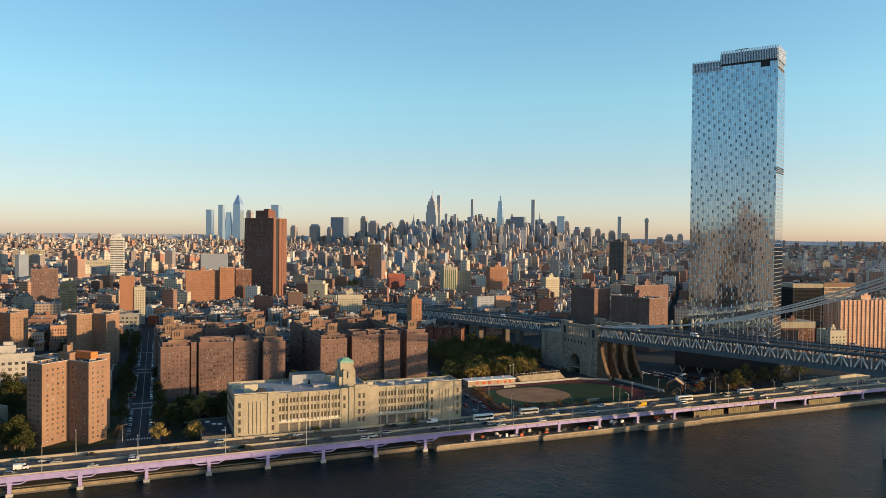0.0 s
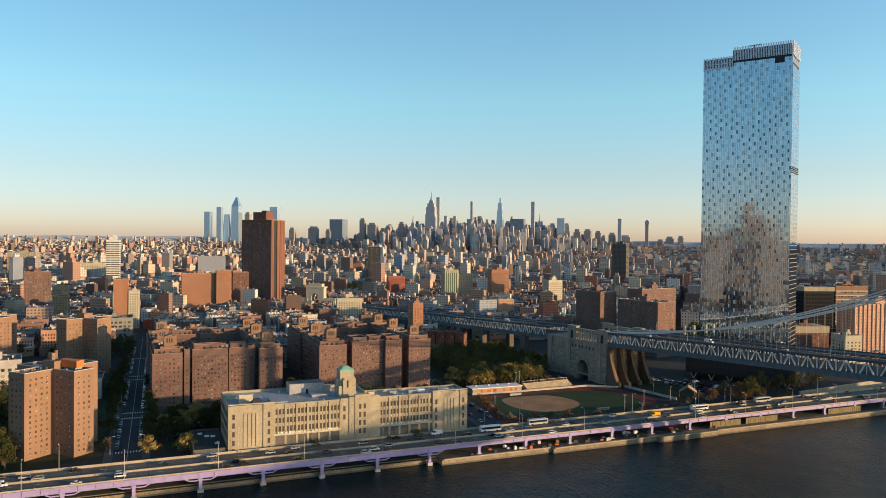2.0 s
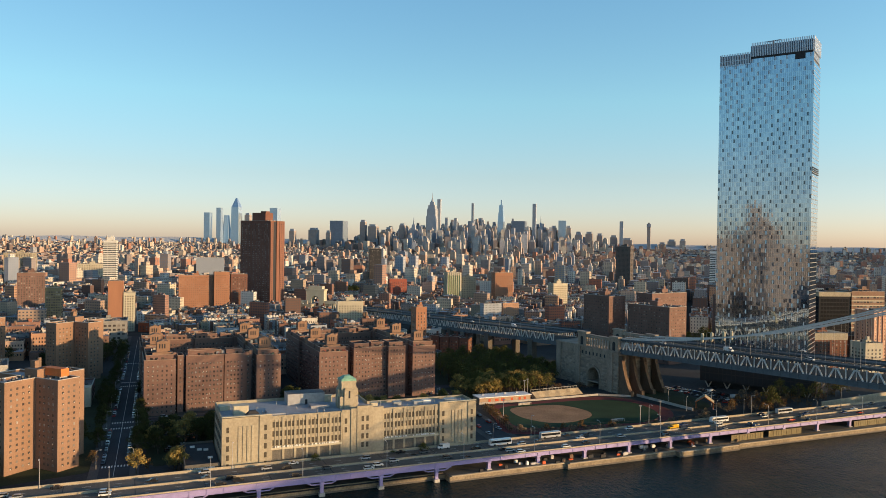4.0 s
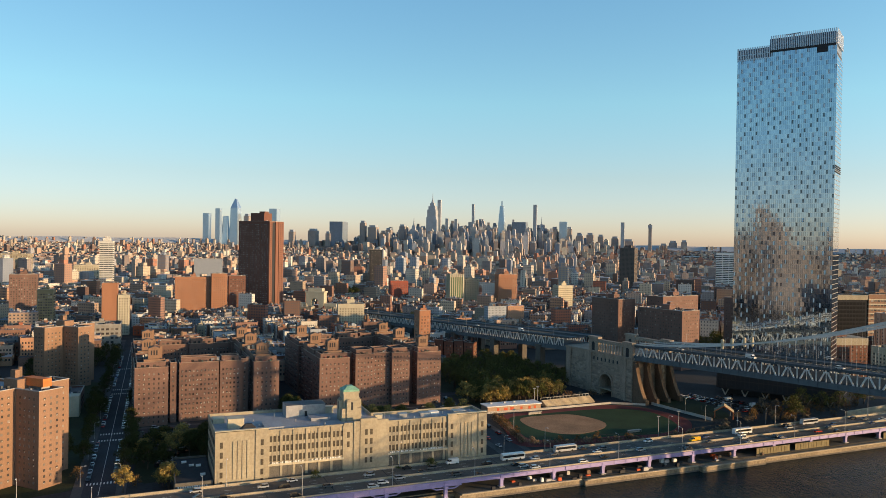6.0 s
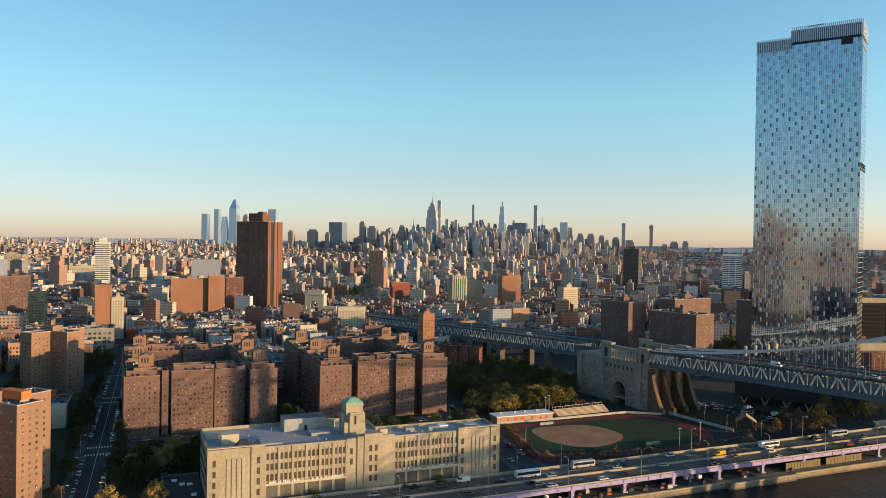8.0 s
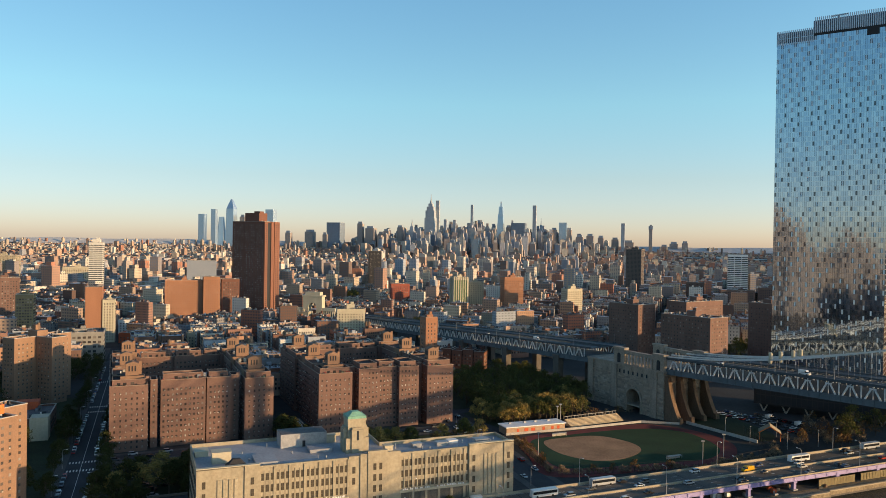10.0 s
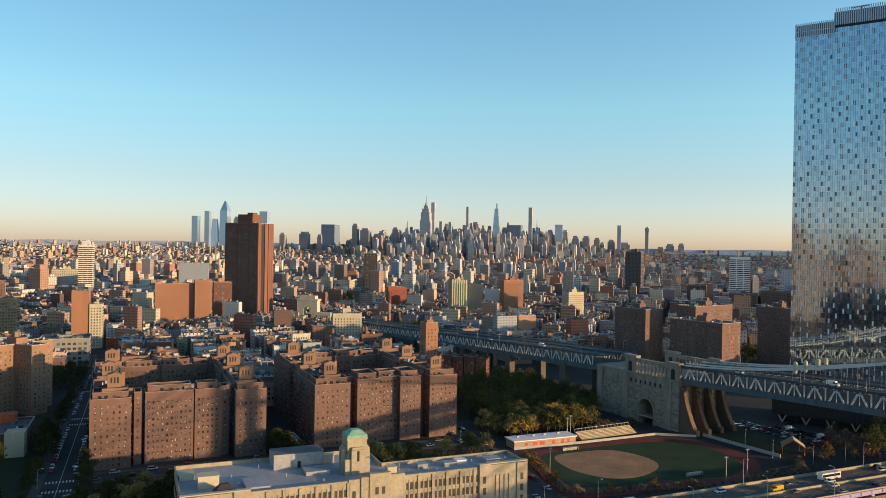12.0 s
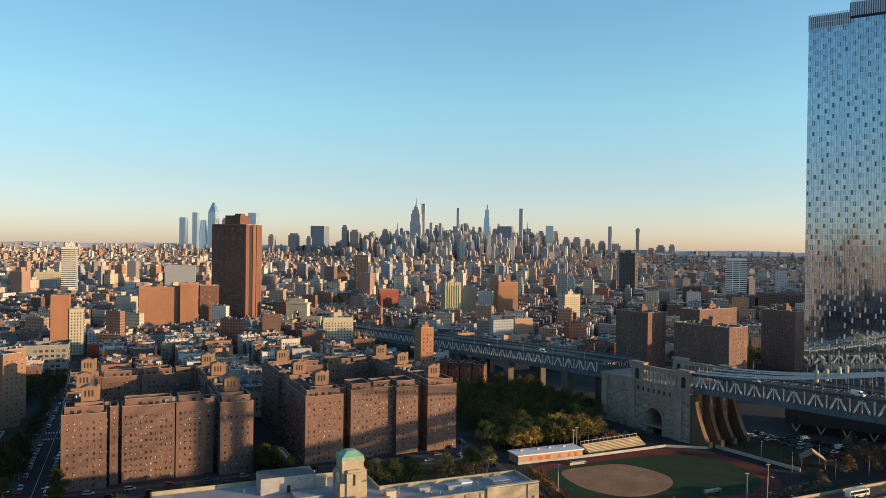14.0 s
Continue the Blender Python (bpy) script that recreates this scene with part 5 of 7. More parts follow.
slab("school", (-352, 818), 21, 40, 34, 27, mat("grey_school_concrete", (0.27, 0.255, 0.23), 0.9, var=0.15), "pale grey concrete school with wide dark windows", floor=4.2, bay=4.2, ww=2.6, wh=2.0, head=(10, 8, 3), cat="school")
slab("apartment_house", (-123, 975), 12, 31, 22, 37, CREAM_LT, "pale cream apartment house with regular windows", bay=3.2, head=(9, 8, 6))
slab("green_glass_tower", (7, 1245), 14, 22, 20, 62, CREAM_LT, "cream and pale green apartment tower with upright window strips", floor=3.0, bay=3.4, ww=2.2, wh=2.9, head=(8, 6, 3), pane=mat("green_glazing", (0.16, 0.24, 0.13), 0.25, var=0.25, scale=0.3), ribs=3.4)
slab("apartment_house", (31, 1265), 14, 24, 18, 54.5, CREAM, "tan apartment house with terraces", bay=2.8, head=(7, 6, 3))
slab("narrow_tower", (-31.5, 780), 24, 11, 13, 48.5, BRICK_OR, "narrow orange brick tower beside the bridge", bay=3, ww=0.9, head=(6, 5, 3))
slab("black_tower", (-167, 1795), 10, 28, 28, 91, mat("black_cladding", (0.03, 0.03, 0.032), 0.4, var=0.1), "slim black glass tower", bay=3, head=None, cat="tower")
slab("apartment_house", (-87, 1345), 12, 30, 20, 45, mat("deep_red_brick", (0.36, 0.10, 0.07), 0.9, var=0.15), "deep red brick apartment house", bay=3, head=None)
slab("apartment_house", (86, 1245), 16, 30, 18, 63, BRICK_OR, "orange brick apartment house with a lit end wall", bay=3.2, head=(8, 8, 4))
slab("apartment_house", (167, 1195), 20, 24, 18, 50, CREAM_LT, "cream apartment house with stacked balconies", bay=3.0, head=(8, 8, 5), band=CREAM)
slab("dark_tower", (416, 1800), -26, 34, 34, 104, mat("dark_grey_brick", (0.12, 0.10, 0.09), 0.9, var=0.15), "tall dark grey brick apartment tower", bay=3, pane=PANE_DK, head=(14, 12, 5), cat="apartment tower")
slab("banded_tower", (524, 1495), -20, 34, 24, 99, WHITE, "white banded apartment tower with dark window strips", floor=3.4, bay=11.6, ww=10.6, wh=1.7, head=None, cat="apartment tower", pane=PANE_DK)
slab("white_stepped_tower", (-694, 1595), 15, 25, 20, 102, mat("off_white_panel", (0.58, 0.57, 0.52), 0.6, var=0.1), "white banded office tower with a stepped top", floor=3.8, bay=8.4, ww=8.0, wh=1.6, head=(14, 11, 8), cat="office tower", pane=PANE_DK)
slab("grey_block", (-488, 1595), 15, 54, 30, 70, mat("blue_grey_panel", (0.25, 0.28, 0.32), 0.7, var=0.12), "plain blue-grey windowless block", bay=80, head=None, cat="building")
slab("apartment_block", (-554, 1045), 25, 32, 18, 62, BRICK, "brown brick slab apartment block", head=(8, 6, 4))
slab("loft_building", (-778, 1695), 15, 54, 30, 50, CREAM_LT, "sunlit cream loft building", bay=3.4, head=(10, 8, 5))
slab("loft_building", (-993, 1795), 15, 60, 40, 69, CREAM, "large tan loft building", bay=3.4, head=(16, 12, 5))
slab("market_hall", (-340, 922), -8, 37, 16, 13, RED, "low red-painted building with a flat roof", bay=4, head=None, cat="building")
slab("loft_building", (-376, 1006), 12, 38, 20, 18, WHITE, "white-painted loft building with a roof tank", bay=3.2, head=(6, 5, 5))
slab("apartment_house", (-203, 1022), 12, 14, 16, 30, CREAM, "narrow tan apartment house with a roof tank", bay=2.8, head=(5, 5, 4))
slab("row_house", (-273, 884), 23, 8, 14, 19, CREAM, "cream-painted old house with tall windows", bay=2.6, head=(4, 4, 3), cat="house")
slab("row_house", (-252, 890), 23, 9, 14, 18, CREAM, "pale cream old house with a cornice", bay=2.6, head=(4, 4, 3), cat="house")
bill = Shape()
bill.rect((-17, 1128), (0.98, -0.2), (0.2, 0.98), 18, 0.6, 16, 24, bottom=True)
for k in (-9, 0, 9):
    bill.rect((-17 + k * 0.98, 1128.6 - k * 0.2), (0.98, -0.2), (0.2, 0.98), 0.6, 0.6, GROUND, 16)
single("billboard", bill, mat("green_billboard", (0.05, 0.20, 0.07), 0.6, var=0.3), "green billboard on posts above the low houses", "billboard", base=(-17, 1128, GROUND))
for k in range(4):
    slab("row_house", (-14 + 9.6 * k, 800 - 3.2 * k), -18, 9.2, 14, 19 - k % 2, BRICK_DK, "dark red brick old house with pale window trim near the bridge", bay=2.2, ww=1.0, head=(4, 4, 2), cat="house", group="brick houses near the bridge")
# brick towers beyond the bridge
for c, z, la, lb, ang in (((162, 843), 58, 36, 24, -56), ((195, 766), 54.5, 50, 24, -56), ((220, 834), 62, 54, 20, 34), ((312, 884), 57, 34, 20, -56)):
    slab("estate_slab", c, ang, la, lb, z, BRICK, "red-brown brick estate slab with a pale roof edge beyond the bridge", head=(9, 8, 5), group="estate slabs beyond the bridge", roof=ROOF_SILVER, ww=0.95, wh=1.1, skip=0.06)
office = slab("office_block", (391, 832), 6, 34, 26, 65, mat("dark_cladding", (0.035, 0.036, 0.038), 0.9, var=0.15, spec=0.1), "dark glazed office block with a cream top storey", floor=4.0, bay=3.4, ww=3.0, wh=3.0, head=(12, 10, 3), cat="office block", pane=mat("dull_black_pane", (0.015, 0.016, 0.018), 0.85, var=0.1, spec=0.1))
o = Shape()
o.rect((391, 832), (0.9945, 0.1045), (-0.1045, 0.9945), 35, 27, 62.5, 67)
part("top_storey", o, CREAM, office, "cream top storey")
slab("corner_block", (427, 834), 6, 36, 24, 67, BRICK2, "brown brick block with a pale concrete window frame", floor=4.6, bay=3.6, ww=2.6, wh=2.6, head=(12, 10, 3), band=CREAM_LT)
slab("loft_building", (344, 676), 10, 16, 18, 34, CREAM_LT, "pale cream loft building with blank side wall", bay=3.6, head=(5, 5, 3))
low_dark = slab("low_block", (322, 708), 6, 34, 24, 38, BRICK_DK, "dark brick block with a cream top storey behind the bridge", bay=3.6, head=(9, 5, 3))
lt_top = Shape()
lt_top.rect((322, 708), (0.9945, 0.1045), (-0.1045, 0.9945), 34.6, 24.6, 33.5, 39.3)
part("top_storey", lt_top, CREAM, low_dark, "cream top storey")
slab("low_block", (385, 765), 18, 50, 20, 30, BRICK, "low grey block behind the bridge", bay=3.6, head=(9, 5, 3))
for c, z, la, lb, ang in (((404, 735), 56.5, 74, 19, 18),):
    slab("riverside_slab", c, ang, la, lb, z, mat("pinkish_brick", (0.52, 0.31, 0.22), 0.9, var=0.12), "pinkish brick riverside apartment slab with ribbed front", bay=2.6, ww=0.9, wh=1.2, ribs=5.2, head=(12, 8, 5), group="riverside slabs")



def build_plaza_arch():
    """Cream stone triumphal arch with colonnade wings at the inland end of the bridge."""
    c = np.array((-183.0, 1088.0))
    a, b = np.array((0.97, -0.24)), np.array((0.24, 0.97))
    t = thing("stone_arch", (*c, GROUND), "cream stone monumental arch with curved colonnades", "arch")
    s = Shape()

    def w3(x, y, z):
        q = c + a * x + b * y
        return (q[0], q[1], z)
    ring = arch_ring(11.0, 26.0)
    for y in (-5.0, 5.0):
        for x0, x1 in ((-13, -5.5), (5.5, 13)):
            s.poly([w3(x0, y, 3), w3(x1, y, 3), w3(x1, y, 42), w3(x0, y, 42)])
        for (x1, z1), (x2, z2) in zip(ring, ring[1:]):
            s.poly([w3(x1, y, 3 + z1), w3(x2, y, 3 + z2), w3(x2, y, 42), w3(x1, y, 42)])
    for (x1, z1), (x2, z2) in zip(ring, ring[1:]):
        s.poly([w3(x1, -5, 3 + z1), w3(x2, -5, 3 + z2), w3(x2, 5, 3 + z2), w3(x1, 5, 3 + z1)])
    for x in (-13, -5.5, 5.5, 13):
        s.poly([w3(x, -5, 3), w3(x, 5, 3), w3(x, 5, 42 if abs(x) > 6 else 29), w3(x, -5, 42 if abs(x) > 6 else 29)])
    part("arch_body", s, CREAM_LT, t)
    s = Shape()
    s.rect(c, a, b, 28, 12, 42, 44, bottom=True), s.rect(c, a, b, 20, 9, 44, 48)
    part("attic", s, CREAM_LT, t)
    for k in (-1, 1):
        s = Shape()
        s.rect(c + a * k * 22 - b * 2, a, b, 17, 5, 24, 28, bottom=True)
        part("entablature", s, CREAM_LT, t)
        for i in range(6):
            s = Shape()
            s.cyl(c + a * k * (15 + i * 2.8) - b * 2, 0.8, GROUND, 24, 8)
            part("column", s, CREAM_LT, t)


build_plaza_arch()
slab("row_house", (-170, 1064), -14, 19, 13, 21, BRICK_DK, "dark brick old house in front of the stone arch", bay=2.4, ww=1.0, head=(4, 4, 3), cat="house")
slab("row_house", (-194, 1068), -14, 22, 13, 24, CREAM, "tan stone house in front of the stone arch", bay=2.6, ww=1.1, head=(5, 4, 3), cat="house")
slab("estate_slab", (470, 1560), -22, 34, 22, 44, BRICK, "brown brick block with a bright blue pitched top", head=None, roof=mat("blue_roof", (0.05, 0.13, 0.30), 0.6, var=0.15))
for c, z, la in (((500, 1420), 38, 46), ((545, 1405), 44, 40), ((590, 1420), 40, 44), ((640, 1405), 46, 50), ((690, 1440), 42, 50)):
    slab("brick_slab", c, -22, la, 20, z, BRICK, "red-brown brick slab apartment block in a park", head=(8, 6, 4), pane=PANE_DK, group="brick slabs in the park")

# ---------------------------------------------------------------- low houses of the old quarter
CAM0 = np.array((-17.0, 98.0))
KEEP = [(-345, 1075, 34), (-280, 1175, 42), (-381, 925, 24), (-448, 900, 16), (-352, 818, 34), (-115, 937, 28), (-123, 975, 22), (7, 1245, 18), (31, 1265, 18), (-31, 780, 13), (-87, 1345, 20), (86, 1245, 20), (167, 1195, 18), (-554, 1045, 24), (-296, 640, 46), (-375, 640, 46), (170, 842, 30)]
KEEP += [(205, 765, 32), (214, 818, 32), (266, 830, 30), (330, 900, 30), (395, 830, 40), (408, 822, 40), (404, 735, 50), (-183, 1082, 26), (-60, 1080, 45), (90, 1130, 20), (-340, 922, 20), (-376, 1006, 20), (-203, 1022, 9), (-262, 887, 16), (-17, 1128, 8), (16, 773, 26), (4, 796, 24)]


def to_uv(p):
    d = np.array(p) - O
    return d @ U, d @ V


def in_park(p, r=0.0):
    """The long park among the old houses, well inland."""
    d = np.array(p) - np.array((-190.0, 1530.0))
    x, y = d @ np.array((0.95, 0.31)), d @ np.array((-0.31, 0.95))
    return abs(x) < 34 + r and abs(y) < 165 + r


def blocked(p, r):
    if in_park(p, r):
        return True
    u, v = to_uv(p)
    if v < 285 and u > 62 and u < 275:
        return True
    if v < 300 and u >= 200:
        return True
    if u < 62 and v < 330 or u < 46 and v < 420:
        return True
    e = np.array(p) - A0
    s, n = e @ B, e @ N
    if -8 - r < n < 62 + r and s > -560:
        return True
    if n > 50 and s > -230:
        return True
    us = 52 + (v - 50) * 0.030
    if abs(u - us) < 9 + r and v < 900:
        return True
    return any((p[0] - x) ** 2 + (p[1] - y) ** 2 < (k + r) ** 2 for x, y, k in KEEP)


def in_view(p, slack=60):
    x, y = p
    return abs(x + 5) < 0.64 * (y - 13) + slack and y > 60


def tenement(p, ang, w, d, h, rnd):
    """An old walk-up house with cornice, windows, roof stair and sometimes a water tank."""
    p = np.array(p)
    a = np.array((math.cos(ang), math.sin(ang)))
    b = np.array((-a[1], a[0]))
    fl = round((h) / 3.2)
    t = thing("row_house", (*p, GROUND), rnd.choice(TEN_LABELS), "house", "old quarter houses")
    s = Shape()
    ring = [p - a * w / 2 - b * d / 2, p + a * w / 2 - b * d / 2, p + a * w / 2 + b * d / 2, p - a * w / 2 + b * d / 2]
    s.prism(ring, GROUND, GROUND + h)
    s.prism([q - b * 0.35 if i < 2 else ring[1 - (i - 2)] + b * 0.2 for i, q in enumerate(ring)], GROUND + h - 0.5, GROUND + h + 0.9, bottom=True)
    s.prism([ring[3] - b * 0.3, ring[2] - b * 0.3, ring[2], ring[3]], GROUND + h, GROUND + h + 0.7)
    part("wall", s, TEN_WALL, t)
    r = Shape()
    r.prism([q + (p - q) * 0.03 for q in ring], GROUND + h, GROUND + h + 0.06)
    part("roof", r, TEN_ROOF, t)
    wd = Shape()
    for i, j in ((0, 1), (2, 3), (1, 2), (3, 0)):
        wd.windows(ring[i], ring[j], GROUND + 3.6, GROUND + h - 0.4, 3.2, 2.3, 1.1, 1.7, 0, 0.8, 0.08)
    if wd.v:
        part("window", wd, PANE, t, "", "stuff")
    k = Shape()
    k.rect(p + a * rnd.uniform(-w / 4, w / 4) + b * rnd.uniform(-d / 4, d / 4), a, b, 2.4, 3.4, GROUND + h, GROUND + h + 2.6)
    part("roof_stair", k, TEN_WALL, t)
    k = Shape()
    for i in range(rnd.randint(5, 11)):
        q = p + a * rnd.uniform(-w / 2.6, w / 2.6) + b * rnd.uniform(-d / 2.6, d / 2.6)
        k.rect(q, a, b, rnd.uniform(0.5, 1.6), rnd.uniform(0.5, 1.6), GROUND + h, GROUND + h + rnd.uniform(0.8, 1.8))
    part("roof_vent", k, CLUTTER, t, "", "stuff")
    if rnd.random() < 0.12:
        q = p + b * d * 0.25
        tk = Shape()
        for i, j in ((-1, -1), (1, -1), (1, 1), (-1, 1)):
            tk.beam((*(q + a * i * 1.1 + b * j * 1.1), GROUND + h), (*(q + a * i * 1.1 + b * j * 1.1), GROUND + h + 3), 0.2, 0.2)
        tk.cyl(q, 1.7, GROUND + h + 3, GROUND + h + 6.4, 12)
        tk.cyl(q, 1.8, GROUND + h + 6.4, GROUND + h + 7.6, 12, 0, 0.1)
        part("water_tank", tk, TANKWOOD, t, "wooden water tank")


TEN_LABELS = ["old walk-up brick row house with a flat roof", "narrow old row house with a roof stair and cornice", "tenement row house with rows of windows"]


GA, GB = np.array((0.944, -0.330)), np.array((0.330, 0.944))     # the island's own street grid, further inland
GANG = math.atan2(-0.330, 0.944)


def street_blocks(rnd, org, a, b, us, vs, near, far):
    """Lots along both sides of each block, as rows of distance, place, width, depth, height and turn."""
    out = []
    u = us[0]
    while u < us[1]:
        bw = rnd.uniform(46, 60)
        v = vs[0]
        while v < vs[1]:
            bl = rnd.uniform(100, 150)
            for off in (bw * 0.25, bw * 0.75):
                q = v
                while q < v + bl - 5:
                    w = rnd.choice((7.0, 7.0, 7.0, 7.6, 10, 14))
                    d = bw * 0.5 - rnd.uniform(0.5, 8.5)
                    h = rnd.choice((7, 10, 13, 16, 16, 16, 19, 19, 19, 22)) + rnd.uniform(-1, 1)
                    p = org + a * (u + off) + b * (q + w / 2)
                    q += w + 0.06
                    dist = np.linalg.norm(p - CAM0)
                    if rnd.random() < 0.04 and dist > 860:
                        h = rnd.uniform(24, 40)
                    if near <= dist < far and in_view(p) and not blocked(p, 5):
                        out.append((dist, tuple(p), w, d, h, math.atan2(a[1], a[0])))
            v += bl + 13
        u += bw + 12
    return out


def build_quarter():
    rnd = random.Random(11)
    mid = Shape()
    lots = street_blocks(rnd, O, U, V, (-900, 1300), (60, 1200), 0, 900)
    lots += street_blocks(rnd, np.array((0.0, 500.0)), GA, GB, (-1500, 1700), (-100, 1500), 915, 1500)
    lots.sort()
    for i, (dist, p, w, d, h, ang) in enumerate(lots):
        if i < 300:
            tenement(p, ang + math.pi / 2, w, d, h, rnd)
        else:
            house_box(mid, p, ang, d, w, h, rnd, dist < 1300)
    return lots, mid


def house_box(s, p, ang, w, d, h, rnd, detail):
    a = np.array((math.cos(ang), math.sin(ang)))
    b = np.array((-a[1], a[0]))
    s.rect(p, a, b, w, d, GROUND, GROUND + h, 0, 1)
    s.rect(np.array(p) + a * rnd.uniform(-w / 4, w / 4), a, b, 2.6, 3.2, GROUND + h, GROUND + h + 2.6)
    if detail or rnd.random() < 0.5:
        for k in range(7 if detail else 2):
            s.rect(np.array(p) + a * rnd.uniform(-w / 3, w / 3) + b * rnd.uniform(-d / 3, d / 3), a, b, rnd.uniform(0.8, 2.2), rnd.uniform(0.8, 2.2), GROUND + h, GROUND + h + rnd.uniform(0.8, 2), 3)
    if rnd.random() < 0.07:
        q = np.array(p) + b * d * 0.2
        s.cyl(q, 1.7, GROUND + h + 2.5, GROUND + h + 6.2, 8, 2)
        s.cyl(q, 1.0, GROUND + h, GROUND + h + 2.5, 6, 2)


near_list, mid_shape = build_quarter()
single("old_quarter_houses", mid_shape, [BLOCK_WALL, BLOCK_ROOF, TANKWOOD, CLUTTER], "dense low brick and painted houses of the old quarter", "houses", "stuff")


RIVER_BENDS = ((18.0, 19.2, 4250, 4310), (20.2, 21.8, 4270, 4360), (22.6, 24.0, 4220, 4280))     # degrees and distances


def far_city():
    """Endless blocks out to the hills, taller towards the middle of the island."""
    rnd = random.Random(23)
    low, tall = Shape(), Shape()
    r = 1480.0
    while r < 4880:
        k = 1.0 if r < 3200 else max((lift(r) - 114.6) / (GROUND - 114.6) * 1.0, 0.0)
        sc = 1.0 if r < 3200 else max(0.16, k)
        step = 27 * max(0.5, sc)
        span = radians(36)
        n = int(2 * span * r / (28 * max(0.42, sc)))
        for i in range(n):
            if rnd.random() < 0.22:
                continue
            th = -span + 2 * span * (i + rnd.random()) / n
            rr = r + rnd.uniform(0, step)
            x, y = -17 + rr * math.sin(th), 98 + rr * math.cos(th)
            if in_park((x, y), 12):
                continue
            g = lift(rr)
            core = math.exp(-((math.degrees(th) - 3.0) / 9.5) ** 2)
            rise = min(1.0, max(0.0, (rr - 2900) / 1300))
            p = rnd.random()
            h = rnd.uniform(13, 24)
            if p < 0.20:
                h = rnd.uniform(22, 38)
            if p < 0.045:
                h = rnd.uniform(38, 66)
            if 17.5 < math.degrees(th) < 24.5 and rr > 3900:
                if any(t0 - 0.1 < math.degrees(th) < t1 + 0.1 and r0 - 120 < rr < r1 + 20 for t0, t1, r0, r1 in RIVER_BENDS):
                    continue
            w, d = rnd.uniform(8, 27) * max(0.6, sc), rnd.uniform(12, 30) * max(0.6, sc)
            if rise * core > 0.15 and p < 0.26 * rise * core + 0.05:
                h = rnd.uniform(24, 44) + 120 * rise * core * rnd.random() ** 2.8
                w, d = rnd.uniform(13, 32), rnd.uniform(13, 28)
            if rr > 3600 and h < 50:
                h *= max(0.4, sc)
            if core < 0.5 and rr > 2000:
                h *= 1 - 0.45 * min((rr - 2000) / 1200, 1.0) * (1 - core)
            if rr > 2800 and core < 0.35:
                h = min(h, max(4.0, 103 - g))
            ang = GANG + radians(rnd.choice((0, 0, 0, 0, 12)))
            a = np.array((math.cos(ang), math.sin(ang)))
            b = np.array((-a[1], a[0]))
            s = tall if h > 60 else low
            s.rect((x, y), a, b, w, d, g - 4, g + h, 0, 1)
            if h > 26 and rnd.random() < 0.7:
                s.rect((x, y), a, b, w * 0.5, d * 0.5, g + h, g + h + rnd.uniform(3, 8), 0, 1)
            if h > 70 and rnd.random() < 0.5:
                s.rect((x, y), a, b, w * 0.7, d * 0.7, g + h, g + h * 1.14, 0, 1)
        r += step
    single("distant_houses", low, [FAR_WALL, BLOCK_ROOF], "far brick and stone blocks running to the horizon", "houses", "stuff")
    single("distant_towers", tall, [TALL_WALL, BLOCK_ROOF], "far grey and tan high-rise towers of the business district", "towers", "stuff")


far_city()

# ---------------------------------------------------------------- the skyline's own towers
# these base colours are lightened and blued to carry the distance haze
SKY_GLASS = glassy("hazed_blue_glass", (0.42, 0.54, 0.64), 0.25, 0.6)
SKY_STONE = window_wall("hazed_limestone", [(0.40, 0.44, 0.48), (0.37, 0.41, 0.45)], 4, 4.5, 0.4, (0.30, 0.33, 0.37))
SKY_DARK = window_wall("hazed_dark_tower", [(0.17, 0.22, 0.28), (0.20, 0.25, 0.31)], 4, 5, 0.6, (0.13, 0.18, 0.24))
FARY = 4563.0


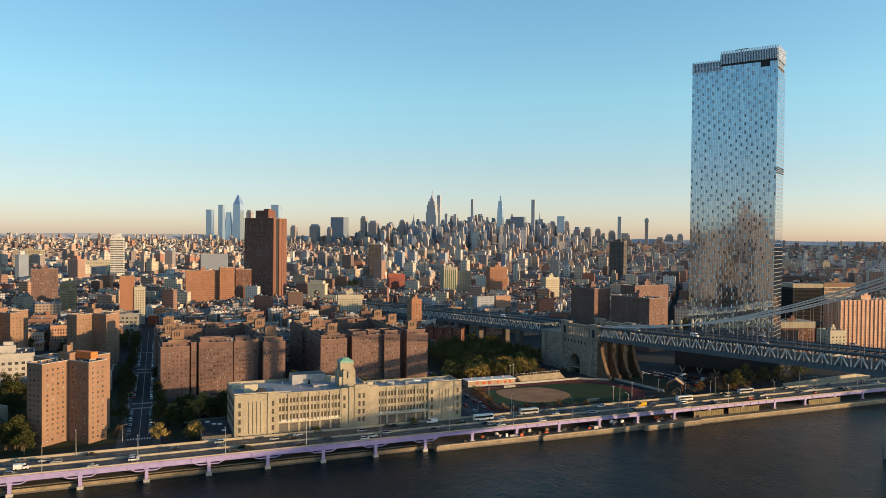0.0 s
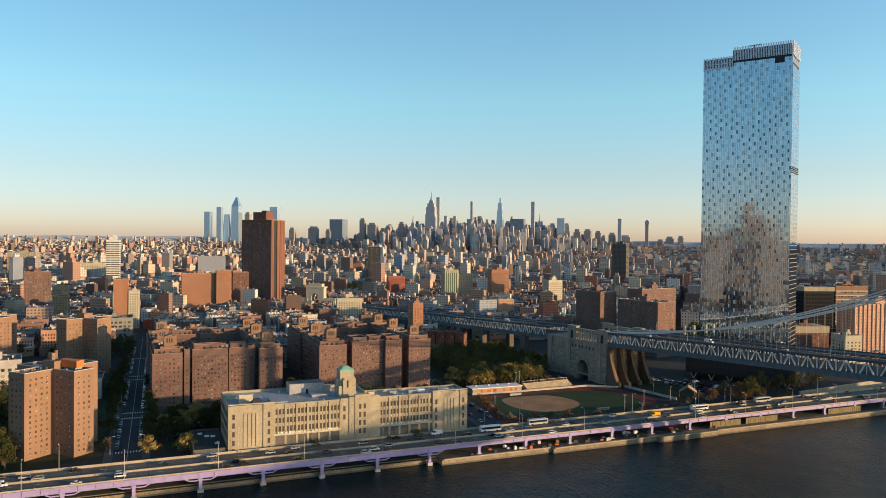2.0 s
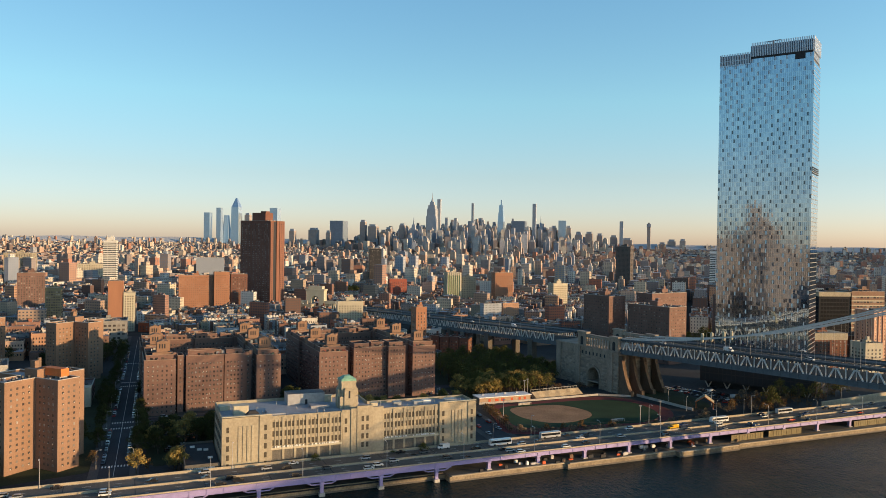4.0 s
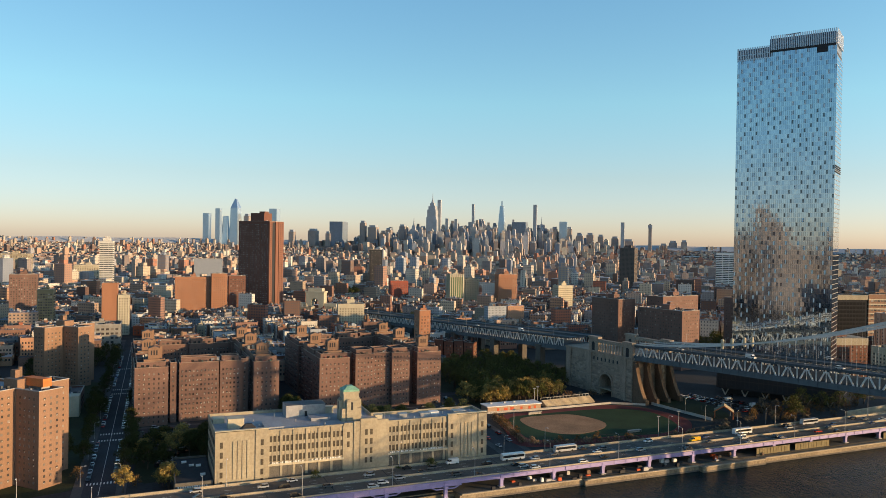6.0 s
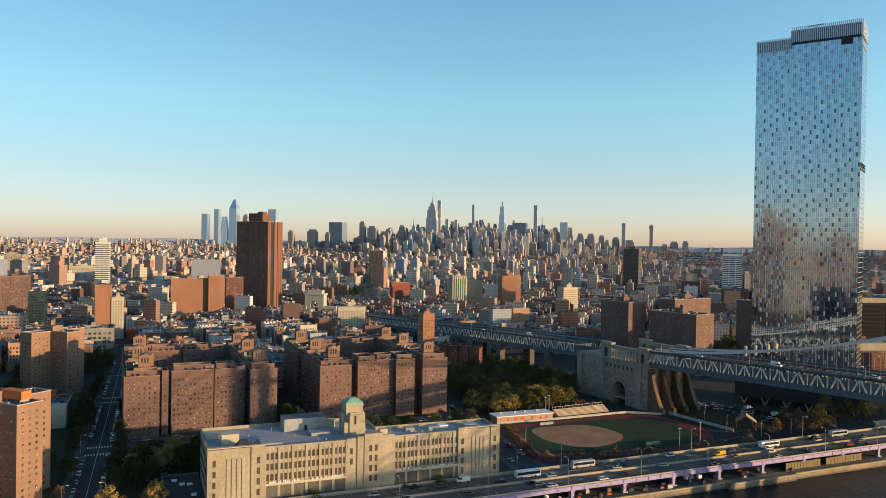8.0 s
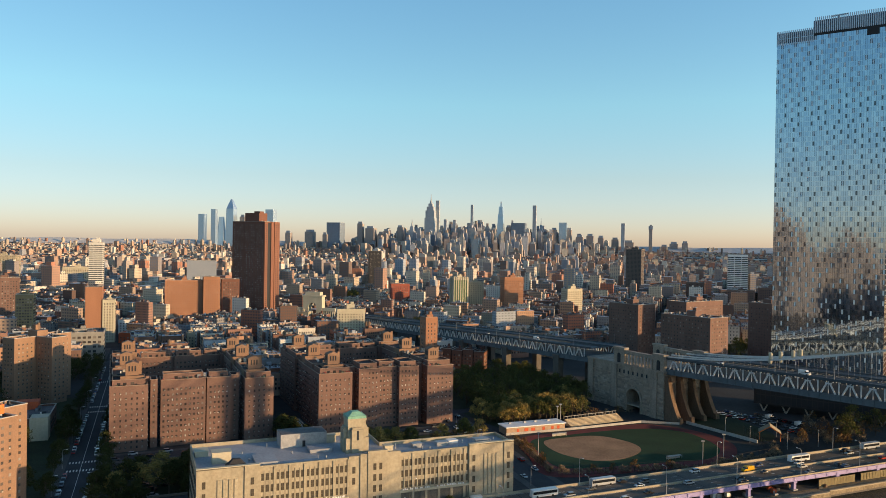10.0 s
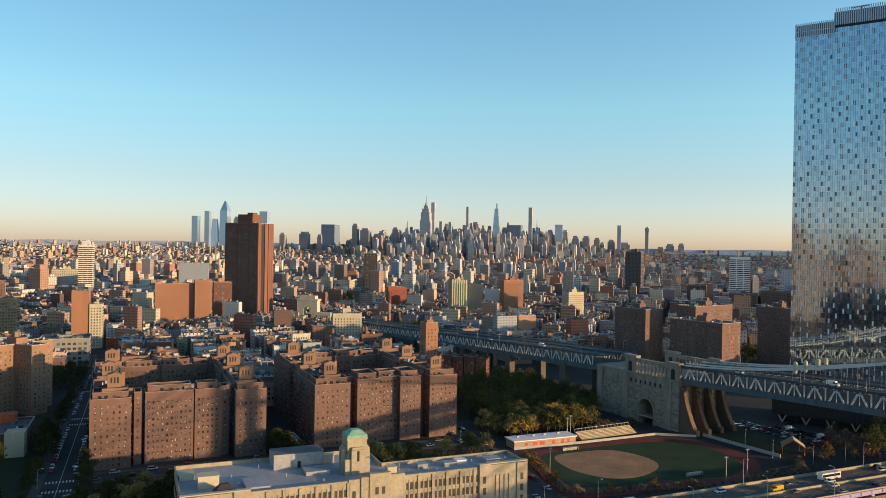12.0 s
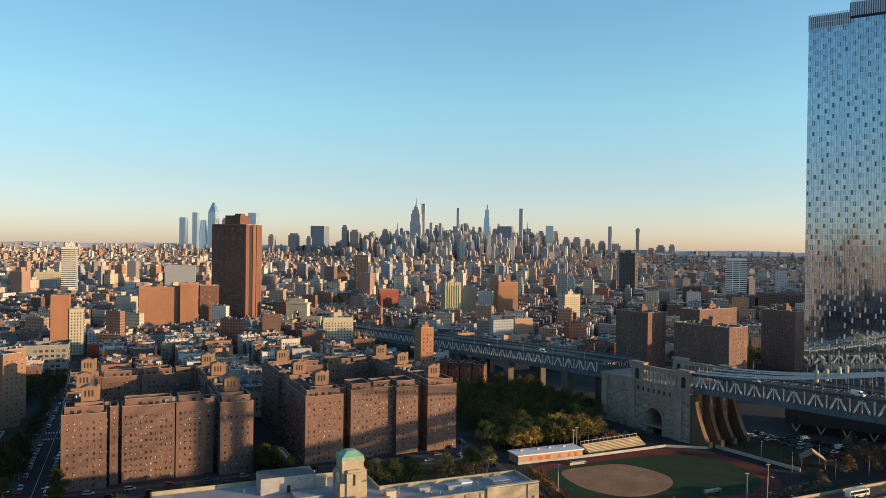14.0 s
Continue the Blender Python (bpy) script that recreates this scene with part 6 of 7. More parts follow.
def sky_tower(x, z, w, kind):
    a, b = GA, GB
    c = np.array((x, FARY + random.uniform(-60, 60)))
    g = lift(4460) - 5
    t = thing("skyscraper", (*c, g), SKY_WORDS[kind], "skyscraper", "distant skyscrapers")
    s = Shape()
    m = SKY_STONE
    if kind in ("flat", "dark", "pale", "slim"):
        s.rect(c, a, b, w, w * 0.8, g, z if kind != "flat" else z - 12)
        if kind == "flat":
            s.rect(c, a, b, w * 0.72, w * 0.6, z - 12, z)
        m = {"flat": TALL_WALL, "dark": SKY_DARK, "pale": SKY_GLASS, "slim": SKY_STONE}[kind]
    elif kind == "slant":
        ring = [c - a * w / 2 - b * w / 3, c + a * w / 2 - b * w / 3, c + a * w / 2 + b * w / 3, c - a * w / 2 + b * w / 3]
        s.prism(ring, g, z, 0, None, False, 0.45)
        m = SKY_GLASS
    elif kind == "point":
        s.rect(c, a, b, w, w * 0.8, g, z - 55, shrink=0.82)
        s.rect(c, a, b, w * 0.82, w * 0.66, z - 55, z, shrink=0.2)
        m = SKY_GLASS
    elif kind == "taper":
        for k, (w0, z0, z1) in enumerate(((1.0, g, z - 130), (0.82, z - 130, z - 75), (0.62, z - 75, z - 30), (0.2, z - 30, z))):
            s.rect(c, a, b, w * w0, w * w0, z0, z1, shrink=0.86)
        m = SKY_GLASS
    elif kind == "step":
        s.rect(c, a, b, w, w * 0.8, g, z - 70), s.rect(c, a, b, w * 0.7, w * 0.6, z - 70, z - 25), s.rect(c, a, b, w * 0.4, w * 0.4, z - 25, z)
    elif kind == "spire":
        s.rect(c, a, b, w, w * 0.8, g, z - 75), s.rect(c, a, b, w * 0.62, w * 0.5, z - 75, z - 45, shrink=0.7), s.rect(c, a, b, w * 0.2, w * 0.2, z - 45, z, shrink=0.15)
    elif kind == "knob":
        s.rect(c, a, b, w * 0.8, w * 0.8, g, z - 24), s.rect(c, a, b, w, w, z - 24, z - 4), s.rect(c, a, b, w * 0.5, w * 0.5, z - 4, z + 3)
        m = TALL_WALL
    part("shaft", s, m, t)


SKY_WORDS = {"flat": "distant grey office skyscraper with a set-back top", "dark": "distant broad dark office skyscraper", "pale": "distant pale glass skyscraper", "slim": "distant very slim residential skyscraper",
             "slant": "distant glass skyscraper with slanting sides", "point": "distant blue glass skyscraper with a pointed crown", "taper": "distant tapering glass skyscraper with a spire",
             "step": "distant stepped stone skyscraper", "spire": "distant stone skyscraper with a needle spire", "knob": "distant brick tower with a wider head"}
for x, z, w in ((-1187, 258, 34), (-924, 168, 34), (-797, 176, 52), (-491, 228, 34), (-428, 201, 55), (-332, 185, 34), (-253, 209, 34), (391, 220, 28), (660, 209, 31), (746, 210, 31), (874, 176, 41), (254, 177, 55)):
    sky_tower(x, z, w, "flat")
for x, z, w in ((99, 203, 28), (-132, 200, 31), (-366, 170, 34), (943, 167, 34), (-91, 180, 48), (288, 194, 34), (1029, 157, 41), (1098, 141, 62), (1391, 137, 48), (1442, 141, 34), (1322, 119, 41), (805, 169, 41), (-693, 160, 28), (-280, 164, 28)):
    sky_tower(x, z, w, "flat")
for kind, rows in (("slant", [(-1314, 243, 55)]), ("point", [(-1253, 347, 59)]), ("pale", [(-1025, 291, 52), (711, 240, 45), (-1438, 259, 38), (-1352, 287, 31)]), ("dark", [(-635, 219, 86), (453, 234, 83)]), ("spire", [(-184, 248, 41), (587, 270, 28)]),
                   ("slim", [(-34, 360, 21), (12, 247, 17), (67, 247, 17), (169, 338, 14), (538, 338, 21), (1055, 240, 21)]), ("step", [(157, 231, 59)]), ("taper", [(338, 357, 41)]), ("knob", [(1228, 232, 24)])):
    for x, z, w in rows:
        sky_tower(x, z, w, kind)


def great_tower():
    """The stepped stone skyscraper with a mast in the middle of the skyline."""
    a, b = GA, GB
    c = np.array((-75.0, 4560.0))
    g = lift(4460) - 5
    t = thing("skyscraper", (*c, g), "tall stepped limestone skyscraper with a mast", "skyscraper", "distant skyscrapers")
    s = Shape()
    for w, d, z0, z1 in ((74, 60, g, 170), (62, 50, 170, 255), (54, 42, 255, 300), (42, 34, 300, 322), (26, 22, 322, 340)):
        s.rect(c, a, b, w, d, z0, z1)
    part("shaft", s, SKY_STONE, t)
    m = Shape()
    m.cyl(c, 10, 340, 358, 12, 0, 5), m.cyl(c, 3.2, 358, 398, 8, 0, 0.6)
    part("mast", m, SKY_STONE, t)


great_tower()


def far_river():
    """A bend of the river far off, pale under the low sky."""
    s = Shape()
    for t0, t1, r0, r1 in RIVER_BENDS:
        ring = [(radians(t0), r0), (radians(t1), r0), (radians(t1), r1), (radians(t0), r1)]
        s.poly([(-17 + r * math.sin(t), 98 + r * math.cos(t), lift(r) + 2.5) for t, r in ring])
    m = mat("far_water", (0.10, 0.12, 0.13), 0.35, var=0.1, scale=0.01, fine=0.05, spec=0.6)
    single("water_far", s, m, "pale far bend of the river", "river", "structure")


far_river()


def far_hills():
    s = Shape()
    rnd = random.Random(4)
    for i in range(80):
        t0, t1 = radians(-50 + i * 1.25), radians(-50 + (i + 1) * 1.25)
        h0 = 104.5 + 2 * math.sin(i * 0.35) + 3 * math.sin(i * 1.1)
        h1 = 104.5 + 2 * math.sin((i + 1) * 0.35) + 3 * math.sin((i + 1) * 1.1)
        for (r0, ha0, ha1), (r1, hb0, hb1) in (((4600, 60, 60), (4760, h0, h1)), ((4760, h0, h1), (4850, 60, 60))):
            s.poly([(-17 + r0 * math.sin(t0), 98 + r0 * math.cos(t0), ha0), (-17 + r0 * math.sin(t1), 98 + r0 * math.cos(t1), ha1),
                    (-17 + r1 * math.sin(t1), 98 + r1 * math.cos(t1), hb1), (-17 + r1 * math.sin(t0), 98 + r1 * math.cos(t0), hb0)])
    # haze over the hills is put into their pale grey base colour
    single("backdrop", s, mat("haze_grey_hills", (0.46, 0.47, 0.48), 1.0, var=0.1, scale=0.01, fine=0.05), "low hills on the horizon, coloured pale grey for haze", "hills", "structure")


far_hills()

# the business district behind the walk, mirrored in the glass tower
STONY = window_wall("downtown_wall", [(0.40, 0.32, 0.28), (0.34, 0.28, 0.26), (0.52, 0.45, 0.39), (0.32, 0.25, 0.22), (0.56, 0.54, 0.36), (0.46, 0.45, 0.45)], 3.8, 3.6, 0.38, (0.20, 0.21, 0.25))
brnd = random.Random(15)
DA, DB = np.array((0.83, 0.557)), np.array((-0.557, 0.83))
for k in range(34):
    f = k / 33
    c = np.array((-600 + 440 * f, 190 - 420 * f)) + np.array((-0.7, -0.71)) * brnd.choice((0, 60, 140, 230))
    z = brnd.choice((84, 104, 118, 132, 140, 148, 158)) + brnd.uniform(-6, 6)
    if f > 0.7:
        z = brnd.uniform(36, 62)
    if k == 13:
        z = 190
    t = thing("office_tower", (*c, GROUND), "tall brown and tan office tower behind the river bend", "office tower", "office towers down the river")
    s = Shape()
    w = brnd.uniform(26, 44)
    s.rect(c, DA, DB, brnd.uniform(24, 40), w, -2, z * 0.8), s.rect(c, DA, DB, 22, w * 0.75, z * 0.8, z), s.rect(c, DA, DB, 9, w * 0.35, z, z + 7)
    part("shaft", s, STONY, t)

# ---------------------------------------------------------------- streets
def strip(name, pts, w, z, m, label, cat, parent=None):
    s = Shape()
    for p, q in zip(pts, pts[1:]):
        p, q = np.array(p, float), np.array(q, float)
        d = (q - p) / np.linalg.norm(q - p)
        n = np.array((-d[1], d[0])) * w / 2
        s.prism([p - n, q - n, q + n, p + n], GROUND - 0.2, z)
    return single(name, s, m, label, cat, "structure")


ST0, ST1 = np.array((-158.5, 396.0)), np.array((-345.0, 882.0))
SD = (ST1 - ST0) / np.linalg.norm(ST1 - ST0)
SN = np.array((SD[1], -SD[0]))
strip("pavement", [ST0, ST1], 22, GROUND + 0.10, PAVE, "worn concrete pavements along the side street", "pavement")
strip("road", [ST0 - SD * 14, ST1], 13.5, GROUND + 0.13, ASPH, "dark asphalt side street running inland", "road")
strip("pavement", [uv(-300, 34), uv(900, 34)], 17, GROUND + 0.05, PAVE, "pavement under the edge of the elevated road", "pavement")
strip("road", [uv(-300, 33), uv(900, 33)], 11, GROUND + 0.075, ASPH, "asphalt riverside street beside the elevated road", "road")
strip("pavement", [uv(66, 158), uv(268, 158)], 17, GROUND + 0.05, PAVE, "pavement in front of the courtyard blocks", "pavement")
strip("road", [uv(60, 158), uv(268, 158)], 9.5, GROUND + 0.075, ASPH, "narrow asphalt street in front of the courtyard blocks", "road")
strip("pavement", [uv(253, 42), uv(276, 330)], 19, GROUND + 0.06, PAVE, "pavement beside the sports field", "pavement")
strip("road", [uv(253, 40), uv(276, 330)], 11.5, GROUND + 0.09, ASPH, "asphalt street beside the sports field", "road")
strip("road", [uv(270, 196), uv(420, 205)], 10, GROUND + 0.08, ASPH, "asphalt street passing through the anchorage arch", "road")
lines = Shape()
for k in range(44):
    c = ST0 + SD * (8 + k * 11)
    lines.rect(c, SN, SD, 0.18, 11, GROUND + 0.134, GROUND + 0.142)
for k, d0 in enumerate((20, 96, 110, 225, 240, 330)):
    for i in range(9):
        lines.rect(ST0 + SD * d0 + SN * (-5.6 + i * 1.4), SN, SD, 0.6, 3.2, GROUND + 0.134, GROUND + 0.142)
single("road_marking", lines, PAINT, "white lane lines and zebra crossings on the side street", "road marking", "stuff")

# ---------------------------------------------------------------- sports field
GRASS = mat("sports_grass", (0.019, 0.052, 0.020), 0.95, var=0.3, scale=0.08, fine=1.5)
DIRT = mat("infield_dirt", (0.36, 0.20, 0.108), 0.95, var=0.35, scale=0.09, fine=1.2)
TRACK = mat("red_track", (0.19, 0.042, 0.036), 0.9, var=0.2, scale=0.1, fine=1.2)
LAWN = mat("lawn", (0.027, 0.038, 0.015), 0.95, var=0.4, scale=0.08, fine=1.0)


def blob(pts, n=6):
    """A smooth closed ring through a few corners."""
    k = len(pts)
    out = []
    for i in range(k):
        p0, p1, p2, p3 = (np.array(pts[(i + j - 1) % k], float) for j in range(4))
        for t in np.linspace(0, 1, n, endpoint=False):
            out.append(0.5 * (2 * p1 + (p2 - p0) * t + (2 * p0 - 5 * p1 + 4 * p2 - p3) * t * t + (3 * p1 - p0 - 3 * p2 + p3) * t ** 3))
    return out


def build_field():
    f = thing("sports_field", (80, 545, GROUND), "green sports field with a tan baseball infield and a dark red track", "sports field", kind="structure")
    s = Shape()
    s.prism(blob([(34, 486), (98, 504), (130, 518), (144, 548), (137, 573), (118, 590), (97, 592), (52, 571), (24, 555), (25, 520)]), GROUND - .1, GROUND + 0.12)
    part("track", s, TRACK, f, "dark red running track")
    s = Shape()
    s.prism(blob([(42, 500), (92, 512), (119, 520), (133, 541), (128, 570), (112, 582), (88, 579), (56, 566), (31, 552), (32, 526)]), GROUND - .1, GROUND + 0.16)
    part("grass", s, GRASS, f, "mown green grass")
    s = Shape()
    s.prism(blob([(37, 549), (52, 559), (72, 563), (87, 548), (87, 532), (73, 517), (57, 514), (42, 527)]), GROUND - .1, GROUND + 0.20)
    part("infield", s, DIRT, f, "tan dirt infield")
    s = Shape()
    s.prism(blob([(52, 541), (63, 546), (70, 535), (61, 527)], 4), GROUND - .1, GROUND + 0.22)
    part("inner_dirt", s, DIRT, f)
    # low white wall along the inland side
    w = Shape()
    for p, q in (((17, 562), (57, 577)), ((57, 577), (105, 598)), ((105, 598), (128, 594))):
        p, q = np.array(p), np.array(q)
        d = (q - p) / np.linalg.norm(q - p)
        n = np.array((-d[1], d[0]))
        w.prism([p - n * .2, q - n * .2, q + n * .2, p + n * .2], GROUND, GROUND + 1.4)
    part("boundary_wall", w, CONC, f, "low pale concrete wall")
    # benches by the infield
    for c in ((48, 562), (101, 519)):
        b = Shape()
        b.rect(c, U, V, 9, 1.8, GROUND + 1.7, GROUND + 1.95)
        b.rect(np.array(c) + V * 0.8, U, V, 9, 0.2, GROUND, GROUND + 1.7)
        for k in (-4.8, 0, 4.8):
            b.rect(np.array(c) + U * k * 0.9 - V * 0.8, U, V, 0.15, 0.15, GROUND, GROUND + 1.7)
        single("players_bench", b, CONC, "white roofed players' bench beside the infield", "bench", base=(c[0], c[1], GROUND), group="players' benches")
    # club house with red doors
    a, n = np.array((0.93, 0.368)), np.array((-0.368, 0.93))
    c = np.array((33.5, 574.0))
    cl = thing("club_house", (*c, GROUND), "low brick club house with a white roof and red doors", "building")
    s = Shape()
    s.rect(c, a, n, 39, 10, GROUND, GROUND + 4.2)
    part("wall", s, mat("pinkish_cream_render", (0.42, 0.29, 0.20), 0.9, var=0.15), cl)
    s = Shape()
    s.rect(c, a, n, 40.2, 11.4, GROUND + 4.2, GROUND + 4.7, bottom=True)
    part("roof", s, WHITE, cl, "white flat roof")
    for k in (-12, -6.5, -2, 5, 11, 15):
        d = Shape()
        d.panel(c - n * 5 + a * k, a, -n, 2.6 if k in (-6.5, -2) else 1.6, GROUND + 0.1, GROUND + 3.2, 0.1)
        part("door", d, RED, cl, "bright red door")
    for k in (-14, -4, 3, 12):
        d = Shape()
        d.rect(c + a * k + n * 2, a, n, 1.4, 1.2, GROUND + 4.7, GROUND + 5.6)
        part("roof_unit", d, GREY_M, cl)
    # seating stand
    st = thing("seating_stand", (75, 597, GROUND), "pale stepped seating stand behind the field", "grandstand")
    p, q = np.array((58.5, 583.0)), np.array((95.0, 602.0))
    d = (q - p) / np.linalg.norm(q - p)
    nn = np.array((-d[1], d[0]))
    L = np.linalg.norm(q - p)
    for k in range(7):
        s = Shape()
        c0 = (p + q) / 2 + nn * (0.6 + k * 0.95)
        s.rect(c0, d, nn, L, 0.95, GROUND, GROUND + 0.7 + k * 0.5)
        part("step", s, CONC_W, st)
    s = Shape()
    c0 = (p + q) / 2 + nn * 7.4
    s.rect(c0, d, nn, L, 0.15, GROUND + 4.9, GROUND + 5.05)
    for k in range(16):
        s.rect(c0 + d * (-L / 2 + L * k / 15), d, nn, 0.12, 0.12, GROUND, GROUND + 5.0)
    part("back_rail", s, GREY_M, st)


build_field()
# lawns under the trees
for i, pts in enumerate(([uv(282, 150), uv(330, 200), uv(330, 330), uv(284, 330)], [uv(-250, 60), uv(38, 60), uv(44, 160), uv(48, 320), uv(-250, 320)], [uv(70, 60), uv(90, 130), uv(250, 145), uv(240, 70), uv(120, 90)], [(138, 592), (147, 617), (160, 630), (178, 577), (161, 557)])):
    s = Shape()
    s.prism(blob(pts, 5), GROUND - 0.2, GROUND + 0.03)
    single("lawn", s, LAWN, "rough dark grass under the trees", "lawn", "structure")

# ---------------------------------------------------------------- trees
LEAF = {}
# deep: the green palette darkened to stand for shade over the estate
for nm, pal in (("green", [(0.074, 0.088, 0.030), (0.098, 0.104, 0.034), (0.12, 0.112, 0.036), (0.084, 0.088, 0.034), (0.13, 0.108, 0.036)]),
                ("deep", [(0.040, 0.050, 0.018), (0.055, 0.060, 0.020), (0.066, 0.060, 0.020), (0.045, 0.050, 0.020)]),
                ("gold", [(0.36, 0.245, 0.080), (0.28, 0.205, 0.072), (0.40, 0.260, 0.082), (0.22, 0.175, 0.062), (0.18, 0.155, 0.058)]),
                ("brush", [(0.30, 0.215, 0.14), (0.24, 0.175, 0.115), (0.33, 0.24, 0.155), (0.20, 0.145, 0.095)]),
                ("rust", [(0.19, 0.095, 0.038), (0.14, 0.085, 0.038), (0.22, 0.12, 0.05), (0.12, 0.08, 0.035)])):
    LEAF[nm] = mat(nm + "_leaves", (1, 1, 1), 0.8, var=0.25, scale=0.2, fine=1.0, per="island", palette=pal, spec=0.05)
BARK = mat("bark", (0.10, 0.075, 0.055), 0.95, var=0.3, scale=0.6, fine=4)


def make_tree(kind, seed, h, spread, leaves=1500, size=0.66):
    rnd = random.Random(seed)
    t = thing("tree", (0, 0, -400), {"green": "broad green street tree with a rounded uneven crown", "deep": "street tree with green darkened for shade, dense uneven crown", "gold": "autumn tree with golden yellow leaves", "rust": "small autumn tree with thinning rusty leaves", "brush": "tan dry brush bush along a fence"}[kind], "tree", kind + " trees")
    tr = Shape()

    def limb(p, q, r0, r1):
        p, q = np.array(p, float), np.array(q, float)
        d = (q - p) / np.linalg.norm(q - p)
        s = np.cross(d, (0.3, 0.9, 0.1))
        s /= np.linalg.norm(s)
        w = np.cross(s, d)
        k = len(tr.v)
        for e, r in ((p, r0), (q, r1)):
            for i in range(6):
                g = 2 * math.pi * i / 6
                tr.v.append(tuple(e + s * r * math.cos(g) + w * r * math.sin(g)))
        for i in range(6):
            tr.f.append((k + i, k + (i + 1) % 6, k + 6 + (i + 1) % 6, k + 6 + i))
            tr.m.append(0)
    limb((0, 0, -400), (0.1, 0, -400 + h * 0.42), h * 0.028, h * 0.018)
    tips = []
    for i in range(18):
        g = 2 * math.pi * i / 7 + rnd.uniform(-0.4, 0.4)
        rr = spread * (rnd.uniform(0.55, 0.85) if i < 7 else rnd.uniform(0.4, 0.68) if i < 13 else rnd.uniform(0.12, 0.4))
        q = (rr * math.cos(g), rr * math.sin(g), -400 + h * (rnd.uniform(0.34, 0.52) if i < 7 else rnd.uniform(0.52, 0.70) if i < 13 else rnd.uniform(0.70, 0.86)))
        limb((0.1, 0, -400 + h * rnd.uniform(0.22, 0.36)), q, h * 0.012, h * 0.004)
        tips.append(q)
    tips += [(rnd.uniform(-1, 1), rnd.uniform(-1, 1), -400 + h * 0.86) for _ in range(2)]
    limb((0.1, 0, -400 + h * 0.4), tips[-1], h * 0.016, h * 0.004)
    part("trunk", tr, BARK, t)
    cr = Shape()
    for k in range(leaves):
        c = np.array(rnd.choice(tips))
        v = np.array([rnd.gauss(0, 1) for _ in range(3)])
        v /= np.linalg.norm(v)
        r = spread * rnd.uniform(0.12, 0.36)
        p = c + v * np.array((r, r, r * 0.8))
        nrm = v * 0.7 + np.array([rnd.gauss(0, 0.5) for _ in range(3)])
        nrm /= np.linalg.norm(nrm)
        s = np.cross(nrm, (0.2, 0.5, 0.8))
        s /= np.linalg.norm(s)
        w = np.cross(nrm, s)
        z = size * rnd.uniform(0.6, 1.3)
        cr.poly([p - s * z * 0.5, p - w * z * 0.42 + s * z * 0.1, p + s * z * 0.6, p + w * z * 0.45])
    part("crown", cr, LEAF[kind], t, "", "stuff")
    return t


TREES = {"deep": [make_tree("deep", 80 + i, 13 + i, 6.0 + 0.5 * i) for i in range(3)], "green": [make_tree("green", i, 13.5 + i, 6.0 + 0.5 * i) for i in range(3)], "gold": [make_tree("gold", 20 + i, 12 + i, 5.4 + 0.3 * i) for i in range(3)],
         "rust": [make_tree("rust", 40 + i, 7.5 + i, 3.6, 300, 0.55) for i in range(2)], "brush": [make_tree("brush", 60 + i, 4.6 + i, 3.4, 800, 0.36) for i in range(2)]}
USED = set()


WISHES = []


def plant(p, kind, rnd, scale=None):
    WISHES.append((float(np.linalg.norm(np.array(p) - CAM0)), rnd.randrange(3), kind, (float(p[0]), float(p[1])), rnd.uniform(0, 360), scale or rnd.uniform(0.8, 1.15)))


def plant_all():
    """The nearest trees as things of their own, the rest joined into woods."""
    WISHES.sort()
    rest = {}
    for i, (dist, pick, kind, p, turn, k) in enumerate(WISHES):
        src = TREES[kind][pick % len(TREES[kind])]
        m = pose(p[0], p[1], GROUND, 0, 0, turn)
        if i >= 292 and src.name in USED:
            s = rest.setdefault(kind, Shape())
            full = m @ Matrix.Scale(k, 4)
            for ob in src.children:
                n, slot = len(s.v), 0 if ob.name.startswith("crown") else 1
                s.v += [tuple(full @ v.co) for v in ob.data.vertices]
                for f in ob.data.polygons:
                    if slot == 0 and f.index % 20 > 8:
                        continue
                    s.f.append(tuple(n + j for j in f.vertices))
                    s.m.append(slot)
        elif src.name not in USED:
            USED.add(src.name)
            src.matrix_basis = m @ Matrix.Scale(k, 4)
        else:
            c = copy_thing(src, m)
            c.scale = (k, k, k)
    for kind, s in rest.items():
        single("distant_trees", s, [LEAF[kind], BARK], "far " + kind + " trees in the parks between the blocks", "trees", "stuff")



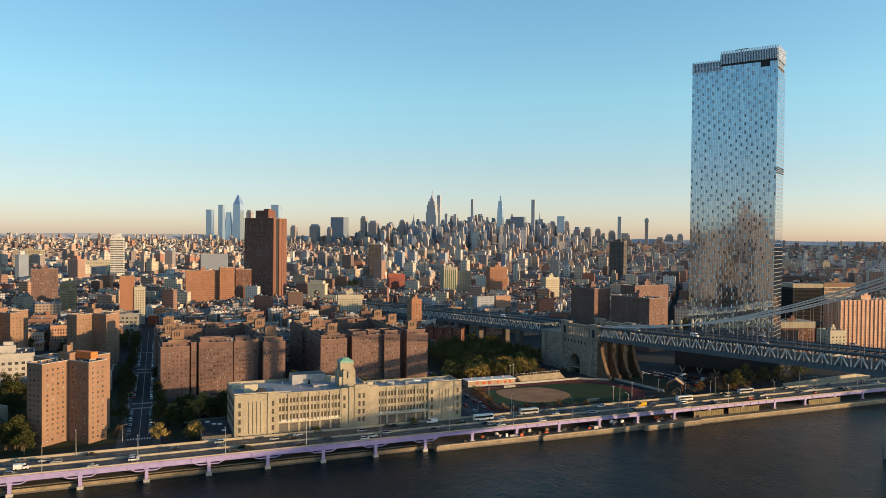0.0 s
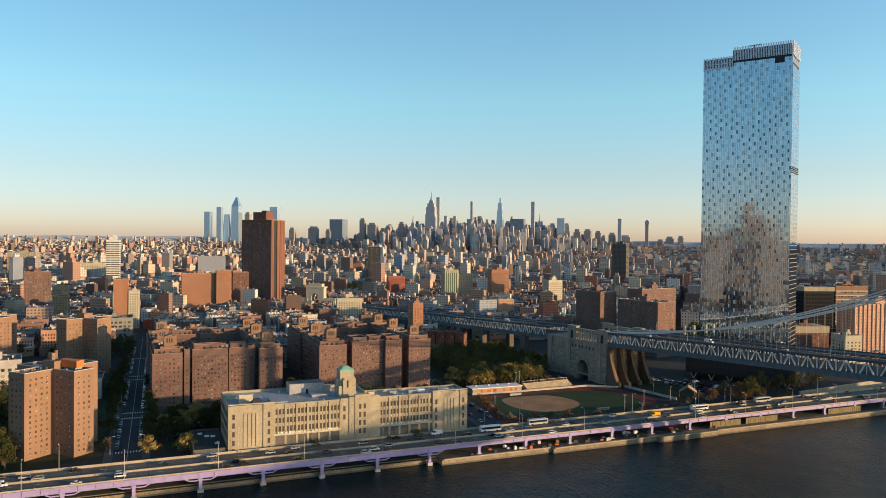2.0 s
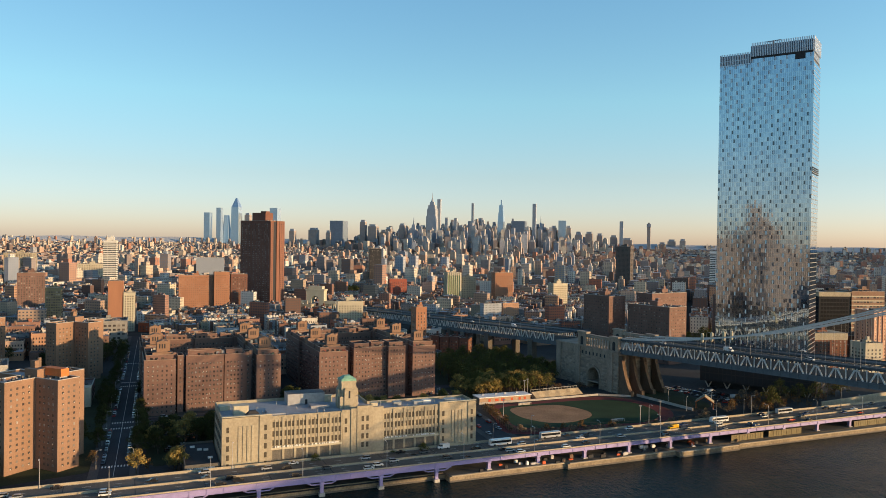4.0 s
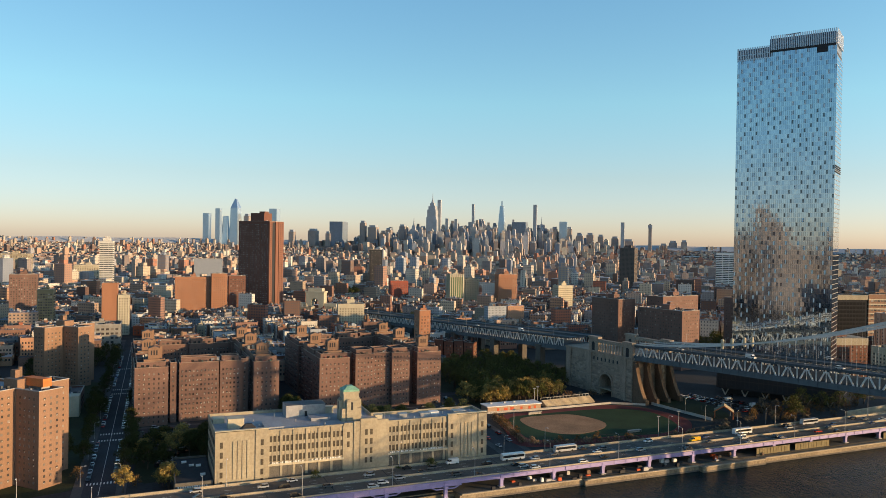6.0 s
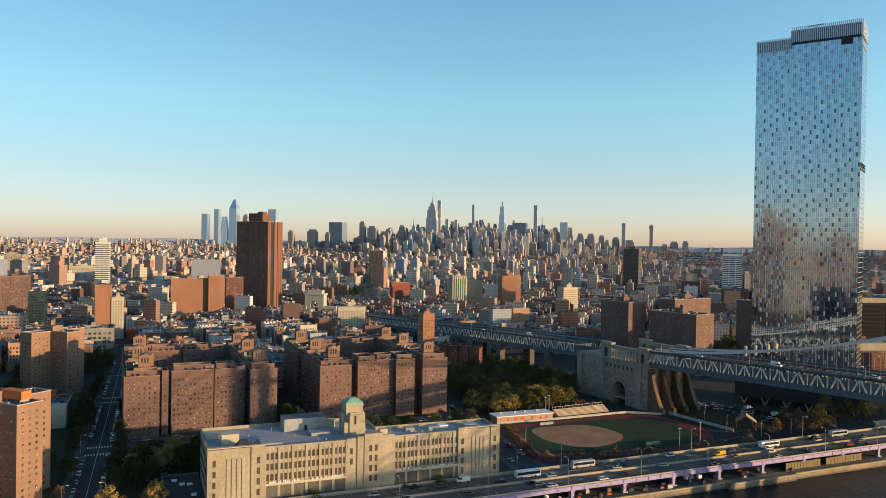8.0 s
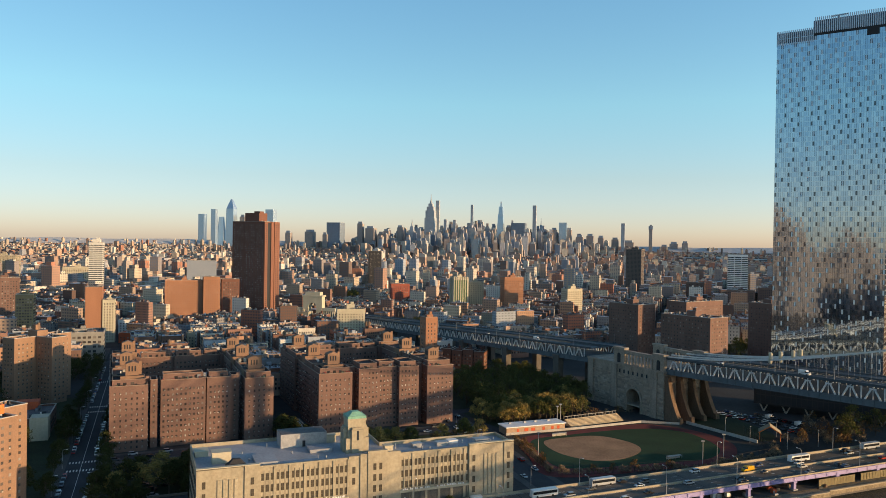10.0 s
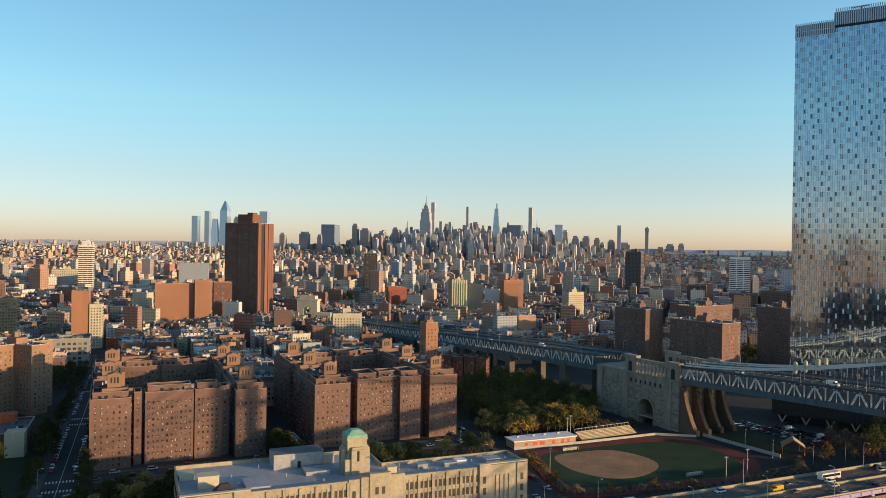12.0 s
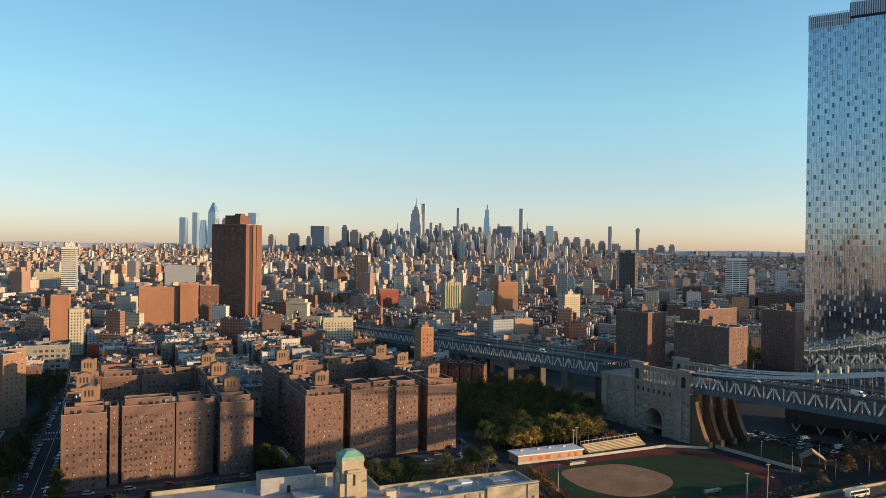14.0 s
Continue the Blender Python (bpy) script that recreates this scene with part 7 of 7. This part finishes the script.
def build_trees():
    rnd = random.Random(77)
    # (centre, along, across, number, kinds)
    park = [((42, 611), 66, 24, 48, "gold gold gold green"), ((22, 668), 60, 70, 44, "green"), ((60, 640), 40, 26, 12, "green gold"), ((20, 599), 34, 20, 24, "gold gold gold green"),
            ((14, 632), 30, 36, 18, "green"), ((-8, 700), 26, 50, 12, "green"), ((-30, 538), 78, 16, 18, "green gold rust gold"), ((215, 590), 60, 40, 14, "rust brush brush"),
            ((195, 560), 40, 16, 12, "brush rust"), ((225, 562), 50, 12, 12, "rust brush rust green"), ((262, 596), 70, 16, 16, "rust brush green"), ((48, 684), 50, 70, 44, "green"),
            ((92, 668), 26, 40, 16, "green"), ((30, 740), 60, 50, 26, "green"), ((-45, 620), 34, 50, 9, "green")]
    estate = [((-150, 455), 50, 40, 22, "deep deep gold"), ((-100, 485), 66, 30, 26, "deep deep deep gold"), ((-143, 408), 24, 9, 6, "gold gold rust"), ((-172, 412), 7, 16, 4, "gold rust"),
            ((-240, 392), 60, 40, 20, "deep"), ((-190, 450), 40, 30, 14, "deep"), ((-232, 545), 40, 80, 40, "deep"), ((-262, 480), 50, 70, 28, "deep"),
            ((-330, 560), 90, 70, 36, "deep"), ((-322, 700), 60, 60, 24, "deep"), ((-318, 752), 70, 50, 26, "deep"), ((-400, 770), 90, 60, 26, "deep"), ((-262, 690), 20, 70, 12, "deep"), ((-400, 720), 90, 60, 18, "deep"),
            ((300, 760), 90, 50, 24, "deep"), ((-150, 570), 34, 50, 9, "deep"), ((-104, 545), 10, 36, 7, "deep")]
    inland = [((-62, 1090), 70, 30, 30, "green gold green"), ((-168, 1440), 56, 70, 34, "green gold green"), ((-190, 1530), 52, 90, 40, "green"), ((-214, 1620), 50, 80, 34, "green green gold"), ((240, 900), 60, 60, 14, "green"), ((300, 905), 50, 40, 16, "green"),
            ((262, 870), 24, 40, 9, "green"), ((425, 1560), 60, 90, 26, "green"), ((40, 1180), 60, 30, 14, "green"), ((150, 1010), 80, 20, 10, "green")]
    for c, la, lb, n, kinds in park + estate + inland:
        kk = kinds.split()
        for _ in range(n):
            p = np.array(c) + U * rnd.uniform(-la / 2, la / 2) + V * rnd.uniform(-lb / 2, lb / 2)
            e = p - ST0
            if abs(e @ SN) < 9.5 and -20 < e @ SD < 520:
                continue
            if any((p[0] - x) ** 2 + (p[1] - y) ** 2 < r * r for x, y, r in ((-205, 418.6, 22), (-325, 560, 27), (-268, 420, 28), (-262, 556, 27), (-243, 536, 16), (-225, 512, 12))):
                continue
            plant(p, rnd.choice(kk), rnd)
    # rows of thin shrubs along the field's fences
    for p, q, n in (((20, 547), (33, 490), 24), ((36, 489), (112, 502), 22), ((112, 502), (158, 526), 14), ((158, 526), (165, 545), 5), ((68, 606), (108, 626), 14)):
        for k in range(n):
            f = (k + rnd.uniform(-0.3, 0.3)) / n
            plant((p[0] + (q[0] - p[0]) * f, p[1] + (q[1] - p[1]) * f), rnd.choice(("brush", "brush", "brush", "brush", "rust")), rnd, rnd.uniform(0.55, 0.95))
    for d in range(34, 420, 13):
        for sd in (-1, 1):
            if rnd.random() < 0.75:
                plant(ST0 + SD * (d + rnd.uniform(-3, 3)) + SN * sd * rnd.uniform(9.5, 11.5), "deep", rnd, rnd.uniform(0.65, 0.95))
    # bushes at the foot of the warehouse
    for k in range(12):
        plant(np.array((-110.0, 399.5)) + np.array((0.930, 0.368)) * (28 + 8 * k + rnd.uniform(-3, 3)) + np.array((0.368, -0.930)) * 3.0, rnd.choice(("brush", "rust", "green")), rnd, rnd.uniform(0.35, 0.6))
    for k in range(9):
        plant(uv(92 + k * 15 + rnd.uniform(-3, 3), 46.5), rnd.choice(("rust", "rust", "green")), rnd, 0.42)


build_trees()
plant_all()

# ---------------------------------------------------------------- vehicles
PAINTS = [("white", (0.75, 0.75, 0.73)), ("black", (0.02, 0.02, 0.022)), ("silver", (0.42, 0.43, 0.44)), ("red", (0.40, 0.03, 0.02)), ("grey", (0.12, 0.125, 0.13)), ("yellow", (0.70, 0.38, 0.03)), ("blue", (0.04, 0.07, 0.16))]
CARGLASS = mat("car_glass", (0.02, 0.022, 0.025), 0.08, var=0.05, spec=0.8)
RUBBER = mat("tyre_rubber", (0.02, 0.02, 0.02), 0.9, var=0.2)


def extrude(s, prof, y0, y1, slot=0):
    """A side profile of (x, z), counter-clockwise, drawn out from y0 to y1."""
    n, k = len(s.v), len(prof)
    s.v += [(x, y0, z) for x, z in prof] + [(x, y1, z) for x, z in prof]
    for i in range(k):
        j = (i + 1) % k
        s.f.append((n + i, n + k + i, n + k + j, n + j))
        s.m.append(slot)
    s.f.append(tuple(range(n, n + k)))
    s.f.append(tuple(range(n + 2 * k - 1, n + k - 1, -1)))
    s.m += [slot, slot]


def make_car(colour, rgb, kind):
    m = PAINT_OF[colour]
    word = {"sedan": "car", "suv": "sport utility car", "van": "van", "bus": "coach"}[kind]
    t = thing({"sedan": "car", "suv": "car", "van": "van", "bus": "bus"}[kind], (0, 0, -500), f"{colour} {word} driving or parked on the asphalt road", {"bus": "bus", "van": "van"}.get(kind, "car"), "road vehicles")
    z = -500
    body, glass = Shape(), Shape()
    if kind in ("sedan", "suv"):
        h = 1.45 if kind == "sedan" else 1.75
        L, W = (4.6, 1.8) if kind == "sedan" else (4.8, 1.95)
        b = h * 0.58
        prof = [(-L / 2, 0.35), (L / 2, 0.35), (L / 2, b * 0.85), (L / 2 - 1.1, b), (-L / 2 + (0.8 if kind == "sedan" else 0.1), b + 0.02), (-L / 2, b * 0.95)]
        extrude(body, [(x, zz + z) for x, zz in prof], -W / 2, W / 2)
        cab = [(-L / 2 + (0.9 if kind == "sedan" else 0.15), b), (L / 2 - 1.15, b), (L / 2 - 1.9, h - 0.06), (-L / 2 + (1.6 if kind == "sedan" else 0.45), h - 0.06)]
        extrude(glass, [(x, zz + z) for x, zz in cab], -W / 2 + 0.12, W / 2 - 0.12)
        roof = [(-L / 2 + (1.55 if kind == "sedan" else 0.4), h - 0.06), (L / 2 - 1.85, h - 0.06), (L / 2 - 2.0, h), (-L / 2 + (1.75 if kind == "sedan" else 0.6), h)]
        extrude(body, [(x, zz + z) for x, zz in roof], -W / 2 + 0.15, W / 2 - 0.15)
        wheels = [(-L / 2 + 0.9, 0.33), (L / 2 - 0.9, 0.33)]
    elif kind == "van":
        L, W, h = 6.2, 2.1, 2.6
        extrude(body, [(x, zz + z) for x, zz in [(-L / 2, 0.4), (L / 2, 0.4), (L / 2, 1.2), (L / 2 - 0.9, 1.5), (L / 2 - 1.7, h), (-L / 2, h)]], -W / 2, W / 2)
        extrude(glass, [(x, zz + z) for x, zz in [(L / 2 - 2.3, 1.45), (L / 2 - 0.86, 1.5), (L / 2 - 1.5, 2.3), (L / 2 - 2.3, 2.3)]], -W / 2 - 0.02, W / 2 + 0.02)
        wheels = [(-L / 2 + 1.1, 0.38), (L / 2 - 1.1, 0.38)]
    else:
        L, W, h = 12.4, 2.55, 3.3
        extrude(body, [(x, zz + z) for x, zz in [(-L / 2, 0.45), (L / 2, 0.45), (L / 2, 1.4), (L / 2 - 0.35, h - 0.1), (L / 2 - 0.6, h), (-L / 2 + 0.2, h), (-L / 2, h - 0.3)]], -W / 2, W / 2)
        extrude(glass, [(x, zz + z) for x, zz in [(-L / 2 + 0.5, 1.55), (L / 2 - 0.3, 1.55), (L / 2 - 0.4, 2.7), (-L / 2 + 0.5, 2.7)]], -W / 2 - 0.03, W / 2 + 0.03)
        wheels = [(-L / 2 + 2.6, 0.5), (L / 2 - 2.4, 0.5)]
    part("body", body, m, t)
    part("glazing", glass, CARGLASS, t, "dark glazing")
    for x, r in wheels:
        for y in (-W / 2 + 0.08, W / 2 - 0.08):
            w = Shape()
            prof = [(x + r * math.cos(2 * math.pi * i / 12), z + r + r * math.sin(2 * math.pi * i / 12)) for i in range(12)]
            extrude(w, prof, y - 0.12, y + 0.12)
            part("wheel", w, RUBBER, t)
    return t


PAINT_OF = {c: mat(c + "_car_paint", rgb, 0.25, 0.1, var=0.05, spec=0.6) for c, rgb in PAINTS}
CARS = {}
CAR_USED = set()


def put_car(p, z, ang, rnd, kind=None, colour=None):
    kind = kind or rnd.choice(("sedan", "sedan", "suv", "suv", "suv"))
    colour = colour or rnd.choice(("white", "black", "black", "black", "silver", "grey", "grey", "silver", "red", "blue", "white", "grey"))
    key = (kind, colour)
    if key not in CARS:
        CARS[key] = make_car(colour, dict(PAINTS)[colour], kind)
    m = pose(p[0], p[1], z, 0, 0, math.degrees(ang))
    if key not in CAR_USED:
        CAR_USED.add(key)
        CARS[key].matrix_basis = m
    else:
        copy_thing(CARS[key], m)


def build_traffic():
    rnd = random.Random(31)
    z = DECK_Z + 0.006
    # traffic on the elevated road: lanes by distance from the river
    for v, turn in ((3.0, 0), (6.6, 0), (10.2, 0), (15.3, math.pi), (19.0, math.pi), (22.8, math.pi)):
        u = -150 + rnd.uniform(0, 20)
        while u < 700:
            kind = "van" if rnd.random() < 0.08 else None
            put_car(uv(u, v), z, ANG + turn, rnd, kind, "white" if kind else None)
            u += rnd.uniform(22, 74)
    for u, v, c in ((236, 19.0, "white"), (268, 22.8, "silver"), (382, 19.0, "white"), (438, 22.8, "silver")):
        put_car(uv(u, v), z, ANG + math.pi, rnd, "bus", c)
    put_car(uv(345, 15.3), z, ANG + math.pi, rnd, "van", "yellow")
    # parked cars along the side street and the other streets
    ang = math.atan2(SD[1], SD[0])
    for side in (-1, 1):
        d = 26
        while d < 400:
            if rnd.random() < 0.85 and not any(abs(d - x) < 7 for x in (96, 110, 225, 240, 330)):
                put_car(ST0 + SD * d + SN * side * 5.6, GROUND + 0.135, ang + (0 if side > 0 else math.pi), rnd)
            d += 6.0
    for k in range(20):
        p = uv(253 + 23 * (20 + k * 8) / 288 + (5.0 if k % 2 else -5.0), 60 + k * 8)
        put_car(p, GROUND + 0.095, ANG + math.pi / 2, rnd, None, "red" if k in (2, 3) else None)
    for k in range(22):
        put_car(uv(70 + k * 8.4, 158 + (4.0 if k % 2 else -4.0)), GROUND + 0.08, ANG, rnd)
    for k in range(16):
        put_car(uv(70 + rnd.uniform(0, 20), 80 + k * 4.2), GROUND + 0.04, ANG + 0.1, rnd)
    for k in range(26):
        p = A0 + B * (2 + 5 * (k % 13)) + N * (48 + 9 * (k // 13))
        put_car(p, GROUND + 0.02, math.atan2(N[1], N[0]), rnd)
    for k in range(16):
        p = A0 + B * (18 + 3.0 * (k % 15)) + N * (68 + 14 * (k // 15))
        put_car(p, GROUND + 0.02, math.atan2(N[1], N[0]), rnd, "van" if k % 7 == 3 else None, "white" if k % 7 == 3 else None)
    # on the bridge
    for s, n in ((40, 9), (95, 9), (150, 10), (-140, 9), (-210, 8), (-330, 9), (185, 45), (120, 46)):
        put_car(A0 + B * s + N * (n - 5.0), truss_z(s) + 8.92, math.atan2(B[1], B[0]), rnd, rnd.choice(("van", "suv", "sedan")), "white")


build_traffic()

# ---------------------------------------------------------------- lamps, poles, fences, odd buildings
def make_lamp(h, arm, double=False, m=None):
    t = thing("street_lamp", (0, 0, -600), "tall galvanised street lamp with a curved arm", "street lamp", "street lamps")
    s = Shape()
    s.cyl((0, 0), 0.16, -600, -600 + h - 1.0, 8, 0, 0.09)
    part("pole", s, GREY_M, t)
    a = Shape()
    for sg in ((1, -1) if double else (1,)):
        pts = [(0, 0, -600 + h - 1.0), (0.15 * sg, 0, -600 + h - 0.4), (0.6 * sg, 0, -600 + h), (arm * sg, 0, -600 + h + 0.1)]
        for p, q in zip(pts, pts[1:]):
            a.beam(p, q, 0.12, 0.12)
    part("arm", a, GREY_M, t)
    hd = Shape()
    for sg in ((1, -1) if double else (1,)):
        hd.rect((arm * sg, 0), (1, 0), (0, 1), 0.9, 0.4, -600 + h - 0.06, -600 + h + 0.14, bottom=True)
    part("lamp_head", hd, WHITE, t)
    return t


road_lamp, street_lamp = make_lamp(12.5, 2.4), make_lamp(9.0, 2.0)
LAMPS_AT = [(road_lamp, (*uv(12 + 39.0 * k, 0.95), DECK_Z), math.degrees(ANG) + 90) for k in range(-3, 18)]
LAMPS_AT += [(road_lamp, (*uv(24 + 78.0 * k, WIDE - 0.8), DECK_Z), math.degrees(ANG) - 90) for k in range(-2, 9)]
LAMPS_AT += [(street_lamp, (*(ST0 + SD * d + SN * sd * 8.2), GROUND + 0.1), math.degrees(math.atan2(SN[1], SN[0])) + (180 if sd > 0 else 0)) for d in (18, 60, 102, 150, 200, 250, 300) for sd in (-1, 1)]
LAMPS_AT += [(street_lamp, (*uv(246 + 23 * v / 288, v + 42), GROUND + 0.1), math.degrees(ANG)) for v in (6, 40, 74, 108, 142)]
LAMPS_AT += [(street_lamp, (*(A0 + B * s + N * n), GROUND), 60) for s, n in ((40, 10), (62, 4), (80, 12), (60, 30), (85, 32))]
first = set()
for src, p, ang in LAMPS_AT:
    m = pose(p[0], p[1], p[2], 0, 0, ang)
    if src.name in first:
        copy_thing(src, m)
    else:
        first.add(src.name)
        src.matrix_basis = m
for s, n in [(s, n) for s in range(-600, 230, 34) for n in (4.6, 50.4) if not -76 < s < 0]:
    copy_thing(street_lamp, pose(*(A0 + B * s + N * (n - 4.4 if n < 10 else n - 10)), truss_z(s) + 8.9, 0, 0, -30) @ Matrix.Scale(0.75, 4))

# field floodlight poles and the fence
for x, y in ((50, 584), (53, 590), (112, 508), (30, 520), (128, 522)):
    s = Shape()
    s.cyl((x, y), 0.22, GROUND, GROUND + 13, 8, 0, 0.14)
    s.beam((x - 0.9, y, GROUND + 12.6), (x + 0.9, y, GROUND + 12.6), 0.3, 0.5)
    single("floodlight_pole", s, GREY_M, "tall slim floodlight pole beside the sports field", "light pole", base=(x, y, GROUND), group="floodlight poles")


def build_fence():
    f = thing("mesh_fence", (80, 505, GROUND), "tall dark wire mesh fence round the sports field", "fence")
    pts = [(18, 548), (31, 488), (112, 503), (158, 527), (160, 575)]
    rail = Shape()
    for p, q in zip(pts, pts[1:]):
        p, q = np.array(p, float), np.array(q, float)
        n = int(np.linalg.norm(q - p) / 4)
        for z in (0.2, 2.4, 4.6):
            rail.beam((*p, GROUND + z), (*q, GROUND + z), 0.06, 0.06)
        for k in range(n + 1):
            s = Shape()
            s.cyl(p + (q - p) * k / n, 0.07, GROUND, GROUND + 4.7, 6)
            part("post", s, DARK, f)
    part("rail", rail, DARK, f, "", "stuff")


build_fence()


CREAM_DIM = mat("grey_cream_render", (0.27, 0.25, 0.21), 0.9, var=0.18, streak=1)


def small_buildings():
    # low cream building and red shed beside the side street
    low = slab("low_building", (-258, 556), 111, 38, 28, 13, BRICK_DK, "low brick building with a flat roof and red roof house", bay=3.4, ww=2.0, wh=1.6, head=None, cat="building")
    s = Shape()
    s.rect((-264, 570), (-0.358, 0.934), (-0.934, -0.358), 9, 12, 13, 17.5)
    part("roof_house", s, RED, low, "red roof house")
    s = Shape()
    s.rect((-241.5, 541), (-0.358, 0.934), (-0.934, -0.358), 10, 9, GROUND, 15.6)
    part("stair_tower", s, CREAM_LT, low, "blank cream stair tower")
    slab("low_building", (-268, 420), 62, 30, 44, 17, CREAM_DIM, "low pale concrete school building with sloping skylights", floor=4, bay=4, head=(12, 8, 4), cat="building")
    slab("school", (-325, 560), 30, 40, 30, 25, CONC, "pale grey school building with a stepped roof among trees", floor=4.2, bay=4.2, ww=2.2, wh=2.0, head=(16, 10, 6), cat="school")
    # gabled entrance frame by the anchorage
    c = np.array((169.0, 559.0))
    t = thing("gabled_shelter", (*c, GROUND), "open gabled shelter with orange-edged roof", "shelter")
    s = Shape()
    a, b = np.array((0.93, -0.36)), np.array((0.36, 0.93))
    for k in (-1, 1):
        s.beam((*(c + a * 5.5 * k), GROUND), (*(c + a * 5.5 * k), GROUND + 4.2), 0.4, 0.4)
        s.beam((*(c + a * 6.2 * k), GROUND + 4.0), (*c, GROUND + 8.0), 0.5, 0.5)
    part("frame", s, ORANGE, t)
    s = Shape()
    for k in (-1, 1):
        p, q = c + a * 6.0 * k, c
        s.poly([(*(p - b * 0), GROUND + 4.3), (*q, GROUND + 8.3), (*(q + b * 9), GROUND + 8.3), (*(p + b * 9), GROUND + 4.3)])
        s.poly([(*(p - b * 0), GROUND + 4.1), (*(p + b * 9), GROUND + 4.1), (*(q + b * 9), GROUND + 8.1), (*q, GROUND + 8.1)])
    part("roof", s, CREAM, t)
    # low concrete wall between the running track and the sloping lawn
    w = Shape()
    p, q = np.array((133.0, 597.0)), np.array((159.0, 553.0))
    d = (q - p) / np.linalg.norm(q - p)
    w.prism([p, q, q + np.array((-d[1], d[0])) * 0.5, p + np.array((-d[1], d[0])) * 0.5], GROUND, GROUND + 1.8)
    single("low_wall", w, CONC, "low pale concrete wall beside the running track", "wall", base=(146, 575, GROUND))
    # long tan retaining wall behind the elevated road
    w = Shape()
    p, q = np.array((250, 562)), np.array((345, 616))
    d = (q - p) / np.linalg.norm(q - p)
    n = np.array((-d[1], d[0]))
    w.prism([p, q, q + n * 1, p + n * 1], GROUND, GROUND + 5.2)
    single("retaining_wall", w, CREAM, "long tan retaining wall behind the elevated road", "wall", base=(300, 590, GROUND))
    # market sheds and barrier panels on the promenade under the road
    for u0, u1 in ((372, 396), (400, 426), (470, 500)):
        s = Shape()
        for k in range(int((u1 - u0) / 2)):
            s.rect(uv(u0 + 1 + k * 2, -1.2), U, V, 1.7, 0.25, GROUND + 0.3, GROUND + 3.2)
        s.rect(uv((u0 + u1) / 2, -1.2), U, V, u1 - u0, 0.4, GROUND + 3.2, GROUND + 3.5), s.rect(uv((u0 + u1) / 2, -1.2), U, V, u1 - u0, 0.4, GROUND + 0.06, GROUND + 0.35)
        single("panel_fence", s, mat("yellow_panel", (0.20, 0.16, 0.085), 0.8, var=0.2), "yellowish panelled fence under the elevated road", "fence", base=(*uv((u0 + u1) / 2, -1.2), GROUND), group="panelled fences")
    rnd = random.Random(8)
    for k in range(46):
        u, v = rnd.uniform(212, 380), rnd.uniform(-3.5, 6)
        s = Shape()
        w, d, h = rnd.uniform(0.8, 3.2), rnd.uniform(0.8, 1.6), rnd.uniform(0.6, 1.9)
        p = uv(u, v)
        s.rect(p, U, V, w, d, GROUND + 0.065, GROUND + 0.065 + h * 0.8)
        s.rect(p, U, V, w * 0.8, d * 0.8, GROUND + 0.065 + h * 0.8, GROUND + 0.065 + h)
        c = rnd.choice((RED, DARK, TANKWOOD, WHITE, GREY_M, DARK, TANKWOOD, GREY_M))
        single("work_crate", s, c, "stacked site crate on the promenade under the elevated road", "crate", base=(p[0], p[1], GROUND), group="site crates")
    # covers wrapped round the cables
    for s0, n in ((75, 3), (74, 13), (72, 27), (70, 37)):
        p = bridge_at(s0, n, cable_z(s0) + 1.2)
        s = Shape()
        for k, (r0, r1, z0, z1) in enumerate(((0.6, 1.0, -3.2, -2.6), (1.0, 1.05, -2.6, 2.4), (1.05, 0.5, 2.4, 3.0))):
            s.cyl(p, r0, p[2] + z0, p[2] + z1, 10, 0, r1, k == 0)
        single("cable_cover", s, CREAM_LT, "white wrapped cover round a suspension cable", "cover", base=p, group="cable covers")


small_buildings()


# ---------------------------------------------------------------- far bank, towards the low sun
def build_shade_lofts():
    """Tall unseen lofts, added across the river to shade the anchorage buttresses."""
    h = np.array((math.cos(radians(SUN_AZ)), math.sin(radians(SUN_AZ))))
    w = np.array((-h[1], h[0]))
    s = Shape()
    s.rect(h * 640 + w * 480, h, w, 240, 900, -3, 2.6)
    single("far_bank", s, PAVE, "unseen paved bank added under the shade-casting lofts", "quay", "structure")
    rnd = random.Random(9)
    for w0, w1, z in ((608.5, 641, 111), (643, 668, 74), (586, 611, 66)):
        c = h * 575 + w * (w0 + w1) / 2
        t = thing("loft_building", (*c, 2.6), "unseen tall loft block added on the far bank for shade", "loft building", "far bank lofts")
        b = Shape()
        b.rect(c, h, w, 30, w1 - w0, 2.6, z - 6, 0, 1)
        b.rect(c, h, w, 22, (w1 - w0) * 0.8, z - 6, z, 0, 1)
        b.rect(c + w * rnd.uniform(-3, 3), h, w, 6, 5, z, z + 3, 0, 1)
        part("wall", b, [BLOCK_WALL, ROOF], t)


build_shade_lofts()


def build_garage():
    slab("garage", (-106, 559), 23.6, 13, 26, 7, CONC_DK, "low garage with a pale flat roof between the courtyard blocks", roof=WHITE, bay=4, head=None, cat="garage")


build_garage()
